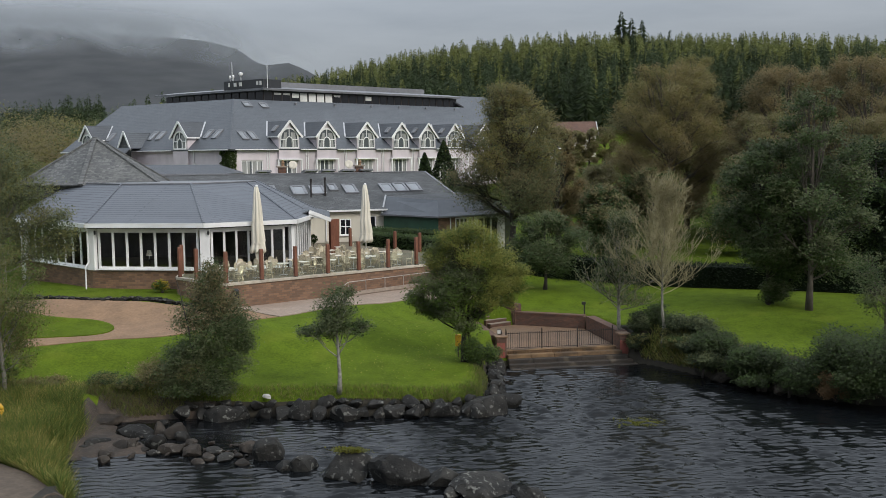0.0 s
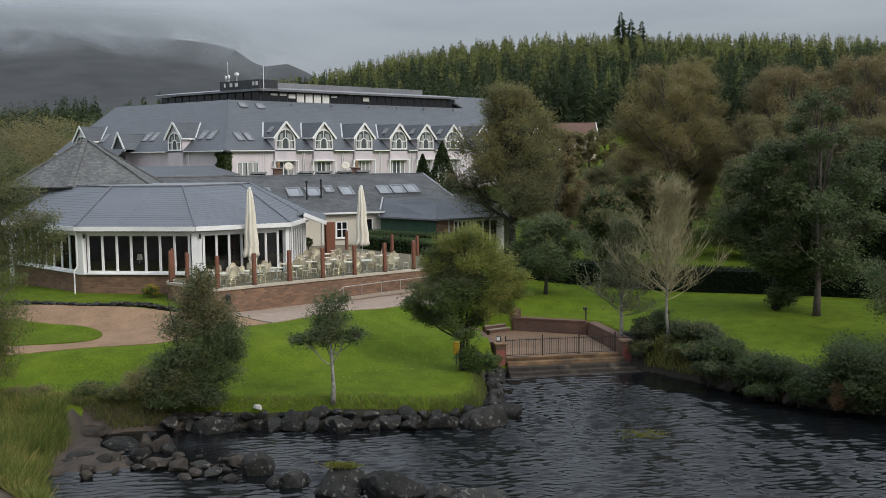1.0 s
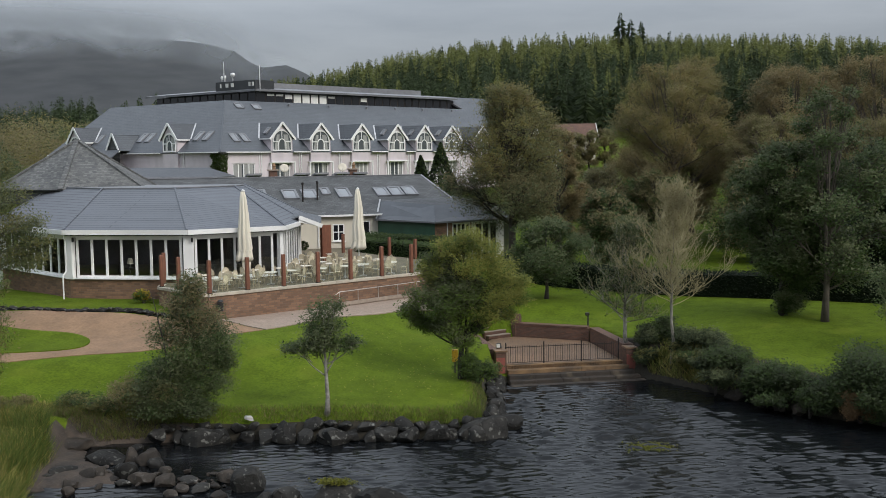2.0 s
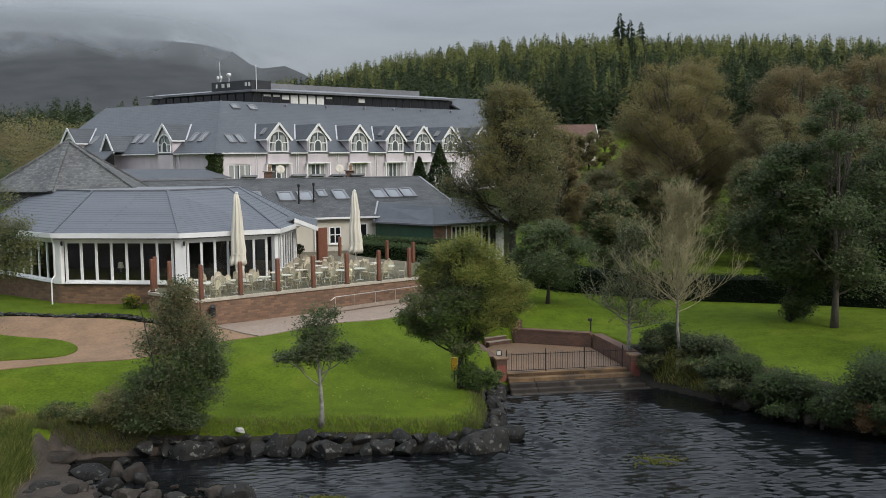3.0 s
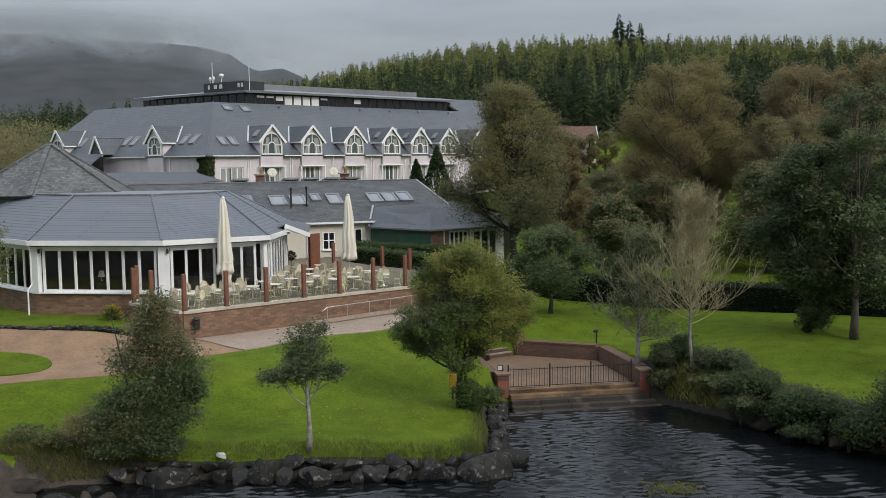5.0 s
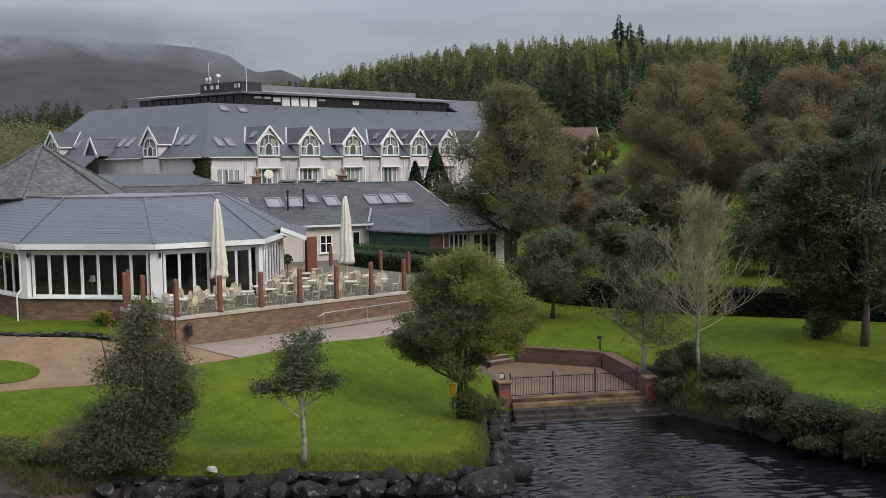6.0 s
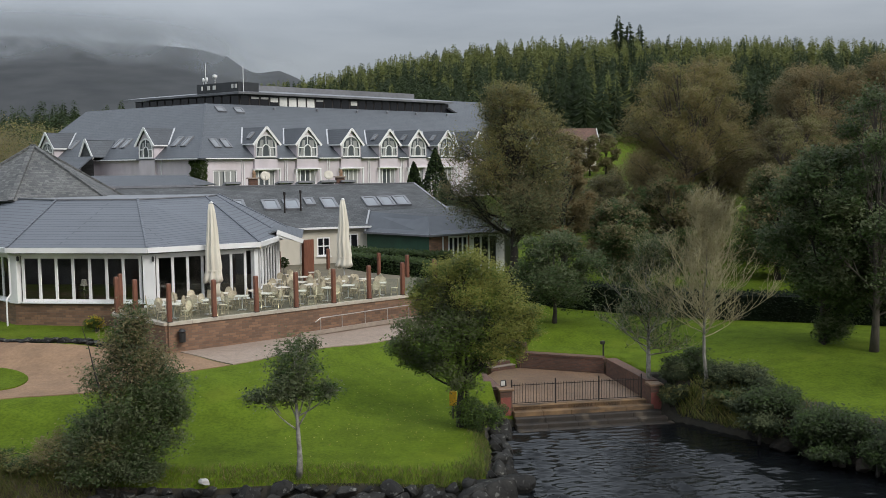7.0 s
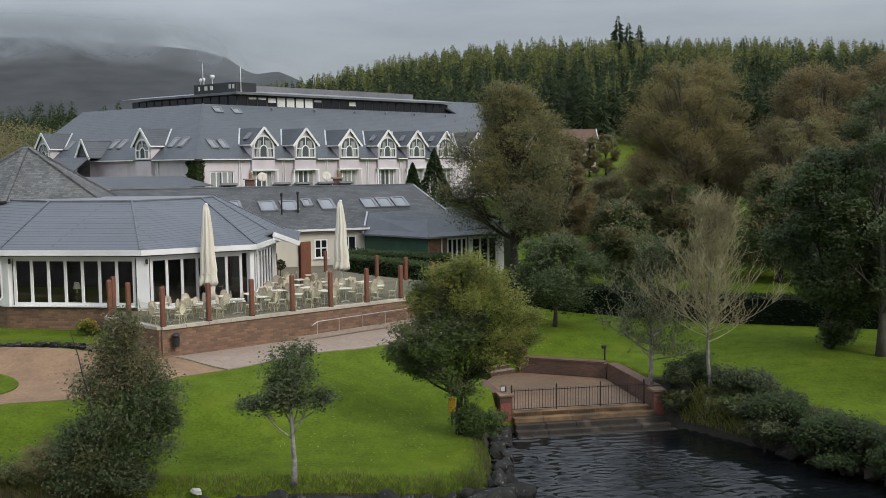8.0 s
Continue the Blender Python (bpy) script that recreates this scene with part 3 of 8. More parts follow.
def rock(name, x, y, z, sx, sy, sz, seed, mat, label, group="", yaw=0.0, category="rock", sub=3, worn=0.0):
    """A boulder: a rounded, faceted and pitted block."""
    bm = bmesh.new()
    bmesh.ops.create_icosphere(bm, subdivisions=sub, radius=1.0)
    rng = np.random.default_rng(seed)
    cuts = [(Vector(rng.normal(size=3)).normalized(), rng.uniform(0.38 + 0.3 * worn, 0.8 + 0.12 * worn)) for k in range(13)]
    off = Vector(rng.uniform(-50, 50, 3))
    for v in bm.verts:
        p = v.co.copy()
        for n, d in cuts:
            over = p.dot(n) - d
            if over > 0:
                p -= n * over * (0.92 - 0.2 * worn)
        p *= 1.25 + 0.16 * noise.noise(p * 1.7 + off) + 0.09 * noise.noise(p * 5 + off) + 0.035 * noise.noise(p * 12 + off)
        v.co = Vector((p.x * sx, p.y * sy, p.z * sz))
    me = bpy.data.meshes.new(name)
    bm.to_mesh(me)
    bm.free()
    me.polygons.foreach_set("use_smooth", [True] * len(me.polygons))
    me.set_sharp_from_angle(angle=radians(24 + 20 * worn))
    me.materials.append(mat)
    ob = new(name, me)
    ob.location, ob.rotation_euler = (x, y, z), (rng.normal() * 0.15, rng.normal() * 0.15, yaw)
    return tagged(ob, label, category, group)

# ---- the lie of the land: water lies at z = 0 ----
SHORE = [(-10.6, -60), (-11.0, 29.0), (-12.1, 31.6), (-13.3, 33.8), (-14.6, 36.6), (-13.7, 36.8), (-12.4, 37.1), (-11.4, 37.5), (-11.7, 38.5), (-12.7, 39.5), (-13.6, 40.3), (-13.9, 41.2), (-14.2, 42.1), (-13.2, 42.5),
         (-10.8, 42.7), (-7.6, 42.8), (-4.6, 42.7), (-2.1, 42.7), (0.3, 42.7), (2.0, 43.7), (2.4, 46.2), (2.3, 49.4), (2.7, 51.4),
         (3.3, 52.6), (9.9, 54.0), (11.3, 52.7), (12.8, 50.7), (14.3, 48.6), (15.6, 46.6), (17.0, 45.1), (18.9, 43.9), (21.5, 42.7), (30, 38.5), (60, 25), (120, -60)]
HEIGHTS = [(-4.7, 43.3, 1.15), (-9, 43.2, 1.1), (0.8, 43.6, 1.0), (1.2, 49, 1.2), (-16, 44, 1.2), (-18, 52, 2.15), (-9.1, 53.8, 2.6),
           (-12.5, 56.5, 2.75), (-7, 57.8, 2.75), (-2, 62, 2.75), (-17.4, 60, 3.2), (-23, 61, 3.2), (-30, 55, 2.8), (1, 56, 1.9),
           (0.5, 61, 2.6), (10.6, 55.5, 1.55), (9.3, 60.6, 1.5), (5.8, 62.4, 1.5), (6.8, 66.3, 2.25), (20.4, 60.7, 2.1), (21.5, 58.4, 1.95),
           (14, 51, 1.5), (18, 47.5, 1.3), (32, 44, 1.5), (0, 75, 3), (2, 85, 3), (10, 90, 2.8), (40, 82, 3)]


PLATFORM = [(3.3, 52.6), (9.9, 54.0), (8.6, 59.8), (4.5, 61.5), (3.0, 60.9), (2.1, 58.6)]


def in_platform(x, y, grow=0.0):
    """How far inside the sunken landing stage a place lies."""
    best = np.full(np.asarray(x, float).shape, 1e9)
    for (ax, ay), (bx, by) in zip(PLATFORM, PLATFORM[1:] + PLATFORM[:1]):
        d = math.hypot(bx - ax, by - ay)
        best = np.minimum(best, ((bx - ax) * (y - ay) - (by - ay) * (x - ax)) / d)
    return best + grow


def shore_distance(x, y):
    """Metres from the waterline; positive on land."""
    x, y = np.asarray(x, float), np.asarray(y, float)
    best, inside = np.full(x.shape, 1e9), np.zeros(x.shape, bool)
    ring = SHORE + [(200, -60), (200, 3000), (-300, 3000), (-300, -60)]
    for k, (ax, ay) in enumerate(ring):
        bx, by = ring[(k + 1) % len(ring)]
        dx, dy = bx - ax, by - ay
        if k < len(SHORE) - 1:
            s = np.clip(((x - ax) * dx + (y - ay) * dy) / (dx * dx + dy * dy), 0, 1)
            best = np.minimum(best, np.hypot(x - ax - s * dx, y - ay - s * dy))
        if dy:
            inside ^= ((ay > y) != (by > y)) & (x < ax + (y - ay) * dx / dy)
    return np.where(inside | (y > 3000) | (np.abs(x) > 199) & (y > 30), best, -best)


def ease(a, b, v):
    s = np.clip((v - a) / (b - a), 0, 1)
    return s * s * (3 - 2 * s)


def ground_z(x, y):
    """The height of the ground in metres at a place of the plan."""
    x, y = np.asarray(x, float), np.asarray(y, float)
    total, weight = np.zeros(x.shape), np.zeros(x.shape)
    for px, py, pz in HEIGHTS:
        w = 1 / ((x - px) ** 2 + (y - py) ** 2 + 3.0) ** 2
        total, weight = total + w * pz, weight + w
    land = total / weight
    land = land + ease(70, 170, y) * 6 + ease(150, 330, y) * ease(-150, 10, x) * 24 * (1 + 0.15 * np.sin(x / 31))
    d = shore_distance(x, y)
    bank = np.where(x < -12.5, ease(42.0, 39.5, y), 0.0)
    land = land * (1 - bank) + bank * (0.75 + 0.05 * np.clip(d, 0, 10))
    spit = ease(-15.6, -14.6, x) * ease(36.0, 36.8, y) * ease(42.6, 41.9, y) * ease(-9.0, -10.5, x)
    land = land * (1 - spit) + spit * (0.2 + 0.06 * np.sin(x * 4.1) * np.cos(y * 3.3))
    land = np.where(in_platform(x, y, 0.6) > 0, np.minimum(land, 0.55), land)
    return np.where(d > 0, -0.05 + (land + 0.05) * ease(0.0, 1.3, d + 0.25) ** 0.7, np.maximum(-1.5, d * 0.5 - 0.05))
# ---- ground, water, paths ----
def axis(stops):
    out = [stops[0][0]]
    for (a, _), (b, step) in zip(stops, stops[1:]):
        n = max(1, round((b - a) / step))
        out += [a + (b - a) * (k + 1) / n for k in range(n)]
    return np.array(out)


def sheet(name, xs, ys, zf, mat, label, category):
    gx, gy = np.meshgrid(xs, ys)
    gz = zf(gx, gy)
    nx, ny = len(xs), len(ys)
    me = bpy.data.meshes.new(name)
    i = (np.arange(ny - 1)[:, None] * nx + np.arange(nx - 1)[None]).ravel()
    me.from_pydata(np.stack([gx, gy, gz], -1).reshape(-1, 3).tolist(), [], np.stack([i, i + 1, i + nx + 1, i + nx], -1).tolist())
    me.polygons.foreach_set("use_smooth", [True] * len(me.polygons))
    me.materials.append(mat)
    return tagged(new(name, me), label, category, kind="structure")


xs = axis([(-2500, 0), (-300, 200), (-80, 20), (-32, 2), (-20, 0.8), (26, 0.35), (60, 1.5), (160, 8), (2500, 200)])
ys = axis([(-400, 0), (0, 60), (28, 4), (34, 0.8), (68, 0.35), (100, 2), (400, 10), (4200, 300)])
ground = sheet("ground", xs, ys, lambda x, y: ground_z(x, y), GRASS, "mown green lawn sloping to the lake", "ground")
# bare earth along the water's edge, on the reed bank and under the lake-side shrubs
ground.data.materials.append(SOIL)
middles = np.empty(len(ground.data.polygons) * 3)
ground.data.polygons.foreach_get("center", middles)
gx, gy = middles.reshape(-1, 3)[:, 0], middles.reshape(-1, 3)[:, 1]
edge_d = shore_distance(gx, gy) + np.where(gx > 10, 0.35, 0.1) * np.sin(gx * 2.3) * np.cos(gy * 1.9)
bare = edge_d < np.where(gx > 10, 2.3, np.where(gx < -12.5, 0.7, 0.42)) 
bare |= (gx < -9) & (gy < 33.5)
# brown mud and fine gravel where the stony spit joins the bank
ground.data.materials.append(MUD)
muddy = (gx > -15.3 + 0.25 * np.sin(gy * 2.1)) & (gx < -10) & (gy > 36.2) & (gy < 43.1 + 0.2 * np.sin(gx * 3))
ground.data.polygons.foreach_set("material_index", np.where(muddy, 2, bare).astype(np.int32))
wave_rng = np.random.default_rng(21)
WAVES = []
for k in range(40):
    length = 0.28 * (0.54 / 0.28) ** (k / 39)
    way = radians(90 + 8 + wave_rng.normal() * 16)
    WAVES.append((2 * math.pi / length * math.cos(way), 2 * math.pi / length * math.sin(way), wave_rng.uniform(0, 6.28), 0.0078 * length))


def ripple(x, y):
    """Wind ripples: many short waves, in gusts, that die out far from the shore where the sheet is coarse."""
    gust = 0.95 + 0.3 * np.sin(x * 0.31 + 0.4 * np.sin(y * 0.23)) * np.cos(y * 0.27 + 1.1)
    h = sum(a * np.sin(kx * x + ky * y + ph) for kx, ky, ph, a in WAVES)
    h = h + 2.2 * np.maximum(h, 0) ** 2 / 0.05
    calm = 0.52 + 0.5 * ease(-10, 0, x)
    calm = calm * (1 - 0.72 * ease(-8.0, -9.5, x) * ease(38.0, 39.2, y))
    lee = (-(x - 11.3) * 8.8 - (y - 52.7) * 7.6) / 11.63
    calm = calm * (1 - 0.7 * ease(5.0, 1.5, lee)) * (1 - 0.35 * ease(47, 52, y))
    return gust * calm * h * ease(26, 29, y) * ease(29, 26, x) * ease(-24, -21, x)


sheet("water", axis([(-400, 0), (-60, 40), (-22, 2), (27, 0.12), (60, 3), (600, 60)]), axis([(-500, 0), (10, 60), (28, 2), (56, 0.068), (60, 1.0)]), ripple, WATER, "dark wind-rippled lake water", "water")


def laid(name, ring, lift, mat, label, category, step=0.7, thick=0.0):
    """A thin layer that follows the ground inside a ring of plan points."""
    from mathutils import geometry
    pts, n = [], len(ring)
    for k in range(n):
        a, b = Vector(ring[k]), Vector(ring[(k + 1) % n])
        m = max(1, int((b - a).length / step))
        pts += [a.lerp(b, j / m) for j in range(m)]
    edge = len(pts)
    rx, ry = [p.x for p in pts], [p.y for p in pts]
    inner = []
    for gx in np.arange(min(rx) + step / 2, max(rx), step):
        for gy in np.arange(min(ry) + step / 2, max(ry), step):
            inner.append(Vector((gx, gy)))
    v, _, f, *_ = geometry.delaunay_2d_cdt(pts + inner, [], [tuple(range(edge))], 1, 1e-4)
    zz = ground_z([p.x for p in v], [p.y for p in v]) + lift
    me = bpy.data.meshes.new(name)
    me.from_pydata([(p.x, p.y, z) for p, z in zip(v, zz)], [], [tuple(q) for q in f])
    me.materials.append(mat)
    bm = bmesh.new()
    bm.from_mesh(me)
    rim = bmesh.ops.extrude_edge_only(bm, edges=[e for e in bm.edges if e.is_boundary])
    for q in rim["geom"]:
        if isinstance(q, bmesh.types.BMVert):
            q.co.z -= 0.25
    bm.to_mesh(me)
    bm.free()
    me.update()
    metre_uv(me)
    return tagged(new(name, me), label, category, kind="structure")


def curve2(pts, steps=4):
    return [(p.x, p.y) for p in spline([(x, y, 0) for x, y in pts], steps)]


GRAVEL_RING = curve2([(-45, 57.5), (-23, 58.1), (-19.5, 57.7), (-16, 57.1), (-14.4, 56.9), (-12.2, 56.6)], 3) + curve2([(-9.2, 54.1), (-10.6, 53.0), (-12.0, 51.9), (-13.7, 50.9), (-17.1, 50.3), (-20.1, 49.1), (-26, 47.5), (-45, 46)], 3)
laid("gravel_drive", GRAVEL_RING, 0.03, GRAVEL, "brown gravel drive curving past the terrace", "path")
ISLAND = curve2([(-45, 55.0), (-26, 55.2), (-22.2, 54.9), (-19.6, 54.9), (-18.3, 54.0), (-17.9, 52.6), (-18.4, 51.5), (-20.4, 50.8), (-26, 49.8), (-45, 48.6)], 4)
laid("grass_island", ISLAND, 0.08, GRASS, "oval lawn island in the gravel drive", "lawn", 0.6)
PAVE = [(-12.1, 56.6), (-12.6, 57.6), (-6, 62.2), (-1.5, 66), (1.5, 63.5), (2.5, 61.0), (1.0, 60.5), (-2.5, 59.6), (-5.5, 57.3), (-7.3, 55.8), (-9.1, 54.2)]
laid("pavement", PAVE, 0.045, PAVERS, "pink block paving below the terrace wall", "pavement")
TRACK_EDGE = [(-34, 36.2), (-15.51, 33.59), (-14.10, 32.55), (-12.61, 30.96), (-11.92, 29.94)]
JETTY = TRACK_EDGE + [(-11.9, 24), (-34, 22)]
laid("shore_track", JETTY, 0.04, TRACK, "worn brown dirt track on the shore", "path")

# ---- buildings ----
def unit(a, b):
    dx, dy = b[0] - a[0], b[1] - a[1]
    d = math.hypot(dx, dy)
    return dx / d, dy / d, d, math.degrees(math.atan2(dy, dx))


def along(a, b, s, out=0.0):
    """A plan point s metres from a towards b, moved out to the right of that way."""
    ux, uy, _, _ = unit(a, b)
    return a[0] + ux * s + uy * out, a[1] + uy * s - ux * out


def slotted(a, b, s_cuts, z_cuts, filled, front, back):
    """A connected upright slab from a to b made of the filled cells of a grid; front and back: its faces' distances out of the line."""
    shape, ids = Shape(), {}

    def vid(i, j, side):
        if (i, j, side) not in ids:
            ids[i, j, side] = len(shape.v)
            shape.v.append((*along(a, b, s_cuts[i], front if side else back), z_cuts[j]))
        return ids[i, j, side]

    ni, nj = len(s_cuts) - 1, len(z_cuts) - 1
    on = lambda i, j: 0 <= i < ni and 0 <= j < nj and filled(i, j)
    for i in range(ni):
        for j in range(nj):
            if not on(i, j):
                continue
            for side in (0, 1):
                shape.f.append((vid(i, j, side), vid(i + 1, j, side), vid(i + 1, j + 1, side), vid(i, j + 1, side)))
            for di, dj, p, q in ((-1, 0, (i, j), (i, j + 1)), (1, 0, (i + 1, j), (i + 1, j + 1)), (0, -1, (i, j), (i + 1, j)), (0, 1, (i, j + 1), (i + 1, j + 1))):
                if not on(i + di, j + dj):
                    shape.f.append((vid(*p, 0), vid(*q, 0), vid(*q, 1), vid(*p, 1)))
    return shape


def wall(owner, name, a, b, z0, z1, mat, thick=0.25, holes=(), label=""):
    """An upright wall from a to b with openings (from, to, low, high) right through it; its right face is the line."""
    d = unit(a, b)[2]
    sc = sorted({0.0, d, *[h[0] for h in holes], *[h[1] for h in holes]})
    zc = sorted({z0, z1, *[h[2] for h in holes], *[h[3] for h in holes]})
    solid = lambda i, j: not any(h[0] < (sc[i] + sc[i + 1]) / 2 < h[1] and h[2] < (zc[j] + zc[j + 1]) / 2 < h[3] for h in holes)
    return part(name, slotted(a, b, sc, zc, solid, 0.0, -thick), mat, owner, label)


def glazing(owner, a, b, s0, s1, z0, z1, panes, inset=0.06, bar=0.09, mat=None, rail=None, name="window"):
    """A framed window between s0 and s1 along the wall from a to b: frame, sill and each pane."""
    yaw = unit(a, b)[3]
    w = (s1 - s0 - bar) / panes
    sc = [v for k in range(panes + 1) for v in (s0 + k * w, s0 + k * w + bar)]
    zc = [z0, z0 + bar] + ([rail, rail + bar * 0.8] if rail else []) + [z1 - bar, z1]
    win = part(name, slotted(a, b, sc, zc, lambda i, j: i % 2 == 0 or j % 2 == 0, -inset + 0.045, -inset - 0.045), WHITE, owner, "white painted window frame")
    for k in range(panes):
        px, py = along(a, b, s0 + bar / 2 + (k + 0.5) * w, -inset - 0.01)
        pane = part("pane", Shape().box(px, py, z0 + bar * 0.9, z1 - bar * 0.9, w - bar * 0.8, 0.012, yaw), mat or DARK_GLASS, win, uv=False)
        pane.visible_shadow = mat is not GLASS
    sx, sy = along(a, b, (s0 + s1) / 2, 0.05)
    part("sill", Shape().box(sx, sy, z0 - 0.07, z0 - 0.004, s1 - s0 + 0.16, 0.2, yaw), WHITE, win)
    return win


def gutter(owner, pts, z, w=0.13, h=0.2, mat=None, name="gutter"):
    s = Shape()
    for a, b in zip(pts, pts[1:]):
        s.bar((a[0], a[1], z), (b[0], b[1], z), w, h)
    return part(name, s, mat or WHITE, owner)


def ridge(owner, pts, w=0.28, mat=None, name="ridge_tiles", h=0.07):
    s = Shape()
    for a, b in zip(pts, pts[1:]):
        s.bar(a, b, w, h)
    return part(name, s, mat or RIDGE, owner)


def rooflight(owner, x, y, z, w, l, yaw, pitch, mat=None):
    """A pivoting roof window: raised frame and pane on a slope that rises towards yaw."""
    m = Matrix.Translation((x, y, z)) @ Euler((radians(pitch), 0, radians(yaw - 90))).to_matrix().to_4x4()
    def turned(s):
        s.v = [tuple(m @ Vector(p)) for p in s.v]
        return s
    f = Shape()
    for u, v, a, b in ((-w / 2, 0, 0.1, l), (w / 2, 0, 0.1, l), (0, -l / 2, w, 0.1), (0, l / 2, w, 0.1)):
        f.box(u, v, -0.05, 0.11, a + 0.1, b + 0.1 - (0.006 if a > b else 0))
    r = part("rooflight", turned(f), LEAD, owner, "grey framed roof window")
    part("pane", turned(Shape().box(0, 0, 0.02, 0.07, w - 0.08, l - 0.08)), mat or ROOFLIGHT, r, uv=False)
    return r


# -- conservatory restaurant: a many-sided glazed room under a slate roof --
EAVE = [(-30.2, 69.5), (-22.6, 62.4), (-14.85, 61.3), (-9.55, 64.4), (-9.2, 70.0), (-9.6, 76.0), (-30.2, 80.0)]
WALL = [(-29.7, 69.9), (-22.45, 62.85), (-14.95, 61.75), (-9.95, 64.65), (-9.55, 70.0), (-10.0, 76.0), (-29.7, 80.0)]
TOP = [(-27.5, 74.0), (-22.4, 69.2), (-17.4, 68.5), (-14.4, 72.8), (-14.5, 76.0), (-14.6, 77.5), (-27.5, 78.5)]
EAVE_Z, TOP_Z, FLOOR_Z, SILL_Z, HEAD_Z = 7.38, 9.68, 4.2, 4.45, 6.9
con = thing("conservatory", -19, 68, 3.1, "white glazed many-sided restaurant pavilion under a blue-grey slate roof", "building")
for k in range(4):
    a, b = WALL[k], WALL[k + 1]
    d = unit(a, b)[2]
    deep = k >= 2
    low = FLOOR_Z + 0.12 if deep else SILL_Z
    if k < 3:
        wall(con, "brick_plinth", a, b, 2.6, low - 0.1, BRICK)
        wall(con, "fascia", a, b, HEAD_Z, EAVE_Z - 0.05, WHITE, 0.25)
        n = (7, 7, 6)[k] if k else 8
        gl = glazing(con, a, b, 0.42, d - 0.42, low, HEAD_Z, n, mat=GLASS, bar=0.14, inset=0.1)
    else:
        wall(con, "brick_plinth", a, b, 2.6, low - 0.1, BRICK)
        wall(con, "fascia", a, b, HEAD_Z, EAVE_Z - 0.05, WHITE, 0.25)
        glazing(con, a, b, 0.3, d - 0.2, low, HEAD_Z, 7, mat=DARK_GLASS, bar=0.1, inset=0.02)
        for i in range(8):
            part("pilaster", Shape().box(*along(a, b, 0.38 + i * (d - 0.66) / 7, 0.05), FLOOR_Z, HEAD_Z + 0.02, 0.16, 0.06, unit(a, b)[3]), WHITE, con)
for k in range(5):
    x, y = WALL[k]
    part("corner_pillar", Shape().box(x, y + 0.12, 2.7 if k < 1 else SILL_Z - 0.1 if k < 2 else FLOOR_Z, HEAD_Z + 0.1, 0.62 if k < 3 else 0.3, 0.3, (-20, -26, 11, 55, 90)[k]), WHITE, con, bevel=0.015)
    if 0 < k < 3:
        part("wall_lamp", Shape().lathe(x + 0.28, y - 0.1, [(0.03, 6.62), (0.07, 6.66), (0.07, 6.85), (0.02, 6.9)], 8), BLACK, con)
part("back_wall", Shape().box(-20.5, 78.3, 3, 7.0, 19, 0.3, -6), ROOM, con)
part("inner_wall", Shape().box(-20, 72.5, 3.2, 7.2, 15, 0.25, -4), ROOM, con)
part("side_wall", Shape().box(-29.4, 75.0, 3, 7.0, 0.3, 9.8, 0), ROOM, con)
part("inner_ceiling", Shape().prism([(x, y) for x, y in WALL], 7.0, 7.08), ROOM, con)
part("inner_floor", Shape().prism([(x + 0.1 * (-19 - x) / 10, y + 0.5) for x, y in WALL], 4.0, FLOOR_Z + 0.02), FLAGS, con)
for k in range(6):
    a, b, c, d = EAVE[k], EAVE[k + 1], TOP[k + 1], TOP[k]
    part("roof_slope", Shape().plate([(*a, EAVE_Z), (*b, EAVE_Z), (*c, TOP_Z), (*d, TOP_Z)], 0.1), PAVILION_SLATE, con)
    ridge(con, [(*a, EAVE_Z + 0.02), (*d, TOP_Z + 0.02)], 0.13, PAVILION_SLATE)
part("roof_deck", Shape().prism(TOP[::1], TOP_Z - 0.2, TOP_Z - 0.01), LEAD, con)
ridge(con, [(*p, TOP_Z) for p in TOP[:5]], 0.3, LEAD, "roof_edge")
gutter(con, EAVE[:5], EAVE_Z - 0.14, 0.16, 0.28)
for x, y, g in ((-22.62, 62.35, 1), (-9.62, 64.75, 0)):
    part("downpipe", Shape().tube([(x, y, EAVE_Z - 0.15), (x + 0.03, y + 0.3, 6.7), (x + 0.03, y + 0.3, 4.9), (x - 0.1, y + 0.06, 4.6), (x - 0.1, y + 0.06, 3.1 if g else 4.3)], 0.045, 7), WHITE, con)
PYR = (-27.2, 78.0)
pyr = [(PYR[0] + 6.0 * math.cos(radians(a)), PYR[1] + 6.0 * math.sin(radians(a))) for a in range(-82, 278, 60)]
for k in range(6):
    part("lantern_slope", Shape().plate([(*pyr[k], 9.55), (*pyr[(k + 1) % 6], 9.55), (*PYR, 13.1)], 0.1), OLD_SLATE, con, "weathered slate pyramid roof")
    ridge(con, [(*pyr[k], 9.58), (*PYR, 13.14)], 0.34, OLD_SLATE, h=0.12)
part("lantern_wall", Shape().prism([(PYR[0] + (x - PYR[0]) * 0.93, PYR[1] + (y - PYR[1]) * 0.93) for x, y in pyr], 8.5, 9.5), OLD_SLATE, con)

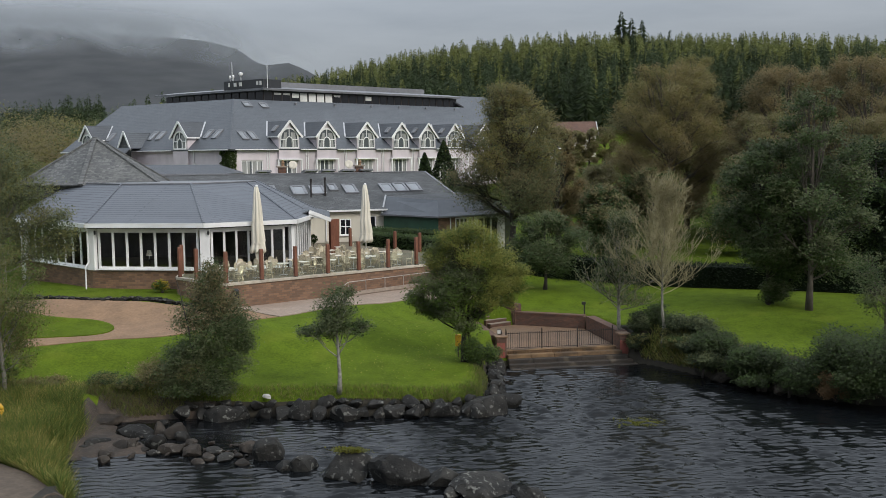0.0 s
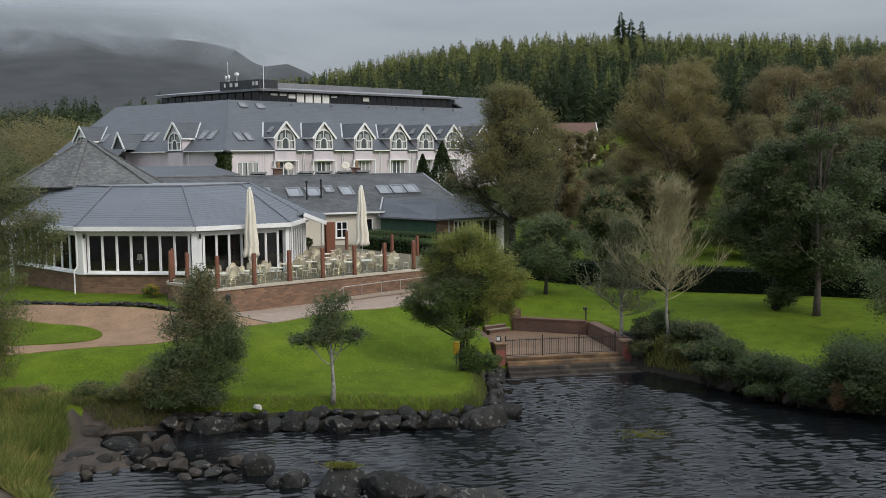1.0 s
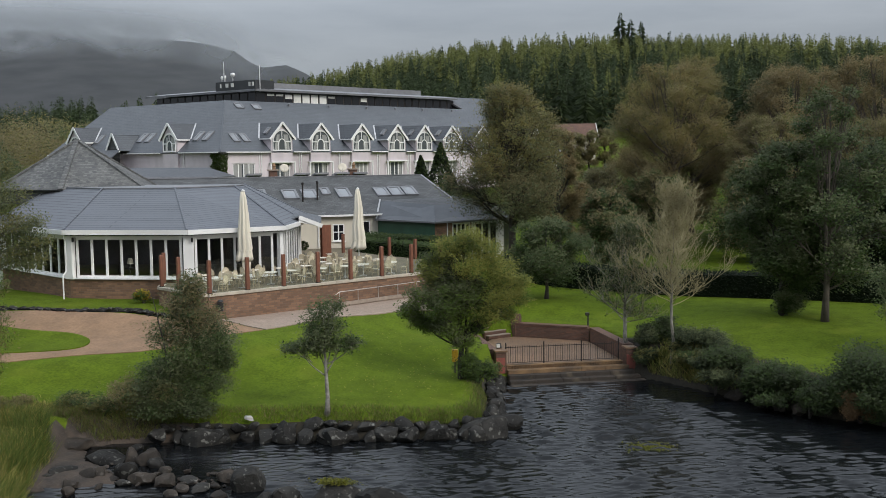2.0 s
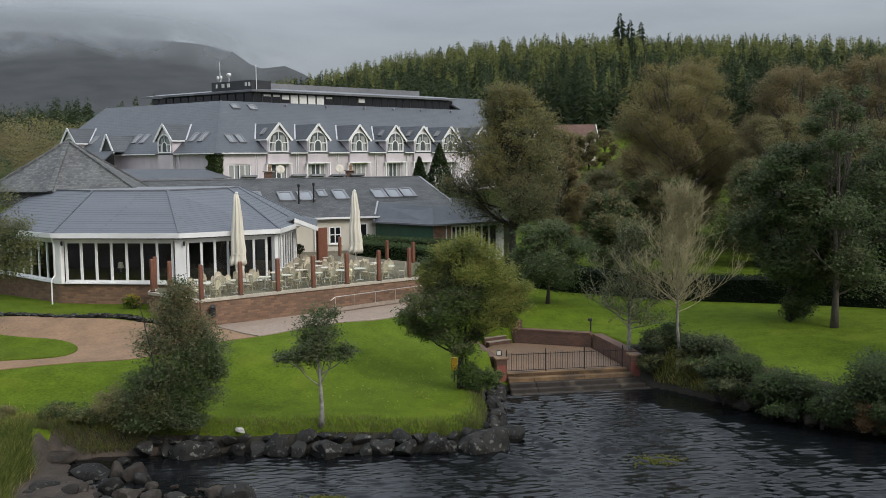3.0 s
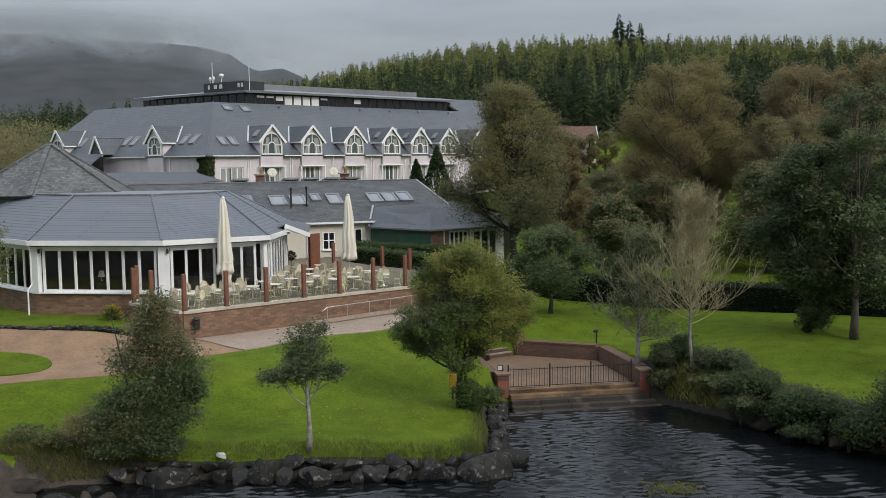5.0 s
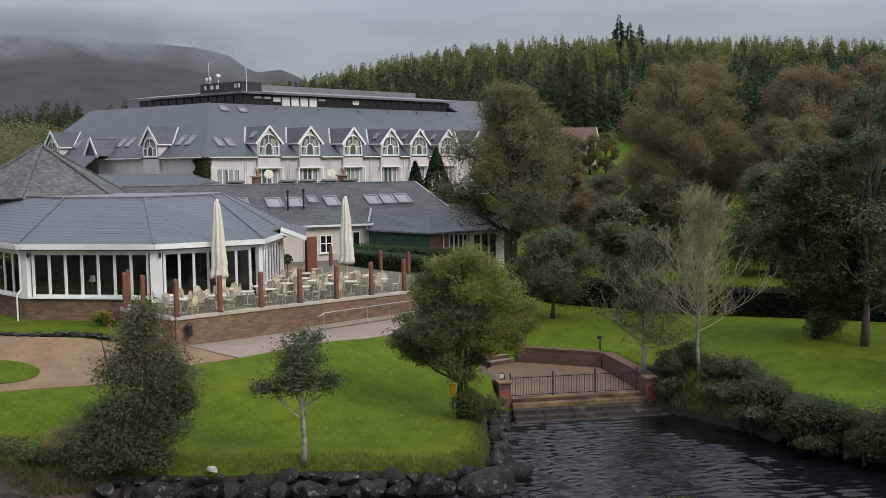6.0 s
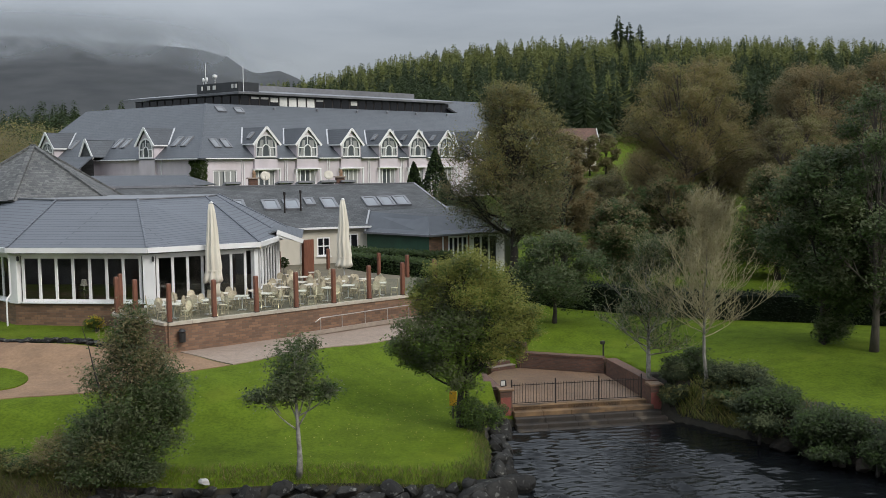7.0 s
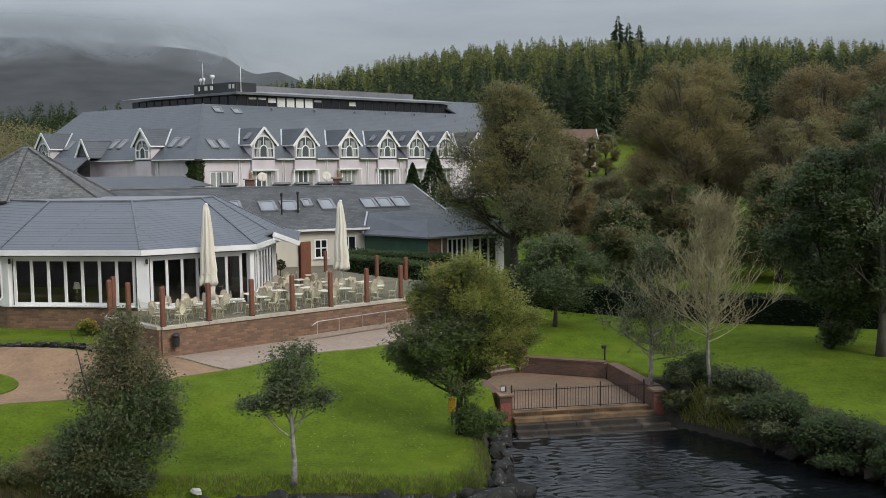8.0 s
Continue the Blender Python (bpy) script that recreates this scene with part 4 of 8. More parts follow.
lamp_x, lamp_y = -19.0, 63.6
side_table = thing("side_table", lamp_x, lamp_y, FLOOR_Z, "small dark wooden table inside the pavilion window", "table")
part("tabletop", Shape().lathe(lamp_x, lamp_y, [(0.3, 4.9), (0.32, 4.91), (0.32, 4.94), (0.3, 4.95)], 16), DARK_BARK, side_table)
part("pedestal", Shape().tube([(lamp_x, lamp_y, FLOOR_Z + 0.02), (lamp_x, lamp_y, 4.9)], 0.04, 8), DARK_BARK, side_table)
table_lamp = thing("table_lamp", lamp_x, lamp_y, 4.95, "table lamp with a cream fabric shade in the window", "lamp")
part("stem", Shape().lathe(lamp_x, lamp_y, [(0.09, 4.95), (0.03, 4.99), (0.02, 5.2)], 10), STEEL, table_lamp)
part("shade", Shape().lathe(lamp_x, lamp_y, [(0.2, 5.18), (0.12, 5.52)], 16), CANVAS, table_lamp, "cream fabric shade")

# entrance canopy with a white gable between the pavilion and the wing
part("canopy_slope", Shape().plate([(-9.25, 68.7, 7.76), (-7.95, 69.75, 7.13), (-9.0, 78.5, 7.13), (-11.0, 77.0, 7.76)], 0.08), SLATE, con)
part("canopy_slope", Shape().plate([(-9.25, 68.7, 7.76), (-11.0, 77.0, 7.76), (-13.5, 76.0, 7.4), (-9.8, 68.3, 7.55)], 0.08), SLATE, con)
part("bargeboard", Shape().bar((-9.28, 68.6, 7.64), (-7.9, 69.7, 6.98), 0.09, 0.26), WHITE, con)
part("canopy_gable", Shape().plate([(-9.28, 68.63, 7.68), (-9.3, 68.62, 7.3), (-7.95, 69.73, 6.95)], 0.06), WHITE, con, "white boarded gable")
part("canopy_wall", Shape().box(-8.1, 73.4, FLOOR_Z, 6.8, 0.95, 0.2, 55), RUST_WOOD, con, "red-brown boarded porch wall")

# -- low slate-roofed wing --
WA, WB = (-14.0, 82.3), (-5.0, 85.5)
WN = (-0.335, 0.942)
wing = thing("restaurant_wing", -6, 90, 3.0, "cream low wing with a mottled slate roof and skylights", "building")


def wing_at(s, n, z):
    """A point s along the eaves, n back from them."""
    ux, uy, _, _ = unit(WA, WB)
    return WA[0] + ux * s - uy * n, WA[1] + uy * s + ux * n, z


WD = unit(WA, WB)[2]
WYAW = unit(WA, WB)[3]
hole_win, hole_door = (5.55, 6.55, 4.75, 6.15), (7.55, 8.75, 4.25, 6.35)
wall(wing, "front_wall", WA, WB, 3.0, 6.85, CREAM, 0.3, (hole_win, hole_door))
glazing(wing, WA, WB, *hole_win[:2], *hole_win[2:], 2, mat=DARK_GLASS, rail=5.45)
glazing(wing, WA, WB, *hole_door[:2], *hole_door[2:], 2, mat=DARK_GLASS, name="glazed_door")
part("back_rooms", Shape().prism([wing_at(-8, 1.2, 0)[:2], wing_at(18, 1.2, 0)[:2], wing_at(18, 13, 0)[:2], wing_at(-8, 13, 0)[:2]], 3.0, 6.7), CREAM, wing)
RZ = 9.97
roof = [wing_at(-9, -0.35, 6.92), wing_at(17.4, -0.35, 6.92), wing_at(15.9, 8, RZ), wing_at(-8.4, 8, RZ)]
part("roof_slope", Shape().plate(roof, 0.1), WING_SLATE, wing)
part("roof_slope", Shape().plate([wing_at(17.4, -0.35, 6.92), wing_at(19.4, 8, 6.92), wing_at(17.4, 16.5, 6.92), wing_at(15.9, 8, RZ)], 0.1), WING_SLATE, wing)
part("roof_slope", Shape().plate([wing_at(15.9, 8, RZ), wing_at(17.4, 16.5, 6.92), wing_at(-10, 16.5, 6.92), wing_at(-8.4, 8, RZ)], 0.1), WING_SLATE, wing)
part("roof_slope", Shape().plate([wing_at(-9, -0.35, 6.92), wing_at(-8.4, 8, RZ), wing_at(-10, 16.5, 6.92)], 0.1), WING_SLATE, wing)
ridge(wing, [wing_at(15.9, 8, RZ), wing_at(-8.4, 8, RZ)], 0.35, LEAD)
ridge(wing, [wing_at(15.9, 8, RZ), wing_at(17.4, -0.35, 6.95)], 0.22, LEAD)
gutter(wing, [wing_at(0.5, -0.42, 0)[:2], wing_at(9.7, -0.42, 0)[:2]], 6.86, 0.13, 0.14)
part("downpipe", Shape().tube([wing_at(4.35, -0.1, 6.8), wing_at(4.35, -0.1, 4.3)], 0.05, 7), WHITE, wing)
WP = math.degrees(math.atan2(RZ - 6.92, 8.35))
for s, n, w, l in ((0.5, 4.3, 0.6, 1.3), (2.85, 3.9, 1.1, 1.8), (4.5, 3.9, 1.1, 1.8), (6.0, 4.4, 0.6, 1.3), (7.5, 4.0, 1.0, 1.9), (10.95, 4.05, 0.98, 1.8), (12.25, 4.1, 0.98, 1.8), (13.55, 4.15, 0.98, 1.8)):
    x, y, z = wing_at(s, n, 6.92 + (n + 0.35) * math.tan(radians(WP)) + 0.03)
    rooflight(wing, x, y, z, w, l, WYAW + 90, WP)
for s, n in ((3.65, 2.5), (4.95, 2.75)):
    x, y, z = wing_at(s, n, 6.92 + (n + 0.35) * 0.365)
    part("flue_pipe", Shape().tube([(x, y, z - 0.1), (x, y, z + 1.35), (x, y, z + 1.36), (x, y, z + 1.6)], [0.07, 0.07, 0.11, 0.1], 8), IRON, wing)
for s in (0.6, 4.9, 6.6, 8.5, 10.2):
    x, y, z = wing_at(s, 8.9, RZ + 0.1)
    rooflight(wing, x, y, z, 1.1, 1.5, WYAW + 90, -8)

# green-clad store and glazed garden room at the end of the wing
G0, G1, G2, G3 = (-5.1, 85.3), (-0.35, 80.9), (2.6, 82.6), (5.3, 84.3)
wall(wing, "green_wall", G0, G1, 2.9, 6.45, GREEN_PAINT, 0.3, label="dark green boarded wall")
wall(wing, "brick_wall", G1, G2, 2.9, 6.45, BRICK, 0.3, ((1.6, 3.3, 3.0, 6.3),))
wall(wing, "brick_wall", G2, G3, 2.9, 6.45, WHITE, 0.3, ((0.25, 2.6, 3.0, 6.3),))
glazing(wing, G1, G2, 1.6, 3.3, 3.0, 6.3, 4, mat=DARK_GLASS, bar=0.12)
glazing(wing, G2, G3, 0.25, 2.6, 3.0, 6.3, 3, mat=DARK_GLASS, bar=0.16)
part("downpipe", Shape().tube([(G1[0] + 1.0, G1[1] + 0.5, 6.3), (G1[0] + 1.0, G1[1] + 0.5, 3.0)], 0.05, 7), WHITE, wing)
part("room_block", Shape().prism([(G0[0] + 0.6, G0[1] + 0.3), (G1[0], G1[1] + 0.6), (G3[0] - 0.4, G3[1] + 0.4), (6.3, 90), (-2, 92)], 2.9, 6.4), DARK_METAL, wing)
part("lean_roof", Shape().plate([(-5.2, 85.0, 6.5), (-0.3, 80.45, 6.5), (-0.4, 82.9, 7.7), (-4.95, 86.6, 7.95)], 0.1), SHEET_ROOF, wing, "plain grey sheet lean-to roof")
part("lean_roof", Shape().plate([(-0.3, 80.45, 6.5), (6.0, 84.2, 6.5), (4.6, 86.9, 7.65), (-0.4, 82.9, 7.7)], 0.1), SHEET_ROOF, wing)
part("lean_roof", Shape().plate([(-4.95, 86.6, 7.95), (-0.4, 82.9, 7.7), (4.6, 86.9, 7.65), (1.5, 92, 8.1)], 0.1), WING_SLATE, wing)
part("lean_flashing", Shape().bar((-5.22, 85.0, 6.55), (-4.97, 86.6, 8.05), 0.13, 0.08), PALE_LEAD, wing)
ridge(wing, [(-0.3, 80.45, 6.52), (-0.4, 82.9, 7.72)], 0.1, SHEET_ROOF)
gutter(wing, [(-5.3, 85.0), (-0.3, 80.38), (5.7, 84.0)], 6.44, 0.12, 0.14, LEAD)

# flat-roofed link between the pavilion and the hotel
link = thing("flat_roofed_link", -26, 98, 3.0, "grey flat-roofed link block with a pale parapet edge", "building")
part("block", Shape().prism([(-36, 96), (-19.0, 96), (-22.8, 108), (-36, 108)], 3.0, 9.4), LILAC, link)
part("roof_slope", Shape().plate([(-36, 103.0, 9.8), (-22.4, 103.0, 9.82), (-24.4, 108.2, 10.75), (-36, 108.2, 10.8)], 0.1), SHADED_SLATE, link)
part("roof_slope", Shape().plate([(-22.4, 103.0, 9.82), (-22.0, 110.5, 9.8), (-24.4, 108.2, 10.75)], 0.1), SHADED_SLATE, link)
part("parapet", Shape().bar((-36.1, 103.0, 9.75), (-22.4, 103.0, 9.75), 0.25, 0.2), LEAD, link)
# -- three-storey hotel, seen at its corner --
hotel = thing("hotel", -18, 125, 4.0, "pale lilac three-storey hotel with slate mansard roof and white gabled dormers", "building")
HA, HYAW, HD = (-24.08, 113.2), 43.5, 58.0
LYAW, LD = -37.0, 38.0
HUX, HUY = math.cos(radians(HYAW)), math.sin(radians(HYAW))
LUX, LUY = math.cos(radians(LYAW)), math.sin(radians(LYAW))
HB = (HA[0] + HUX * HD, HA[1] + HUY * HD)
LA = (HA[0] - LUX * LD, HA[1] - LUY * LD)
HE, HT = 12.42, 18.68
FRUN, SRUN = 8.15, 6.9
FRISE, SRISE = (HT - HE) / (FRUN + 0.45), (HT - HE) / (SRUN + 0.45)
DORMERS = [7.8, 13.35, 19.6, 25.45, 30.2, 35.2, 41.0, 46.6, 52.2]
LDORMERS = [LD - 27.3, LD - 8.5]
BAYS = [(p + q) / 2 for p, q in zip(DORMERS, DORMERS[1:])]


def tent(x0, y0, ux, uy, z0, apex, w, rise, owner, window_z, wide, rooflight_at=None):
    """A gabled dormer that stands proud of the facade: front wall, arched window with glazing bars, white bargeboards,
    two slopes that run back into the main roof and pale valley flashings where they meet it."""
    nx, ny = -uy, ux
    def at(s, n, z):
        return (x0 + ux * s + nx * n, y0 + uy * s + ny * n, z)
    deep = lambda z: (z - HE) / rise - 0.1
    h, eave, run = w / 2, z0 + (apex - z0) * 0.53, deep(apex) + 0.5
    d = part("dormer", Shape().add([at(-h, 0, z0 - 1.05), at(h, 0, z0 - 1.05), at(h, 0, eave), at(0, 0, apex), at(-h, 0, eave), at(-h, run, z0 - 1.05), at(h, run, z0 - 1.05), at(h, run, eave), at(0, run, apex), at(-h, run, eave)],
                                   [(0, 1, 2, 3, 4), (9, 8, 7, 6, 5), (0, 4, 9, 5), (1, 6, 7, 2), (0, 5, 6, 1), (2, 7, 8, 3), (3, 8, 9, 4)]), LILAC, owner, "lilac rendered dormer")
    for sgn in (-1, 1):
        over = 0.26
        low_z = eave - over * (apex - eave) / h + 0.1
        lo, top = at(sgn * (h + over), -0.24, low_z), at(0, -0.24, apex + 0.1)
        back_top, back_lo = at(0, deep(apex + 0.1), apex + 0.1), at(sgn * (h + over), deep(low_z) + 0.1, low_z)
        ring = [lo, top, back_top, back_lo] if sgn < 0 else [top, lo, back_lo, back_top]
        # darker slate copy paints the dormer slopes' shade
        part("dormer_slope", Shape().plate(ring, 0.09), SHADED_SLATE, d)
        part("bargeboard", Shape().bar(at(sgn * (h + over + 0.05), -0.28, low_z - 0.12), at(0, -0.28, apex + 0.06), 0.07, 0.25), WHITE, d)
        part("dormer_gutter", Shape().bar(at(sgn * (h + over + 0.02), -0.3, low_z - 0.04), at(sgn * (h + over + 0.02), deep(low_z) - 0.1, low_z - 0.04), 0.12, 0.14), WHITE, d)
        part("valley_flashing", Shape().bar((back_top[0], back_top[1], back_top[2] + 0.03), (back_lo[0], back_lo[1], back_lo[2] + 0.05), 0.16, 0.12), PALE_LEAD, d)
    f, g = Shape(), Shape()
    r, zc = wide / 2, window_z + wide * 0.42
    arc = [(r * math.cos(a), zc + r * 1.02 * math.sin(a)) for a in [math.pi * k / 12 for k in range(13)]]
    ring = [(r, window_z)] + arc + [(-r, window_z)]
    g.add([at(s, -0.03, z) for s, z in ring], [tuple(range(len(ring)))])
    for (p, q), (p2, q2) in zip(ring, ring[1:] + ring[:1]):
        f.bar(at(p, -0.06, q), at(p2, -0.06, q2), 0.08, 0.16)
    inner = [(0.42 * p, zc * 0.35 + 0.65 * window_z + 0.55 * (q - zc) + 0.25) for p, q in arc]
    for (p, q), (p2, q2) in zip(inner, inner[1:]):
        f.bar(at(p, -0.06, q), at(p2, -0.06, q2), 0.06, 0.1)
    for p, q in (inner[0], inner[-1]):
        f.bar(at(p, -0.06, q), at(p, -0.06, window_z), 0.1, 0.06)
    f.bar(at(0, -0.06, inner[6][1]), at(0, -0.06, zc + r), 0.09, 0.06)
    f.bar(at(-r, -0.06, zc - 0.05), at(inner[-1][0], -0.06, zc - 0.05), 0.06, 0.1)
    f.bar(at(r, -0.06, zc - 0.05), at(inner[0][0], -0.06, zc - 0.05), 0.06, 0.1)
    win = part("arched_window", f, WHITE, d, "white arched window with radiating bars")
    part("pane", g, SKY_GLASS, win, uv=False)
    for c0, c1 in ((-0.85, -0.3), (0.3, 0.85)):
        cur = Shape().add([at(r * c0, -0.034, window_z + 0.1), at(r * c1, -0.034, window_z + 0.1), at(r * c1 * 0.8, -0.034, zc + r * 0.62), at(r * c0 * 0.62, -0.034, zc + r * 0.62)], [(0, 1, 2, 3)])
        part("curtain", cur, CURTAIN, win)
    return d


def roof_in(p, q, s, n):
    ux, uy, _, _ = unit(p, q)
    return p[0] + ux * s - uy * n, p[1] + uy * s + ux * n


def front_at(s, n):
    """A point of the hotel's front roof slope, s along the eaves and n in from the wall."""
    return (*roof_in(HA, HB, s, n), HE + (n + 0.45) * FRISE)


def side_at(s, n):
    """The same on the side slope, s back from the corner."""
    return (*roof_in(LA, HA, LD - s, n), HE + (n + 0.45) * SRISE)


WINDOWS = [(1.4, 4.3)] + [(s - 1.45, s + 1.35) for s in DORMERS]
wall(hotel, "front_wall", HA, HB, 4.0, HE, LILAC, 0.3, [(a, b, 8.7, 11.15) for a, b in WINDOWS])
wall(hotel, "side_wall", along(LA, HA, 5.0), HA, 4.0, HE, LILAC, 0.3)
for k, (a, b) in enumerate(WINDOWS):
    glazing(hotel, HA, HB, a, b, 8.7, 11.15, 4, mat=SKY_GLASS, bar=0.11, inset=0.12, name="sliding_window")
    for c in ((0.15, 0.75), (1.9, 2.6)) if k % 3 else ((0.1, 1.2), (1.5, 2.7)):
        cx, cy = along(HA, HB, a + (c[0] + c[1]) / 2, -0.108)
        part("net_curtain", Shape().box(cx, cy, 8.85, 11.05, c[1] - c[0], 0.008, HYAW), CURTAIN, hotel)
    part("balcony_slab", Shape().box(*along(HA, HB, (a + b) / 2, 0.55), 8.45, 8.6, 3.4, 1.1, HYAW), LILAC, hotel)
    if k:
        part("window_canopy", Shape().box(*along(HA, HB, (a + b) / 2 + 0.1, 0.32), 11.16, 11.28, 3.3, 0.62, HYAW), WHITE, hotel)
        for e in (a - 0.22, b + 0.3):
            part("window_post", Shape().box(*along(HA, HB, e, 0.5), 8.6, 11.155, 0.14, 0.14, HYAW), WHITE, hotel)
for s in [5.0] + BAYS:
    for e in (-0.14, 0.14):
        part("downpipe", Shape().tube([(*along(HA, HB, s + e, 0.08), 8.6), (*along(HA, HB, s + e, 0.08), HE - 0.1)], 0.045, 6), WHITE, hotel)
for k, s in enumerate(DORMERS):
    x, y = along(HA, HB, s, 0.35)
    tent(x, y, HUX, HUY, HE - 0.1, 15.72, 2.95, FRISE, hotel, HE + 0.16, 2.5)
for s in LDORMERS:
    x, y = along(LA, HA, s, 0.35)
    tent(x, y, LUX, LUY, HE - 0.1, 15.72, 2.7, SRISE, hotel, HE + 0.16, 2.2)
    part("dormer_apron", Shape().box(*along(LA, HA, s, 0.12), 9.5, HE - 1.16, 2.6, 0.46, LYAW), LILAC, hotel)
part("downpipe", Shape().tube([(*along(LA, HA, LD - 6.4, 0.08), 9.6), (*along(LA, HA, LD - 6.4, 0.08), HE - 0.1)], 0.06, 6), WHITE, hotel)

ec = (HA[0] + 0.02, HA[1] - 0.56)
TC = Matrix(((-HUY, HUX), (-LUY, LUX))).inverted() @ Vector((FRUN, SRUN))
top_corner = (HA[0] + TC.x, HA[1] + TC.y)
L_END, R_END = 31.0, HD + 0.4
SLOT, RIDGE_N = 45.6, 10.75
part("front_slope", Shape().plate([(*ec, HE), front_at(R_END, -0.45), front_at(R_END - 5.5, RIDGE_N), front_at(SLOT - 2.0, RIDGE_N), front_at(SLOT - 1.4, 9.95), front_at(SLOT, FRUN), (*top_corner, HT)], 0.15), SLATE, hotel)
part("side_slope", Shape().plate([side_at(L_END + 2.5, -0.45), (*ec, HE), (*top_corner, HT), side_at(L_END - 1.0, SRUN)], 0.15), SLATE, hotel)
lb = roof_in(LA, HA, LD - L_END - 2.5, 24)
rb = roof_in(HA, HB, HD + 0.4, 24)
part("end_slope", Shape().plate([(*lb, HE), side_at(L_END + 2.5, -0.45), side_at(L_END - 1.0, SRUN), (*roof_in(LA, HA, LD - L_END + 1, 16), HT)], 0.15), SLATE, hotel)
part("end_slope", Shape().plate([front_at(R_END, -0.45), (*rb, HE), front_at(R_END - 5.5, RIDGE_N)], 0.15), SLATE, hotel)
part("back_slope", Shape().plate([front_at(R_END - 5.5, RIDGE_N), (*rb, HE), (*roof_in(HA, HB, 24, 24), HE), (*roof_in(HA, HB, 24, RIDGE_N), front_at(0, RIDGE_N)[2] - 0.3)], 0.15), SLATE, hotel)
part("end_wall", Shape().prism([along(LA, HA, 5.0), along(LA, HA, 5.3), roof_in(LA, HA, 5.3, 22), roof_in(LA, HA, 5.0, 22)], 4.0, HE), LILAC, hotel)
part("end_wall", Shape().prism([along(HA, HB, HD - 0.3), HB, roof_in(HA, HB, HD, 22), roof_in(HA, HB, HD - 0.3, 22)], 4.0, HE), LILAC, hotel)
part("roof_deck", Shape().prism([side_at(L_END - 1.0, SRUN + 0.1)[:2], roof_in(HA, HB, 7, FRUN + 0.1), roof_in(HA, HB, SLOT, FRUN + 0.1), roof_in(HA, HB, SLOT, 18), roof_in(LA, HA, LD - L_END + 1, 16)], HT - 0.3, HT - 0.1), LEAD, hotel)
ridge(hotel, [(*ec, HE + 0.02), (*top_corner, HT + 0.02)], 0.2, SLATE)
for a, b in zip([0.3] + [d + 1.6 for d in DORMERS], [d - 1.6 for d in DORMERS] + [HD]):
    gutter(hotel, [along(HA, HB, a, 0.5), along(HA, HB, b, 0.5)], HE - 0.03, 0.12, 0.11)
for a, b in zip([4.5] + [d + 1.7 for d in LDORMERS], [d - 1.7 for d in LDORMERS] + [LD]):
    gutter(hotel, [along(LA, HA, a, 0.5), along(LA, HA, b, 0.5)], HE - 0.03, 0.12, 0.11)
FP, SP = math.degrees(math.atan(FRISE)), math.degrees(math.atan(SRISE))
for s, n, w, l in ((2.8, 1.75, 0.72, 1.45), (4.1, 1.75, 0.72, 1.45), (6.9, 7.2, 0.9, 0.9), (9.3, 7.1, 0.9, 0.9)):
    x, y, z = front_at(s, n)
    rooflight(hotel, x, y, z + 0.03, w, l, HYAW + 90, FP)
for s in (15.4, ):
    x, y, z = front_at(s, 2.4)
    rooflight(hotel, x, y, z + 0.03, 0.55, 0.95, HYAW + 90, FP)
# the dormers' own small rooflights, on the slope away from the corner
for k in (0, 3, 4, 5):
    x, y = along(HA, HB, DORMERS[k], 0.35)
    rx, ry = x - HUX * 0.95 - HUY * 1.5, y - HUY * 0.95 + HUX * 1.5
    rooflight(hotel, rx, ry, 14.88, 0.5, 0.8, HYAW, 45)
for s in (16.3, 14.8, 5.8, 4.2, 25.1, 21.4):
    x, y, z = side_at(s, 1.7)
    rooflight(hotel, x, y, z + 0.03, 0.72, 1.45, LYAW + 90, SP)
for s in (14.4, 20.7, 27.0, 32.1, 37.2, 43.0):
    x, y, z = front_at(s, 7.5)
    part("roof_vent", Shape().lathe(x, y, [(0.14, z - 0.2), (0.14, z + 0.2), (0.2, z + 0.23), (0.08, z + 0.34)], 8), LEAD, hotel)
# set-back top storey: a dark band of windows under a flat roof with a sloping edge
PB, PT = HT - 0.25, 19.98
EDGE_F, EDGE_S = 8.7, 11.6
def edge_corner(f, s):
    t = Matrix(((-HUY, HUX), (-LUY, LUX))).inverted() @ Vector((f, s))
    return HA[0] + t.x, HA[1] + t.y
pc, p0, p1 = edge_corner(EDGE_F + 0.75, EDGE_S + 0.75), roof_in(LA, HA, LD - 27.3, EDGE_S + 0.75), roof_in(HA, HB, SLOT - 0.4, EDGE_F + 0.75)
top_floor = part("top_storey", Shape().prism([p0, pc, p1, roof_in(HA, HB, SLOT - 0.4, 17), roof_in(LA, HA, LD - 27, 17)], PB, PT), DARK_METAL, hotel, "dark clad set-back top storey")
for a, b, n in ((p0, pc, 13), (pc, p1, 25)):
    d = unit(a, b)[2]
    for k in range(n):
        s0, s1 = d * (k + 0.07) / n, d * (k + 0.93) / n
        x, y = along(a, b, (s0 + s1) / 2, 0.03)
        pale, half_blind = b is p1 and k in (4, 5, 6, 7), b is p1 and k in (1, 2, 3, 8, 12)
        win = part("band_window", Shape().box(x, y, PB + 0.1, PT - 0.12, s1 - s0, 0.05, unit(a, b)[3]), BLIND if pale else DARK_GLASS, top_floor, uv=False)
        if half_blind:
            part("blind", Shape().box(*along(a, b, (s0 + s1) / 2, 0.06), PT - (0.75 if k in (3, 12) else 0.45), PT - 0.2, s1 - s0 - 0.1, 0.02, unit(a, b)[3]), BLIND, win)
        part("mullion", Shape().box(*along(a, b, s1, 0.05), PB + 0.05, PT - 0.05, 0.12, 0.08, unit(a, b)[3]), IRON, win)
pz = PT + 0.68
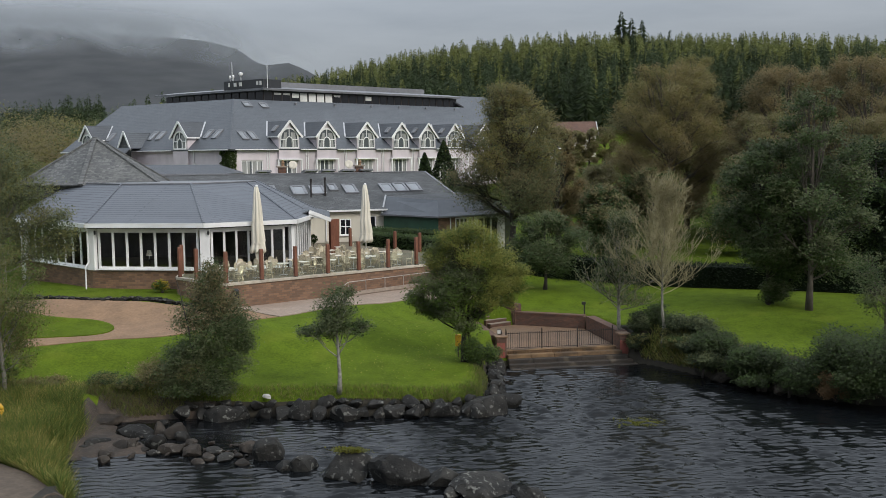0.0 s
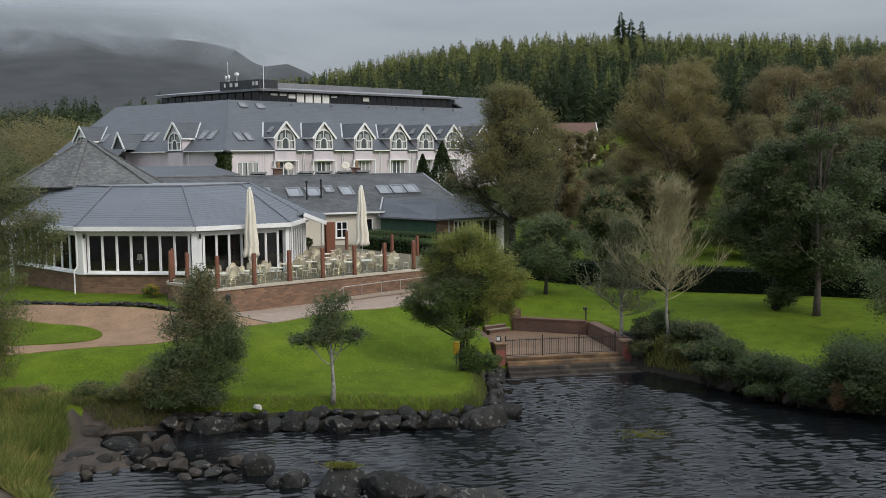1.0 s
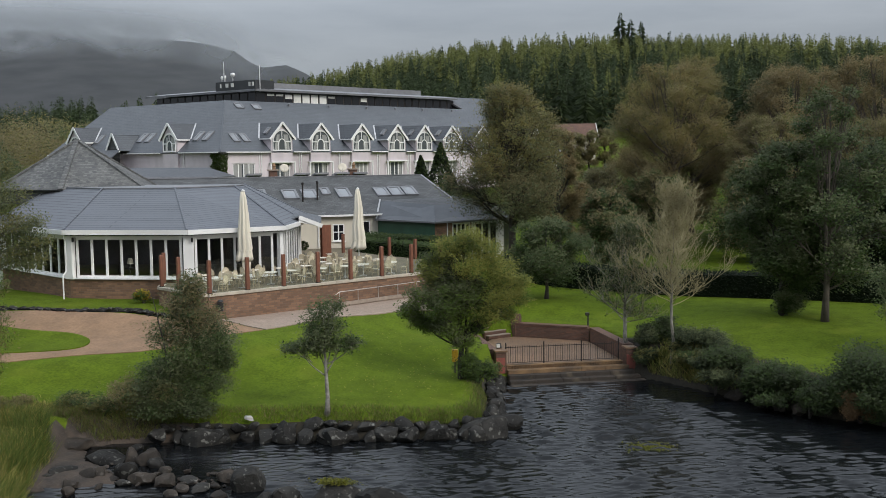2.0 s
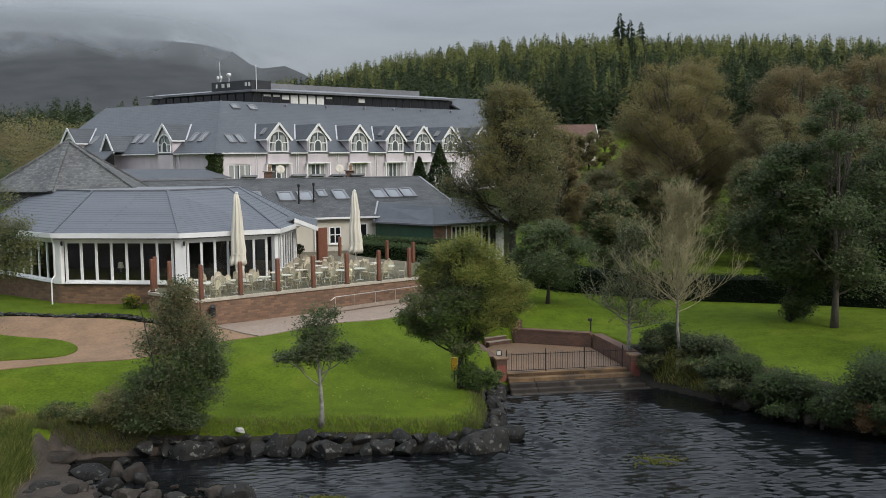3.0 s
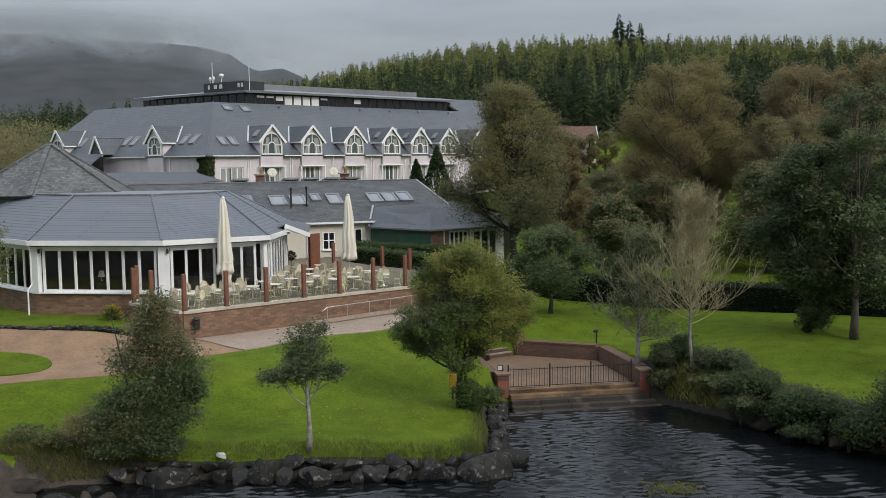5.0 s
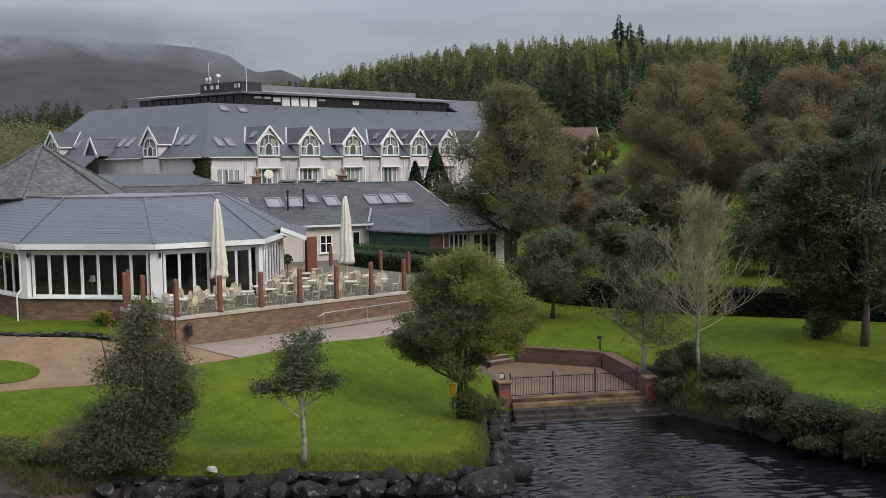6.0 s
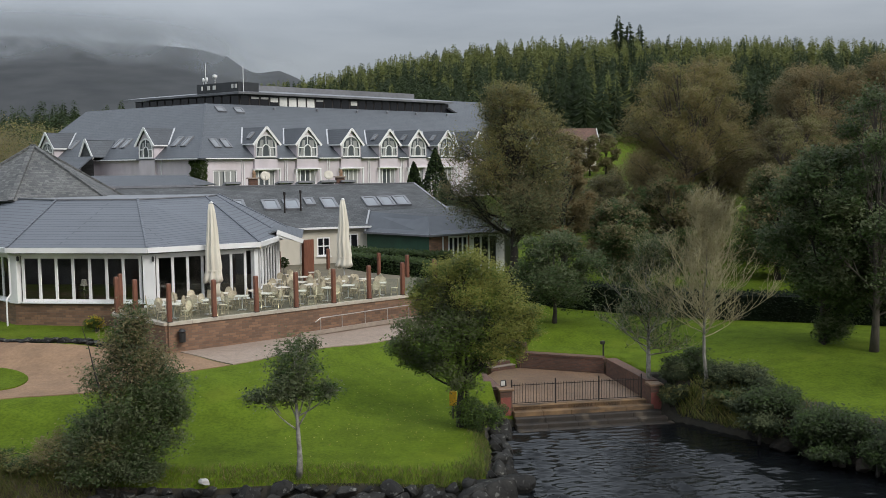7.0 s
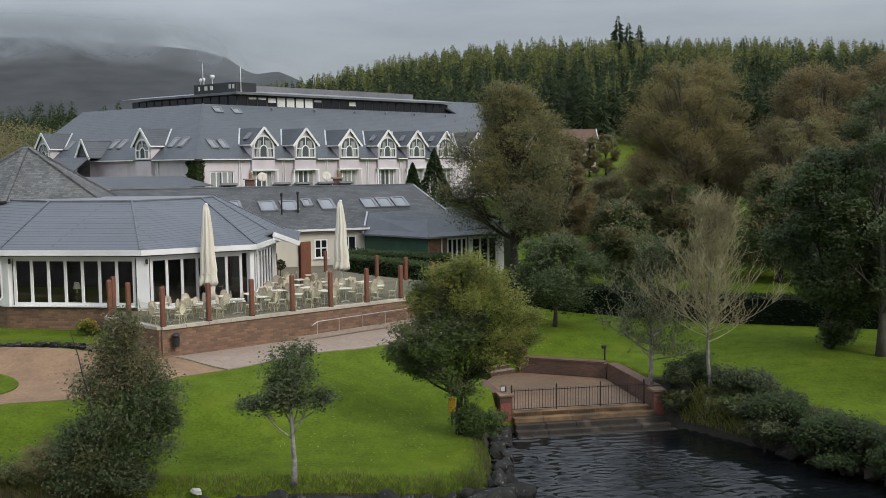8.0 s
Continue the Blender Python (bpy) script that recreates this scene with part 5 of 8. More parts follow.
oc, o0, o1 = edge_corner(EDGE_F, EDGE_S), roof_in(LA, HA, LD - 28.8, EDGE_S), roof_in(HA, HB, SLOT - 0.2, EDGE_F)
ic, i0, i1 = edge_corner(EDGE_F + 2.6, EDGE_S + 2.6), roof_in(LA, HA, LD - 27.5, EDGE_S + 2.6), roof_in(HA, HB, SLOT - 0.2, EDGE_F + 2.6)
part("top_roof_edge", Shape().plate([(*oc, PT + 0.28), (*o1, PT + 0.28), (*i1, pz), (*ic, pz)], 0.25), LEAD, hotel)
part("top_roof_edge", Shape().plate([(*o0, PT + 0.28), (*oc, PT + 0.28), (*ic, pz), (*i0, pz)], 0.25), LEAD, hotel)
part("top_deck", Shape().prism([i0, ic, i1, roof_in(HA, HB, SLOT - 0.2, 18), roof_in(LA, HA, LD - 26, 18)], PT, pz - 0.05), LEAD, hotel)
part("slot_cheek", Shape().plate([front_at(SLOT, FRUN), (*roof_in(HA, HB, SLOT - 1.4, 9.95), front_at(0, 9.95)[2]), (*roof_in(HA, HB, SLOT - 1.4, 10.6), PT + 0.2), (*roof_in(HA, HB, SLOT, 10.6), HT - 0.2)], 0.12), IRON, hotel, "black edge of the window slot")
screen_a, screen_b = roof_in(HA, HB, 15.2, 13.6), roof_in(HA, HB, 42.5, 13.6)
wall(hotel, "plant_screen", screen_a, screen_b, PT, 21.55, LEAD, 0.4)
q0 = (-28.6, 131.6)
q1 = (q0[0] + LUX * 7.4, q0[1] + LUY * 7.4)
plant = part("plant_room", Shape().prism([q0, q1, roof_in(q0, q1, 7.4, 3.2), roof_in(q0, q1, 0, 3.2)], PT, 21.45), DARK_METAL, hotel, "dark metal roof plant room")
for s, w in ((1.0, 0.22), (2.2, 0.46), (3.2, 0.46), (6.4, 0.3), (7.0, 0.3)):
    part("louvre", Shape().box(*along(q0, q1, s, 0.04), 20.72, 21.2, w, 0.08, LYAW), BLIND, plant)
for (x, y), h in ((roof_in(q0, q1, 0.5, 1.0), 3.4), (roof_in(q0, q1, 7.6, 0.6), 2.5)):
    part("mast", Shape().tube([(x, y, PT), (x, y, PT + h * 0.6), (x, y, PT + h + 0.7)], [0.06, 0.045, 0.03], 6), WHITE, hotel)
for s, z, r in ((0.2, 22.0, 0.16), (0.8, 22.05, 0.16), (2.3, 22.3, 0.3)):
    x, y = roof_in(q0, q1, s, 0.9)
    part("antenna", Shape().lathe(x, y, [(r * 0.4, z - 0.2), (r, z), (r, z + 0.22), (r * 0.3, z + 0.32)], 10).tube([(x, y, 21.3), (x, y, z)], 0.04, 6), WHITE, hotel)


def dish(x, y, z, r, aim):
    """A satellite dish on a stub mast beside a clay chimney pot."""
    t = thing("satellite_dish", x, y, z, "white satellite dish on a short mast above the roof ridge", "satellite dish", "satellite dishes")
    bowl = Shape()
    m = Matrix.Translation((x, y, z + 0.75)) @ Euler((radians(68), 0, radians(aim))).to_matrix().to_4x4()
    for ring, (q, dz) in enumerate(((0.02, 0.0), (0.5, 0.05), (1.0, 0.2), (1.0, 0.17), (0.5, 0.02), (0.02, -0.03))):
        for s in range(18):
            bowl.v.append(tuple(m @ Vector((r * q * math.cos(s * math.pi / 9), r * q * math.sin(s * math.pi / 9), dz * r))))
    bowl.f = [(i * 18 + s, i * 18 + (s + 1) % 18, (i + 1) * 18 + (s + 1) % 18, (i + 1) * 18 + s) for i in range(5) for s in range(18)]
    part("bowl", bowl, CREAM, t, smooth=True)
    part("mast", Shape().tube([(x, y + 0.2, z - 0.3), (x, y + 0.15, z + 0.75)], 0.035, 6), STEEL, t)
    part("feed_arm", Shape().tube([(x, y, z + 0.45), (x + 0.1, y - 0.45, z + 0.75)], 0.015, 5), STEEL, t)


def chimney(x, y, z):
    t = thing("chimney", x, y, z, "short brown chimney stack with a clay pot", "chimney", "chimneys of the wing")
    part("stack", Shape().box(x, y, z - 0.6, z + 0.55, 0.7, 0.5, WYAW), DARK_BRICK, t)
    part("cap", Shape().box(x, y, z + 0.55, z + 0.65, 0.95, 0.75, WYAW), COPING, t)
    part("pot", Shape().lathe(x + 0.1, y, [(0.15, z + 0.65), (0.13, z + 0.9), (0.17, z + 0.95), (0.1, z + 1.15), (0.02, z + 1.25)], 10), GRAVEL, t)


for s in (2.3, 9.6):
    x, y, z = wing_at(s, 8.7, RZ)
    chimney(x, y, z)
    x, y, z = wing_at(s + (1.0 if s < 5 else -1.0), 8.6, RZ)
    dish(x, y, z, 0.4, 12)

# ivy round the corner of the hotel
irng = np.random.default_rng(41)
ix, iy = along(LA, HA, LD - 0.7, 0.06)
ivy = thing("ivy", ix, iy, 9.5, "dark green ivy climbing the hotel corner", "climber")
su = np.concatenate([irng.uniform(-1.1, 0.75, 2400), irng.uniform(0.7, 1.45, 900)])
sv = irng.normal(size=3300) * 0.08
sz = irng.uniform(-1.2, 2.75, 3300)
keep = (sz > -1.3 + 0.9 * np.abs(np.sin(3.1 * su))) & ((su > -0.9 + 0.25 * np.sin(4 * sz)))
su, sv, sz = su[keep], sv[keep], sz[keep]
turned_on = np.maximum(su - 0.72, 0)
ip = np.stack([np.minimum(su, 0.72) * LUX + turned_on * HUX + sv * LUY, np.minimum(su, 0.72) * LUY + turned_on * HUY - sv * LUX, sz], -1)
quads("leaves", leaf_quads(irng, ip, 0.24), [LEAF_DARK, LEAF_MID], ivy, (irng.uniform(size=len(ip)) < 0.25).astype(int))
part("stem", Shape().tube([(ix, iy - 0.05, 8.0), (ix - 0.2, iy - 0.05, 10), (ix, iy - 0.05, 12)], [0.05, 0.03, 0.015], 5), DARK_BARK, ivy)
# stair wing that steps down from the hotel's side: a gable above a long dark slope
sx, sy = along(LA, HA, LD - 17.7, 1.6)
stair = thing("stair_wing", sx, sy, 4.0, "slate-roofed stair wing with a small white-edged gable", "building")
def stair_at(s, out, z):
    return (sx + LUX * s + LUY * out, sy + LUY * s - LUX * out, z)
for sgn in (-1, 1):
    lo, top = stair_at(sgn * 1.25, 0, 12.75), stair_at(0, 0, 14.75)
    ring = [lo, top, stair_at(0, -4.6, 14.75), stair_at(sgn * 1.25, -2.2, 12.75)]
    part("gable_slope", Shape().plate(ring if sgn < 0 else ring[::-1], 0.1), SLATE, stair)
    part("bargeboard", Shape().bar(stair_at(sgn * 1.4, 0.1, 12.55), stair_at(0, 0.1, 14.82), 0.08, 0.24), WHITE, stair)
    part("valley_flashing", Shape().bar(stair_at(0, -4.5, 14.8), stair_at(sgn * 1.25, -2.1, 12.8), 0.14, 0.1), PALE_LEAD, stair)
part("gable_wall", Shape().add([stair_at(-1.2, -0.1, 10), stair_at(1.2, -0.1, 10), stair_at(1.2, -0.1, 12.8), stair_at(0, -0.1, 14.65), stair_at(-1.2, -0.1, 12.8)], [(0, 1, 2, 3, 4)]), WING_SLATE, stair)
# same darkened slate, for the shade on this left-facing slope
part("long_slope", Shape().plate([stair_at(-4.6, 5.5, 10.2), stair_at(4.2, 5.5, 10.2), stair_at(1.7, 0.3, 12.85), stair_at(-4.6, 0.3, 12.85)], 0.1), SHADED_SLATE, stair)
part("body", Shape().prism([stair_at(-4.4, 5.2, 0)[:2], stair_at(3.9, 5.2, 0)[:2], stair_at(1.6, -1.6, 0)[:2], stair_at(-4.4, -1.6, 0)[:2]], 4.0, 10.15), LILAC, stair)

# ---- trees and shrubs, the nearest first ----
tree("lawn_tree", -4.7, 43.35, [(-0.1, 0, 4.1, 0.75, 0.7, 1.2), (0.1, 0.1, 3.5, 0.85, 0.5, 1.2), (-1.15, 0, 2.75, 0.7, 0.28, 0.8), (-0.45, 0.2, 2.85, 0.7, 0.45, 1.0), (0.6, -0.1, 2.85, 0.65, 0.35, 0.7), (1.2, 0, 3.0, 0.5, 0.25, 0.35), (0.35, 0.2, 4.5, 0.4, 0.35, 0.3), (-0.3, -0.2, 3.3, 0.7, 0.5, 0.8)],
     (0.105, 1.6), 8500, 0.10, [LEAF_GREY, LEAF_DARK], MOTTLED_BARK, "small open-crowned lawn tree with a mottled grey trunk", seed=3, twigs=8)
tree("bushy_alder", 1.0, 48.4, [(-2.4, 0, 3.2, 0.55, 0.35, 0.5), (-1.9, 0.2, 2.75, 0.6, 0.4, 0.5), (-1.3, 0.3, 2.5, 0.7, 0.45, 0.6), (-0.5, -0.3, 2.45, 0.75, 0.45, 0.6), (-1.8, -0.2, 3.9, 0.75, 0.55, 0.7), (-1.0, 0.4, 4.7, 0.8, 0.6, 0.8), (0, 0, 3.4, 0.9, 0.6, 0.9), (-0.9, -0.6, 3.5, 0.8, 0.55, 0.8), (-0.3, -0.5, 4.2, 0.85, 0.6, 0.9), (0.6, 0.2, 4.3, 0.8, 0.6, 0.8), (-0.3, 0.2, 5.6, 0.7, 0.6, 0.6), (-1.3, 0, 5.4, 0.5, 0.5, 0.4), (0.7, 0.3, 2.5, 0.55, 0.4, 0.4), (1.3, 0, 3.2, 0.6, 0.45, 0.5), (0.2, -0.2, 6.3, 0.45, 0.5, 0.4), (0.1, -0.4, 1.9, 0.6, 0.4, 0.4)],
     (0.15, 1.6), 36000, 0.1, [LEAF_MID, LEAF_GREY, LEAF_GREY], DARK_BARK, "broad leafy grey-green alder by the landing stage", seed=4, twigs=10)
tree("yellowing_willow", 1.25, 48.5, [(0.1, -0.2, 6.5, 0.8, 0.5, 0.9), (0.8, -0.3, 5.9, 0.9, 0.6, 1.0), (1.5, -0.4, 5.1, 0.85, 0.6, 0.9), (1.9, -0.2, 4.3, 0.8, 0.5, 0.8), (2.4, 0, 3.7, 0.6, 0.4, 0.5), (2.6, 0.1, 4.5, 0.5, 0.35, 0.4), (1.4, -0.8, 4.0, 0.75, 0.6, 0.7), (-0.9, -0.3, 6.1, 0.7, 0.5, 0.7), (-1.7, -0.3, 5.2, 0.6, 0.5, 0.5), (1.9, 0.1, 3.0, 0.5, 0.4, 0.4), (0.9, -0.8, 3.2, 0.55, 0.5, 0.5), (0.1, -0.9, 5.3, 0.7, 0.5, 0.6)],
     (0.09, 1.4), 30000, 0.1, [LEAF_YELLOW, LEAF_MID, LEAF_YELLOW], DARK_BARK, "slender willow with yellowing feathery leaves among the alder", seed=14, twigs=10, aspect=0.4)
tree("shore_bush_tree", -10.3, 43.5, [(0.1, 0, 5.3, 0.5, 0.7, 0.6), (-0.2, 0, 4.5, 0.75, 0.7, 0.9), (0.45, 0.1, 3.8, 0.95, 0.7, 1.1), (-0.7, 0, 3.3, 0.95, 0.8, 1.1), (1.0, 0, 3.0, 0.95, 0.7, 1.1), (0, -0.2, 2.4, 1.2, 0.8, 1.5), (-0.9, 0, 1.7, 1.0, 0.75, 1.2), (0.6, -0.2, 1.4, 1.1, 0.75, 1.2), (1.3, 0, 2.2, 0.6, 0.5, 0.6), (-0.2, -0.5, 0.7, 1.0, 0.6, 0.9), (-1.5, -0.2, 1.5, 0.8, 0.7, 0.8), (-1.9, -0.4, 0.75, 0.85, 0.6, 0.8), (-1.1, -0.8, 0.25, 0.8, 0.45, 0.6), (0.5, -0.8, 0.25, 0.7, 0.4, 0.5)],
     (0.09, 0.5), 41000, 0.095, [LEAF_GREY, LEAF_DARK, LEAF_BROWN], DARK_BARK, "tall grey-green shore bush with a browning top", seed=8, stems=2, twigs=8, corners=3)
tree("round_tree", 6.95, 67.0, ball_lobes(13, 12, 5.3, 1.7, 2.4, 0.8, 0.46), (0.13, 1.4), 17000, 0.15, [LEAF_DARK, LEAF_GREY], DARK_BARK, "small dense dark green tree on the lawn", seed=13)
tree("spindly_willow", -19.0, 41.9, ball_lobes(17, 12, 6.6, 1.6, 2.3, 0.9, 0.45), (0.1, 1.0), 17000, 0.12, [LEAF_OLIVE, LEAF_MID], PALE_BARK, "feathery olive willow with a pale stem on the bank", seed=17, twigs=10, droop=0.5, aspect=0.3)
tree("tall_birch", -25.2, 54.0, [(3.6, 0, 5.5, 1.3, 0.6, 0.8), (2.5, 0, 7.0, 1.5, 0.8, 1), (3.2, 0.3, 3.8, 1.5, 0.7, 1), (1.5, 0, 5.0, 1.8, 0.9, 1.2), (1.0, 0, 8.5, 1.5, 1.0, 1), (0, 0, 11.2, 1.4, 1.2, 0.9), (-1.2, 0, 8.0, 2.0, 1.5, 1.4), (4.5, 0, 4.6, 0.8, 0.35, 0.4), (0.2, 0, 3.4, 1.6, 0.8, 1), (-1.5, 0, 5.0, 2.0, 1.2, 1.2)],
     (0.17, 2.0), 30000, 0.12, [LEAF_GREY, LEAF_OLIVE], PALE_BARK, "tall open birch with drooping autumn sprays beside the drive", seed=19, twigs=14, droop=0.5, trunk_top=12.0)
for x, y, h, r, seed in ((-33.5, 74.0, 8.5, 3.4, 25), (-37.0, 84.0, 9.0, 4.0, 26), (-31.0, 66.5, 4.5, 2.2, 27)):
    tree("drive_tree", x, y, ball_lobes(seed, 18, h, 1.0, r, 0.85, 0.36), (0.2, 1.5), 16000, 0.17, [LEAF_GREY, LEAF_OLIVE], DARK_BARK, "olive-green tree beside the drive", seed=seed, group="trees beside the drive", corners=3)
# gold upper leaves put the lit top of the crown into colour
tree("garden_tree", 5.7, 80.5, ball_lobes(23, 60, 13.9, 4.0, 7.2, 1.0, 0.2, 0.66), (0.32, 3.0), 100000, 0.13, [LEAF_GREY, LEAF_BROWN, LEAF_GOLD], DARK_BARK, "large olive-brown birch at the end of the wing", seed=23, twigs=10, corners=3, droop=0.3)
tree("garden_tree", 10.0, 86.0, ball_lobes(24, 34, 10.6, 1.8, 2.7, 0.95, 0.28), (0.25, 2.5), 50000, 0.14, [LEAF_BROWN, LEAF_AUTUMN], DARK_BARK, "russet-brown birch behind the garden room", seed=24, corners=3)
# first two: gold upper leaves carry the light on their tops
for x, y, h, r, mats, seed in ((21.5, 94, 16.2, 6.6, [LEAF_BROWN, LEAF_AUTUMN, LEAF_GOLD], 31), (24.5, 99, 17.0, 4.2, [LEAF_OLIVE, LEAF_GOLD, LEAF_GOLD], 32), (33.0, 95, 15.6, 6.4, [LEAF_BROWN, LEAF_AUTUMN], 33),
                               (40.5, 94, 16.6, 6.6, [LEAF_BROWN, LEAF_AUTUMN], 34), (48.5, 96, 16.0, 6.0, [LEAF_AUTUMN, LEAF_OLIVE], 35), (16.5, 103, 6.0, 3.6, [LEAF_BROWN, LEAF_OLIVE], 36),
                               (28.5, 88, 11.5, 5.0, [LEAF_BROWN, LEAF_OLIVE], 37), (36.5, 86, 11.0, 5.0, [LEAF_BROWN, LEAF_OLIVE], 38), (57, 99, 15, 6.5, [LEAF_AUTUMN, LEAF_BROWN], 39)):
    tree("autumn_tree", x, y, ball_lobes(seed, 58, h, 2.2, r * 1.1, 0.9, 0.21), (0.26, 2.5), int(1850 * r * h / 1.4), 0.125, mats, BARK, "big round-headed tree turning brown in autumn", seed=seed, twigs=5, group="autumn trees by the lawn", corners=3)
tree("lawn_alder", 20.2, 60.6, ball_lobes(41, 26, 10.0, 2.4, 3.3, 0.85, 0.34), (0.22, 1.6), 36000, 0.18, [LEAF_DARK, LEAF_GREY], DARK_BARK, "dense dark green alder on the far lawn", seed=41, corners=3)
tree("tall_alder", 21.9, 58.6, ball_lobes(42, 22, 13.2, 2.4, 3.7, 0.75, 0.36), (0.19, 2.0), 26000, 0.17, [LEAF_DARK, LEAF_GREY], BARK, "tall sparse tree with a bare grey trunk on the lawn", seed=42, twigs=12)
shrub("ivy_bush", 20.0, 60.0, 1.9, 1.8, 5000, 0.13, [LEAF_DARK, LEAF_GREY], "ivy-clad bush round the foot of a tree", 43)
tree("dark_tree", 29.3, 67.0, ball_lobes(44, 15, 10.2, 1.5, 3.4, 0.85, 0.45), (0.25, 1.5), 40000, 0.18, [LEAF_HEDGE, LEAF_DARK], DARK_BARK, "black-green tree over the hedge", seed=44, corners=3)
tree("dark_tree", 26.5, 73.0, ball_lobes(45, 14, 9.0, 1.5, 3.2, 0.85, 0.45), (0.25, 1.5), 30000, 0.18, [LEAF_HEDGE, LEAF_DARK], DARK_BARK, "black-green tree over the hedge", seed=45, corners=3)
tree("dark_tree", 12.6, 78.0, ball_lobes(46, 14, 6.2, 1.0, 3.0, 0.8, 0.45), (0.2, 1.5), 26000, 0.18, [LEAF_DARK, LEAF_BROWN], DARK_BARK, "dark tree behind the lawn hedge", seed=46, corners=3)
tree("dark_tree", 25.2, 82.0, ball_lobes(48, 13, 8.2, 1.2, 3.4, 0.85, 0.45), (0.22, 1.2), 24000, 0.18, [LEAF_DARK, LEAF_BROWN], DARK_BARK, "dark tree behind the lawn hedge", seed=48, corners=3)
tree("dark_tree", 18.6, 86.5, ball_lobes(49, 13, 7.0, 1.2, 3.2, 0.8, 0.45), (0.2, 1.2), 21000, 0.18, [LEAF_BROWN, LEAF_DARK], DARK_BARK, "dark brownish tree behind the lawn hedge", seed=49, corners=3)
tree("pale_leaved_tree", 23.1, 51.0, ball_lobes(47, 11, 4.7, 1.2, 2.2, 0.8, 0.42), (0.1, 0.9), 7000, 0.12, [LEAF_GREY, LEAF_DARK], BARK, "small tree with pale grey-green leaves", seed=47)


def bare_tree(name, x, y, h, r, seed, label, bark, limb_count, low, leaves, leaf_mats, stem_r=0.075, steep=1.0, z=None):
    """A nearly leafless tree: a stem, crooked limbs that spread wide below and rise steeply above, side branches and fine twigs."""
    rng = np.random.default_rng(seed)
    z = float(ground_z(x, y)) if z is None else z
    t = thing(name, x, y, z, label, "tree")
    stem, limbs, twigs = Shape(), Shape(), Shape()
    o = Vector((x, y, z))
    spine = [Vector((rng.normal() * 0.05 + 0.05 * math.sin(k), rng.normal() * 0.05, h * 0.9 * k / 9)) for k in range(10)]
    stem.tube([o + p for p in spine], [stem_r * (1.3 - 1.22 * k / 9) for k in range(10)], 7)
    ends = []

    def crooked(a, way, length, steps, lift, wild):
        line, d = [a], way.normalized()
        for i in range(steps):
            d = (d + Vector((rng.normal() * wild, rng.normal() * wild, rng.normal() * wild * 0.6 + lift))).normalized()
            line.append(line[-1] + d * (length / steps))
        return line

    for k in range(limb_count):
        q = low + (0.95 - low) * ((k + rng.uniform()) / limb_count) ** 1.15
        f = min(q / 0.9, 0.999) * 9
        a = spine[int(f)].lerp(spine[min(9, int(f) + 1)], f % 1)
        turn = k * 2.4 + rng.normal() * 0.5
        up = steep * (0.3 + 2.6 * (q - low) / (1 - low)) * rng.uniform(0.6, 1.4)
        length = min(r * (1.5 - 0.75 * q) * rng.uniform(0.55, 1.15), (h - a.z) * 1.25 + 0.4)
        line = crooked(a, Vector((math.cos(turn), math.sin(turn), up)), length, 8, (0.035 + 0.1 * (q - low)) * steep, 0.13)
        size = stem_r * (0.42 - 0.25 * q)
        limbs.tube([o + p for p in line], [max(0.006, size * (1 - 0.1 * i)) for i in range(9)], 5, cap=False)
        for j in range(11):
            i = int(rng.integers(2, 8))
            d = line[i + 1] - line[i]
            side = crooked(line[i], d.normalized() + Vector((rng.normal() * 0.6, rng.normal() * 0.6, 0.45 * steep + rng.normal() * 0.3)), length * rng.uniform(0.18, 0.42), 4, 0.12 * steep, 0.2)
            limbs.tube([o + p for p in side], [0.013, 0.011, 0.009, 0.007, 0.005], 4, cap=False)
            ends += side[2:]
            for m in range(4):
                b = side[int(rng.integers(1, 5))]
                tip = crooked(b, Vector((rng.normal() * 0.6, rng.normal() * 0.6, rng.uniform(0.2, 1.3) * steep)), rng.uniform(0.25, 0.7), 2, 0.1, 0.25)
                twigs.tube([o + p for p in tip], [0.009, 0.007, 0.005], 3, cap=False)
                ends.append(tip[-1])
    part("trunk", stem, bark, t, smooth=True, uv=False)
    part("limb_spray", limbs, TWIG if bark is PALE_BARK else bark, t, smooth=True, uv=False)
    part("twig_spray", twigs, TWIG, t, uv=False)
    if leaves:
        c = np.array(ends)[rng.integers(0, len(ends), leaves)] + rng.normal(size=(leaves, 3)) * 0.1
        quads("leaves", leaf_quads(rng, c, 0.1, 0.3), leaf_mats, t, rng.integers(0, len(leaf_mats), leaves))
    return t


bare_tree("bare_tree", 11.8, 52.75, 9.0, 2.9, 5, "leafless straw-coloured tree with fine upright twigs at the water's edge", PALE_BARK, 60, 0.39, 2600, [LEAF_OLIVE, LEAF_BROWN], 0.085, 1.0, z=0.3)
bare_tree("birch", 9.85, 55.2, 6.6, 2.5, 11, "thin-crowned birch with pale bare lower limbs behind the brick wall", MOTTLED_BARK, 30, 0.3, 11000, [LEAF_GREY, LEAF_DARK], 0.11, 0.75)

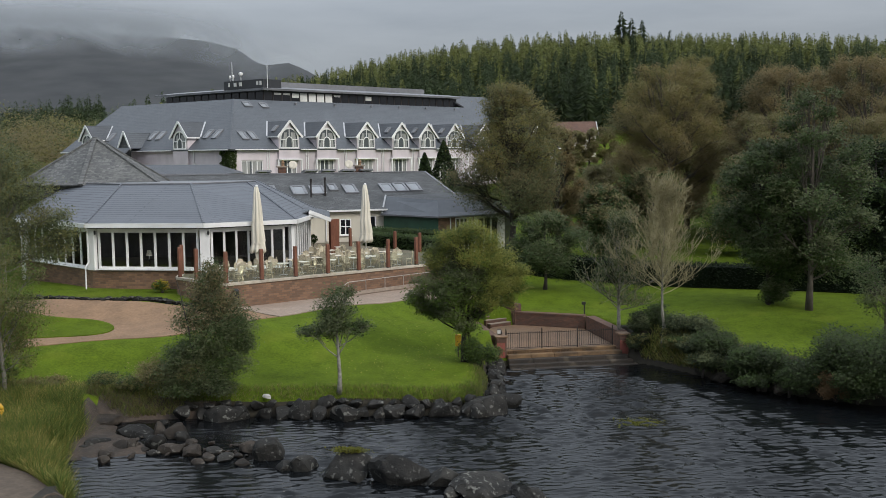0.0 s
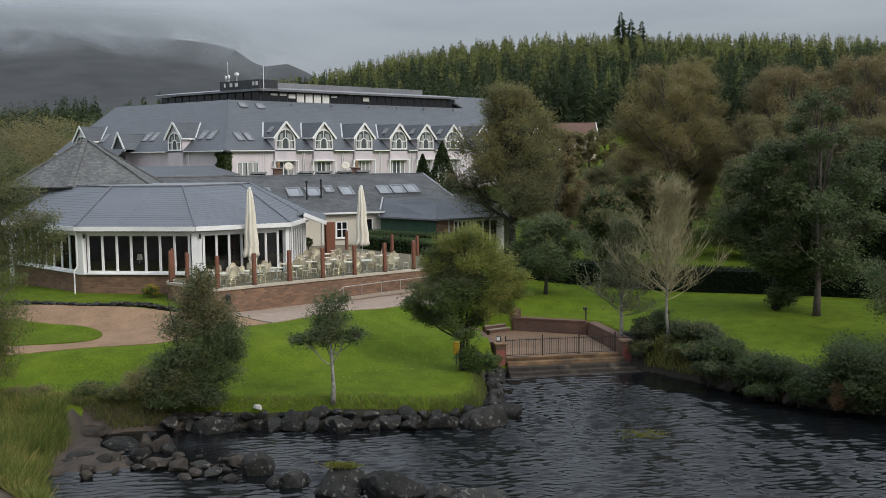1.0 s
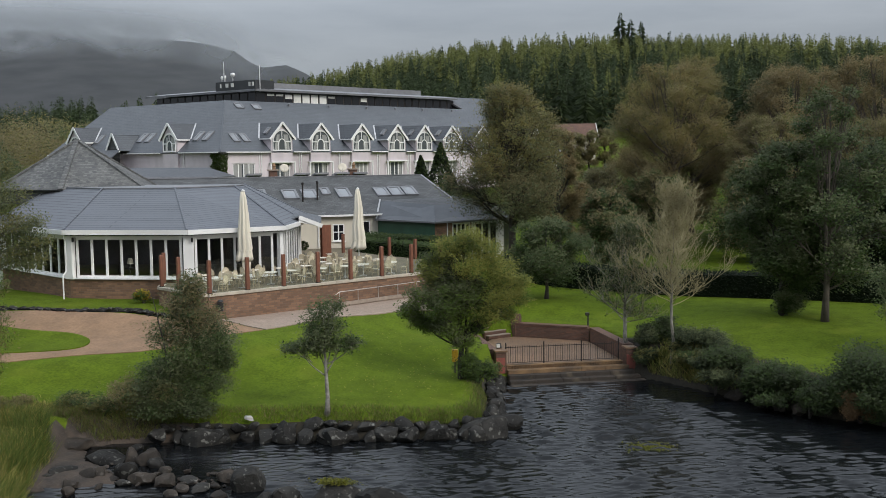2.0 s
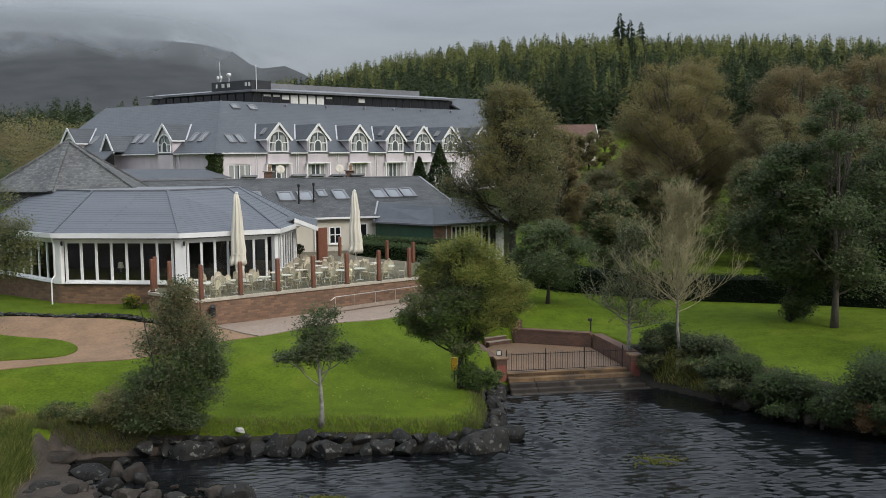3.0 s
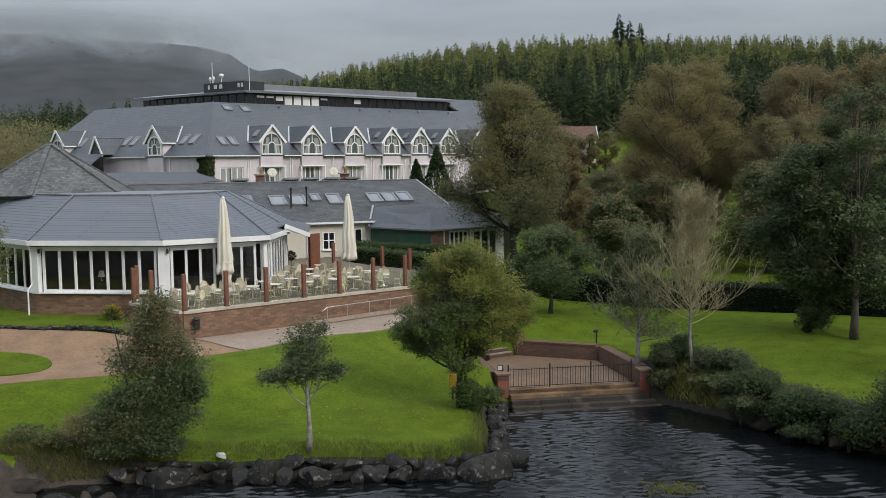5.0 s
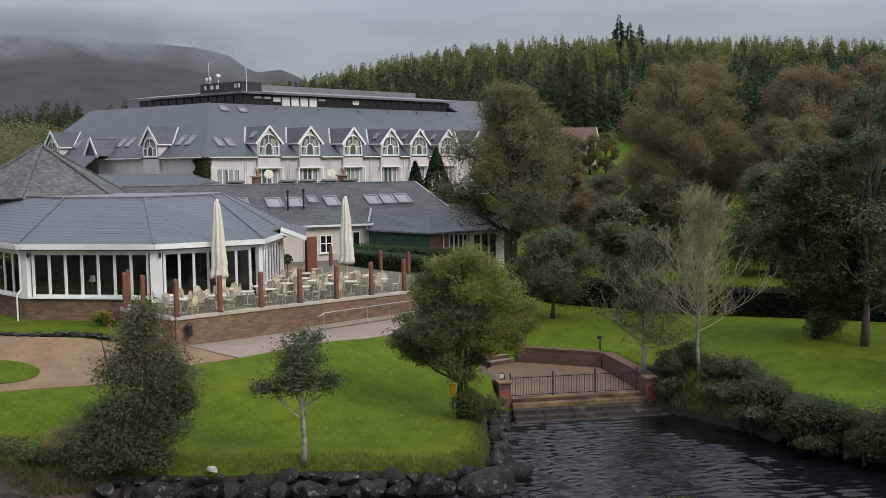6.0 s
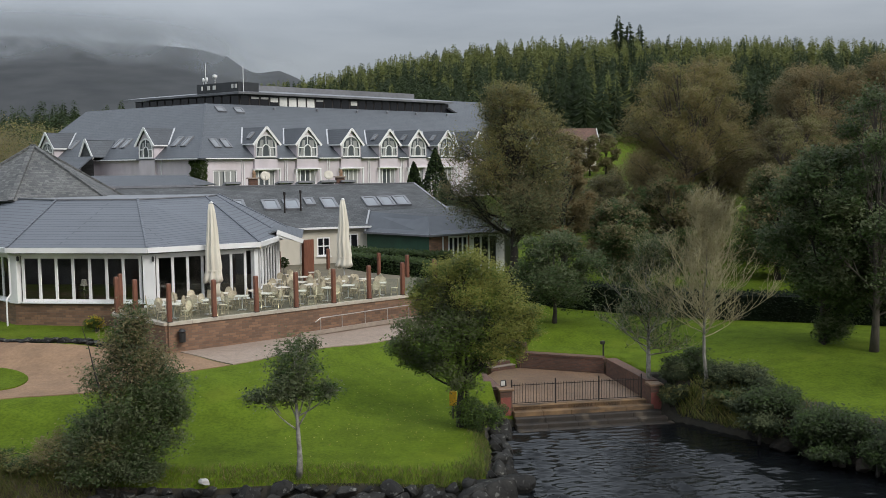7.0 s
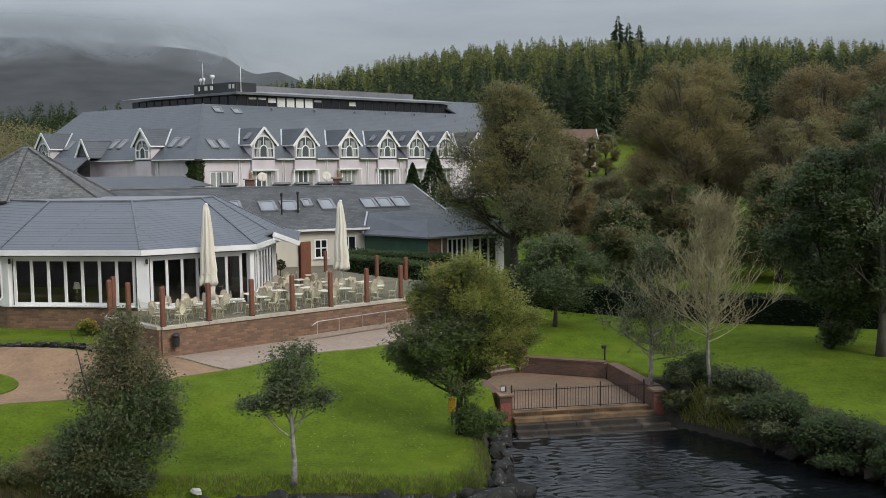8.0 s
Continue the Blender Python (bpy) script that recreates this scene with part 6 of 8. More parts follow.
for x, y, w, h, n, s, mats, label, seed in (
        (1.7, 48.2, 1.5, 1.7, 5000, 0.1, [LEAF_DARK, LEAF_MID], "green shrub at the foot of the leafy tree", 51),
        (-12.5, 43.35, 2.0, 1.9, 6000, 0.075, [LEAF_BROWN, LEAF_OLIVE], "brownish twiggy shrub on the bank", 52),
        (-15.2, 43.5, 1.8, 0.7, 2500, 0.085, [LEAF_OLIVE, LEAF_DARK], "low brown bramble on the bank", 53),
        (-21.0, 43.6, 3.2, 2.4, 6000, 0.11, [LEAF_OLIVE, LEAF_MID], "olive shrub on the bank", 54),
        (12.0, 54.40, 2.2, 1.5, 8500, 0.11, [EVERGREEN, LEAF_DARK], "dark shrub beside the brick pier", 55),
        (13.1, 52.3, 2.4, 1.2, 10500, 0.11, [EVERGREEN, LEAF_GREY], "dark shrub on the lake bank", 56),
        (13.90, 49.90, 2.6, 1.25, 10000, 0.11, [EVERGREEN, LEAF_DARK], "dark shrub on the lake bank", 57),
        (14.80, 47.60, 2.6, 1.75, 10000, 0.11, [EVERGREEN, LEAF_DARK], "dark shrub on the lake bank", 58),
        (15.90, 46.20, 2.9, 1.9, 9500, 0.11, [EVERGREEN, LEAF_DARK], "dark rounded shrub on the lake bank", 59),
        (17.70, 45.10, 3.3, 2.5, 12000, 0.11, [EVERGREEN, LEAF_DARK], "rounded evergreen shrub on the lake bank", 60),
        (19.50, 44.20, 3.7, 2.7, 13000, 0.11, [EVERGREEN, LEAF_DARK], "rounded evergreen shrub on the lake bank", 61),
        (21.90, 43.50, 3.6, 2.5, 12000, 0.11, [EVERGREEN, LEAF_DARK], "rounded evergreen shrub on the lake bank", 62),
        (24.20, 42.30, 3.7, 2.5, 9000, 0.11, [EVERGREEN, LEAF_DARK], "rounded evergreen shrub on the lake bank", 63),
        (18.50, 43.40, 2.6, 1.6, 7500, 0.11, [EVERGREEN, LEAF_DARK], "low evergreen shrub over the water", 64),
        (17.70, 43.90, 1.3, 1.2, 3600, 0.1, [LEAF_RUST, LEAF_RUST], "rust-brown dead bush over the water", 65),
        (20.70, 42.30, 2.8, 1.6, 7500, 0.11, [EVERGREEN, LEAF_DARK], "low evergreen shrub over the water", 66),
        (13.00, 49.00, 1.9, 1.2, 4500, 0.1, [EVERGREEN, LEAF_GREY], "low dark shrub over the water", 69),
        (14.90, 46.10, 1.5, 0.9, 4000, 0.1, [EVERGREEN, LEAF_DARK], "low dark shrub over the water", 70),
        (12.70, 51.60, 1.6, 0.9, 4500, 0.1, [LEAF_OLIVE, LEAF_DARK], "low twiggy shrub under the bare tree", 101),
        (15.90, 44.80, 1.8, 1.3, 4500, 0.1, [EVERGREEN, LEAF_DARK], "low dark shrub over the water", 102),
        (22.90, 42.20, 2.8, 1.7, 7000, 0.11, [EVERGREEN, LEAF_DARK], "low evergreen shrub over the water", 103),
        (24.90, 41.40, 3.0, 1.9, 7000, 0.11, [EVERGREEN, LEAF_DARK], "low evergreen shrub over the water", 104),
        (10.75, 54.35, 1.3, 1.1, 4500, 0.1, [EVERGREEN, LEAF_GREY], "dark shrub beside the brick pier", 107),
        (10.6, 53.7, 1.2, 0.9, 4000, 0.1, [EVERGREEN, LEAF_OLIVE], "low twiggy shrub under the bare tree", 108),
        (12.5, 52.3, 1.3, 0.8, 4000, 0.1, [EVERGREEN, LEAF_OLIVE], "low twiggy shrub under the bare tree", 109),
        (13.2, 50.9, 1.7, 1.0, 4500, 0.1, [EVERGREEN, LEAF_GREY], "low dark shrub over the water", 110),
        (-17.8, 43.6, 1.8, 0.6, 1800, 0.09, [LEAF_OLIVE, LEAF_BROWN], "low brown bramble on the bank", 105),
        (-13.9, 43.0, 1.4, 0.8, 2500, 0.085, [LEAF_OLIVE, LEAF_DARK], "low brown bramble on the bank", 106),
        (-17.3, 60.3, 1.0, 0.9, 1500, 0.1, [LEAF_MID, YELLOW_LEAF], "small shrub with yellow leaves by the terrace", 67),
        (2.4, 51.2, 1.0, 0.9, 1800, 0.09, [LEAF_DARK, LEAF_OLIVE], "low shrub beside the landing steps", 68)):
    shrub("shrub", x, y, w, h, n, s, mats, label, seed, z=max(0.25, float(ground_z(x, y))))


def hedge(pts, w, h, n, seed, label, leaf):
    """A clipped hedge along a line: a leafy block with an uneven face over a solid black-green core."""
    rng = np.random.default_rng(seed)
    x0, y0 = pts[0]
    t = thing("hedge", x0, y0, float(ground_z(x0, y0)), label, "hedge")
    total, leaves = 0, []
    lens = [math.dist(a, b) for a, b in zip(pts, pts[1:])]
    core = Shape()
    for (a, b), d in zip(zip(pts, pts[1:]), lens):
        m = int(n * d / sum(lens))
        s, u = rng.uniform(0, 1, m), rng.normal(size=m) * 0.04
        face = rng.integers(0, 3, m)
        v = np.where(face == 0, -0.5, np.where(face == 1, 0.5, rng.uniform(-0.5, 0.5, m))) + u
        zz = np.where(face == 2, 1.0 + u, rng.uniform(0.02, 1.0, m))
        ux, uy = (b[0] - a[0]) / d, (b[1] - a[1]) / d
        px, py = a[0] + ux * s * d - uy * v * w, a[1] + uy * s * d + ux * v * w
        leaves.append(np.stack([px - x0, py - y0, ground_z(px, py) - t.location.z + zz * h], -1))
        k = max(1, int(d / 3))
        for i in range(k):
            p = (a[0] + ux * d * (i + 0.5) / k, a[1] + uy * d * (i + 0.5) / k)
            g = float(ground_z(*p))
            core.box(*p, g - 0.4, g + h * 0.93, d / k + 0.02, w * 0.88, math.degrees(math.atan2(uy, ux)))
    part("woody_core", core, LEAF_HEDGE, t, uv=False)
    quads("foliage", leaf_quads(rng, np.concatenate(leaves), 0.17), [leaf], t)
    return t


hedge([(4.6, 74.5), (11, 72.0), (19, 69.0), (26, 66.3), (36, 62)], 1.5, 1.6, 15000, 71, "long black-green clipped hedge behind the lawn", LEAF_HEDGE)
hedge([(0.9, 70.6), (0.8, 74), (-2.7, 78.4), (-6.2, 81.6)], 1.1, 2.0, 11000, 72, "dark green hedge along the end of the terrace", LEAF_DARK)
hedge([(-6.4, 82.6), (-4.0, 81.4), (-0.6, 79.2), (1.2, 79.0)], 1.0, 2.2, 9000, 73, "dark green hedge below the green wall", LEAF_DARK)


def cypress(x, y, top, r, seed):
    rng = np.random.default_rng(seed)
    z = float(ground_z(x, y))
    t = thing("cypress", x, y, z, "dark green pointed cypress beside the hotel", "tree", "cypresses by the hotel")
    h = top - z
    part("trunk", Shape().tube([(x, y, z - 0.1), (x, y, z + h * 0.9)], [0.14, 0.03], 6), DARK_BARK, t, uv=False)
    q = rng.uniform(0, 1, 5200)
    a = rng.uniform(0, 2 * math.pi, 5200)
    rad = r * np.minimum(1, 2.2 * (1 - q)) ** 0.8 * np.minimum(1, 0.6 + 2 * q) * (0.8 + 0.2 * rng.uniform(0, 1, 5200)) * (1 + 0.1 * np.sin(7 * a + 9 * q))
    quads("crown", leaf_quads(rng, np.stack([rad * np.cos(a), rad * np.sin(a), q * h], -1), 0.3, -0.6), [LEAF_DARK, LEAF_HEDGE], t, rng.integers(0, 2, 5200))


for x, y, top, r, seed in ((0.2, 104, 13.0, 1.35, 81), (-1.8, 103, 11.7, 1.05, 82), (1.1, 99.5, 10.2, 1.2, 83)):
    cypress(x, y, top, r, seed)


# ---- far woods, moor and cloud ----
def conifers(name, places, seed, mats, label, per=200, wide=0.2):
    """Many firs in one: each a stem with whorls of drooping boughs that shorten towards the tip."""
    rng = np.random.default_rng(seed)
    out, index = [], []
    for x, y, z, h, larch in places:
        k = np.arange(per)
        q = 0.12 + 0.88 * (k + rng.uniform(0, 1, per)) / per
        a = k * 2.399 + rng.uniform(0, 0.9, per)
        reach = h * wide * (1.03 - q) ** 0.7 * rng.uniform(0.7, 1.25, per) + 0.12
        d = np.stack([np.cos(a), np.sin(a)], -1)
        root = np.stack([np.full(per, x), np.full(per, y), z + q * h + 0.25 * reach], -1)
        tip = np.concatenate([root[:, :2] + d * reach[:, None], (z + q * h - reach * rng.uniform(-0.05, 0.45, per))[:, None]], 1)
        side = np.stack([-d[:, 1], d[:, 0], np.zeros(per)], -1) * (reach * 0.1)[:, None]
        lift = np.stack([np.zeros(per), np.zeros(per), rng.uniform(-0.25, 0.25, per) * reach], -1)
        near = root * 0.8 + tip * 0.2
        out.append(np.stack([near + side + lift, near - side - lift, tip], 1))
        # pale olive boughs grow more frequent from foot to tip
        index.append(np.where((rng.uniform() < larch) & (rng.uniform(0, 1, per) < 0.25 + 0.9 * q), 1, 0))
    ob = quads(name, np.concatenate(out), mats, None, np.concatenate(index))
    return tagged(ob, label, "forest", kind="stuff")


rng = np.random.default_rng(77)
spots = []
for gy in np.arange(176, 345, 4.9):
    for gx in np.arange(-95, 240, 3.9):
        x, y = gx + rng.normal() * 1.4, gy + rng.normal() * 1.6
        if x < -62 + (y - 176) * 0.05 or (y < 205 and 8 < x < 60) or (y > 262 and y < 310 and rng.uniform() < 0.3):
            continue
        spots.append((x, y, float(ground_z(x, y)) - 0.3, rng.uniform(11.2, 14.0) + 1.6 * float(ease(-60, -10, x)) + 3.8 * float(ease(60, 125, x)), 0.9 if y > 252 else 0.12))
tall_spots = [(54.5, 303.0, float(ground_z(54.5, 303)) - 0.3, 20.5, 0.1), (57.0, 300.0, float(ground_z(57, 300)) - 0.3, 18.5, 0.1), (61.0, 304.0, float(ground_z(61, 304)) - 0.3, 18.0, 0.2)]
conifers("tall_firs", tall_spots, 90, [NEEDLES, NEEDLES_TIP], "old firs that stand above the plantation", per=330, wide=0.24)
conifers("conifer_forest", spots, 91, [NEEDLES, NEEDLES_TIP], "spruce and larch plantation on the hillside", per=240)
left_spots = [(x, y, float(ground_z(x, y)) - 0.3, rng.uniform(11.0, 15.5), 0.3) for x, y in zip(rng.uniform(-260, -80, 1500), rng.uniform(225, 330, 1500)) if x / y < -0.34]
left_spots.append((-79.5, 285.0, float(ground_z(-79.5, 285)) - 0.3, 15.5, 0.2))
conifers("far_conifers", left_spots, 92, [NEEDLES, NEEDLES], "dark spruce wood below the moor", per=110)


def far_broadleaves(name, n, box, hs, seed, mats, label):
    rng = np.random.default_rng(seed)
    pts, idx = [], []
    for k in range(n):
        x, y, h = rng.uniform(box[0], box[1]), rng.uniform(box[2], box[3]), rng.uniform(*hs)
        if 0.085 < x / y < 0.2:
            continue
        z = float(ground_z(x, y))
        m = 1300
        d = rng.normal(size=(m, 3))
        d /= np.linalg.norm(d, axis=1)[:, None]
        lump = 1 + 0.25 * np.sin(3 * d[:, 0] + k) * np.cos(4 * d[:, 1]) + 0.12 * rng.normal(size=m)
        pts.append(np.array([x, y, z + h * 0.55]) + d * (lump * rng.uniform(0.55, 1, m) ** 0.4)[:, None] * np.array([h * 0.42, h * 0.42, h * 0.46]))
        idx.append(np.full(m, rng.integers(0, len(mats))))
    ob = quads(name, leaf_quads(rng, np.concatenate(pts), 0.33), mats, None, np.concatenate(idx))
    return tagged(ob, label, "woodland", kind="stuff")


far_broadleaves("far_woodland", 150, (-125, -52, 120, 230), (6.5, 11), 93, [LEAF_GOLD, LEAF_GREY, LEAF_BROWN, LEAF_DARK], "mixed autumn woodland beyond the hotel")
far_broadleaves("meadow_scrub", 46, (8, 90, 118, 172), (4.5, 8.5), 94, [LEAF_BROWN, LEAF_OLIVE, LEAF_DARK], "brown scrub between the lawns and the plantation")

RIDGE_LINE = [(-0.75, 0.1), (-0.5, 0.126), (-0.443, 0.127), (-0.386, 0.1255), (-0.329, 0.121), (-0.272, 0.1165), (-0.226, 0.111), (-0.203, 0.1055), (-0.192, 0.098), (-0.179, 0.0895), (-0.165, 0.092), (-0.152, 0.0925), (-0.135, 0.0855), (-0.123, 0.079), (-0.1, 0.066), (-0.08, 0.045), (0.1, 0.03), (0.7, 0.03)]


def moor_z(x, y):
    """A long mountain: its skyline as heights over distance for each bearing."""
    b = x / y
    top = np.interp(b, [p for p, _ in RIDGE_LINE], [q for _, q in RIDGE_LINE]) * 2600 + 11
    up = ease(900, 2600, y)
    rough = sum(np.sin(x / s + y / (s * 1.7) + s) * np.cos(y / s * 0.8 - x / (s * 2.3)) * s * 0.035 for s in (410, 173, 71, 29))
    return 12 + (top - 12) * up ** 1.25 + rough * up * (1 - 0.6 * ease(2300, 2600, y))


sheet("mountain", axis([(-2600, 0), (700, 22)]), axis([(900, 0), (2700, 30)]), lambda x, y: np.where(y > 2660, -60, moor_z(x, y)), HEATH, "dim heather mountain under low cloud", "mountain")
foot_rng = np.random.default_rng(96)
foot = []
for x, y in zip(foot_rng.uniform(-1000, -250, 9000), foot_rng.uniform(1150, 1900, 9000)):
    if -0.56 < x / y < -0.2 and noise.noise((x / 130, y / 210, 3.0)) > 0.12 + 0.5 * float(ease(1450, 1900, y)):
        foot.append((x, y, float(moor_z(x, y)) - 0.5, foot_rng.uniform(11, 17), 0.15))
conifers("mountain_woods", foot, 97, [NEEDLES, NEEDLES], "dark woods on the foot of the mountain", per=36, wide=0.3)
veil = Shape()
n = 60
for j in range(2):
    for i in range(n + 1):
        b = -0.85 + 0.85 * i / n
        crest = 11.4 + 880 * float(np.interp(b, [p for p, _ in RIDGE_LINE], [q for _, q in RIDGE_LINE]))
        veil.v.append((b * 880, 880, crest - 26 + 66 * j))
veil.f = [(i, i + 1, n + 2 + i, n + 1 + i) for i in range(n)]
cloud = part("cloud_bank", veil, CLOUD, None, uv=False)
lay = cloud.data.uv_layers.new(name="veil")
for p in cloud.data.polygons:
    for li in p.loop_indices:
        k = cloud.data.loops[li].vertex_index
        lay.data[li].uv = ((k % (n + 1)) / n, k // (n + 1))
tagged(cloud, "torn low cloud over the mountain top", "cloud", kind="structure")



# a distant cottage across the meadow
for mx, my, mh, ms in ((19.4, 171, 6.6, 111), (22.4, 170, 6.2, 112), (25.4, 171, 6.4, 114), (28.2, 172, 6.8, 115), (16.6, 169, 6.8, 113)):
    tree("meadow_tree", mx, my, ball_lobes(ms, 12, mh, 0.8, 2.6, 0.8, 0.4), (0.15, 0.8), 6000, 0.3, [LEAF_BROWN, LEAF_OLIVE], DARK_BARK, "brown scrubby tree at the meadow edge", seed=ms, group="trees at the meadow edge", corners=3)
for mx, my, mh, ms in ((13.2, 108, 5.4, 121), (16.2, 112, 5.2, 122), (18.8, 115, 5.4, 123), (21.6, 113, 5.0, 124), (24.0, 117, 5.4, 125)):
    tree("meadow_bush", mx, my, ball_lobes(ms, 14, mh, 0.5, 2.4, 0.8, 0.36), (0.1, 0.5), 8000, 0.2, [LEAF_BROWN, LEAF_GREY], DARK_BARK, "brown-green bush below the meadow", seed=ms, group="bushes below the meadow", corners=3)
cot = thing("cottage", 24.0, 180.0, 10.2, "low white cottage with a brown slate roof across the meadow", "building")
part("wall", Shape().add([(19.5, 178, 9.5), (27.6, 178, 9.5), (27.6, 178, 15.3), (19.5, 178, 15.3), (19.5, 183, 9.5), (27.6, 183, 9.5), (27.6, 183, 15.3), (19.5, 183, 15.3), (19.5, 180.5, 17.2), (27.6, 180.5, 17.2)],
                         [(0, 1, 2, 3), (5, 4, 7, 6), (1, 5, 6, 9, 2), (4, 0, 3, 8, 7), (0, 4, 5, 1)]), CREAM, cot)
for y0 in (177.6, 183.4):
    ring = [(19.2, y0, 15.1), (27.9, y0, 15.1), (27.9, 180.5, 17.4), (19.2, 180.5, 17.4)]
    part("roof_slope", Shape().plate(ring if y0 < 180 else ring[::-1], 0.12), DARK_BRICK, cot)
    part("bargeboard", Shape().bar((28.0, y0, 15.05), (28.0, 180.5, 17.35), 0.1, 0.3), WHITE, cot)
# ---- terrace with its posts, parasols and furniture ----
T0, TM, T1, T2, T3 = (-16.35, 61.6), (-16.1, 59.75), (-12.58, 56.35), (0.1, 66.73), (0.0, 73.0)
terrace = tagged(thing("terrace", -9, 66, 2.6, "raised brick-walled dining terrace with a pale coping", "terrace"), kind="structure")
part("floor_slab", Shape().prism([T0, TM, T1, T2, T3, (-4.4, 77.4), (-6.8, 80.7), (-5.2, 85.2), (-13.5, 82.2), (-10.2, 76), (-10.1, 69.8), (-9.95, 64.7), (-14.95, 61.8)], 2.5, 4.2), FLAGS, terrace)
for k, (a, b) in enumerate(((T0, TM), (TM, T1), (T1, T2), (T2, T3))):
    wall(terrace, "brick_wall", along(a, b, 0, 0.12), along(a, b, unit(a, b)[2], 0.12), 2.3, 4.08, BRICK, 0.3)
    ux, uy, d, yaw = unit(a, b)
    n = max(1, round(d / 1.17))
    for i in range(n):
        x, y = along(a, b, (i + 0.5) * d / n, 0.02)
        part("coping", Shape().box(x, y, 4.085, 4.2 + 0.03, d / n - 0.012, 0.36, yaw), PALE_COPING, terrace)

posts = [along(TM, T1, s, -0.02) for s in (0.12, 1.95)] + [along(T1, T2, 0.12 + k * 2.31, -0.02) for k in range(8)] + [(-1.75, 74.2), (-3.7, 76.0), (-7.5, 79.8), (-10.0, 73.6), (-8.3, 73.2), along(T0, TM, 0.45, -0.02)]
first = None
for k, (x, y) in enumerate(posts):
    yaw = 39.5
    if first is None:
        first = thing("terrace_post", x, y, 4.2, "red-brown timber post with a cap, holding glass screens", "post", "posts round the terrace")
        part("shaft", Shape().box(x, y, 4.2, 6.0, 0.2, 0.2, yaw), RUST_WOOD, first, bevel=0.015)
        part("cap", Shape().box(x, y, 6.0, 6.07, 0.215, 0.215, yaw, 0.25), RUST_WOOD, first, bevel=0.012)
        part("shoe", Shape().box(x, y, 4.2, 4.27, 0.23, 0.23, yaw), IRON, first)
    else:
        copy_thing(first, pose(x, y, 3.8 if y > 73.9 else 4.2))
SCREEN = glass_material("screen_glass", (0.9, 0.95, 0.93), 0.02, 1.0)
SCREEN.node_tree.nodes["Principled BSDF"].inputs["IOR"].default_value = 1.1
for a, b in list(zip(posts[2:9], posts[3:10])) + [(posts[0], posts[1]), (posts[1], posts[2])]:
    ux, uy, d, yaw = unit(a, b)
    g = thing("glass_screen", (a[0] + b[0]) / 2, (a[1] + b[1]) / 2, 4.24, "clear glass wind screen between timber posts", "glass screen", "glass screens round the terrace")
    p = part("pane", Shape().box((a[0] + b[0]) / 2, (a[1] + b[1]) / 2, 4.24, 5.2, d - 0.2, 0.012, yaw), SCREEN, g, uv=False)
    p.visible_shadow = False


def parasol(x, y, top, seed):
    """A big closed parasol: pole, furled canopy in soft folds with a loose skirt, cap and base."""
    t = thing("parasol", x, y, 4.2, "large closed cream canvas parasol with a white pole", "parasol", "parasols on the terrace")
    h = top - 4.2
    part("pole", Shape().tube([(x, y, 4.2), (x, y, top - 0.1)], 0.045, 10), WHITE, t, "white pole", smooth=True)
    prof = [(0.1, top - 0.12), (0.17, top - 0.5), (0.25, top - 0.28 * h), (0.32, top - 0.48 * h), (0.38, top - 0.64 * h), (0.36, top - 0.67 * h), (0.42, top - 0.73 * h), (0.46, top - 0.775 * h), (0.3, top - 0.77 * h)]
    s = Shape().lathe(x, y, prof, 40, 8, 0.2)
    rng = np.random.default_rng(seed)
    s.v = [(p[0] + 0.03 * math.sin(3 * p[2] + seed) + rng.normal() * 0.006, p[1] + 0.02 * math.cos(4 * p[2]), p[2] + (0.09 * math.sin(9 * math.atan2(p[1] - y, p[0] - x) + seed) if p[2] < top - 0.74 * h else 0)) for p in s.v]
    part("canopy", s, CANVAS, t, "furled cream canvas", smooth=True)
    part("strap", Shape().lathe(x, y, [(0.375, top - 0.662 * h), (0.38, top - 0.675 * h)], 24), CANVAS, t)
    if seed == 1:
        part("loose_fold", Shape().lathe(x + 0.08, y - 0.05, [(0.24, top - 0.76 * h), (0.2, top - 0.84 * h), (0.24, top - 0.92 * h), (0.1, top - 0.925 * h)], 24, 5, 0.3), CANVAS, t, smooth=True)
    part("finial", Shape().lathe(x, y, [(0.05, top - 0.13), (0.1, top - 0.1), (0.09, top - 0.04), (0.03, top)], 12), WHITE, t)
    part("base_plate", Shape().box(x, y, 4.2, 4.27, 0.9, 0.9, 40), STEEL, t, bevel=0.01)


parasol(-11.75, 62.6, 9.7, 1)
parasol(-5.45, 69.8, 9.55, 2)


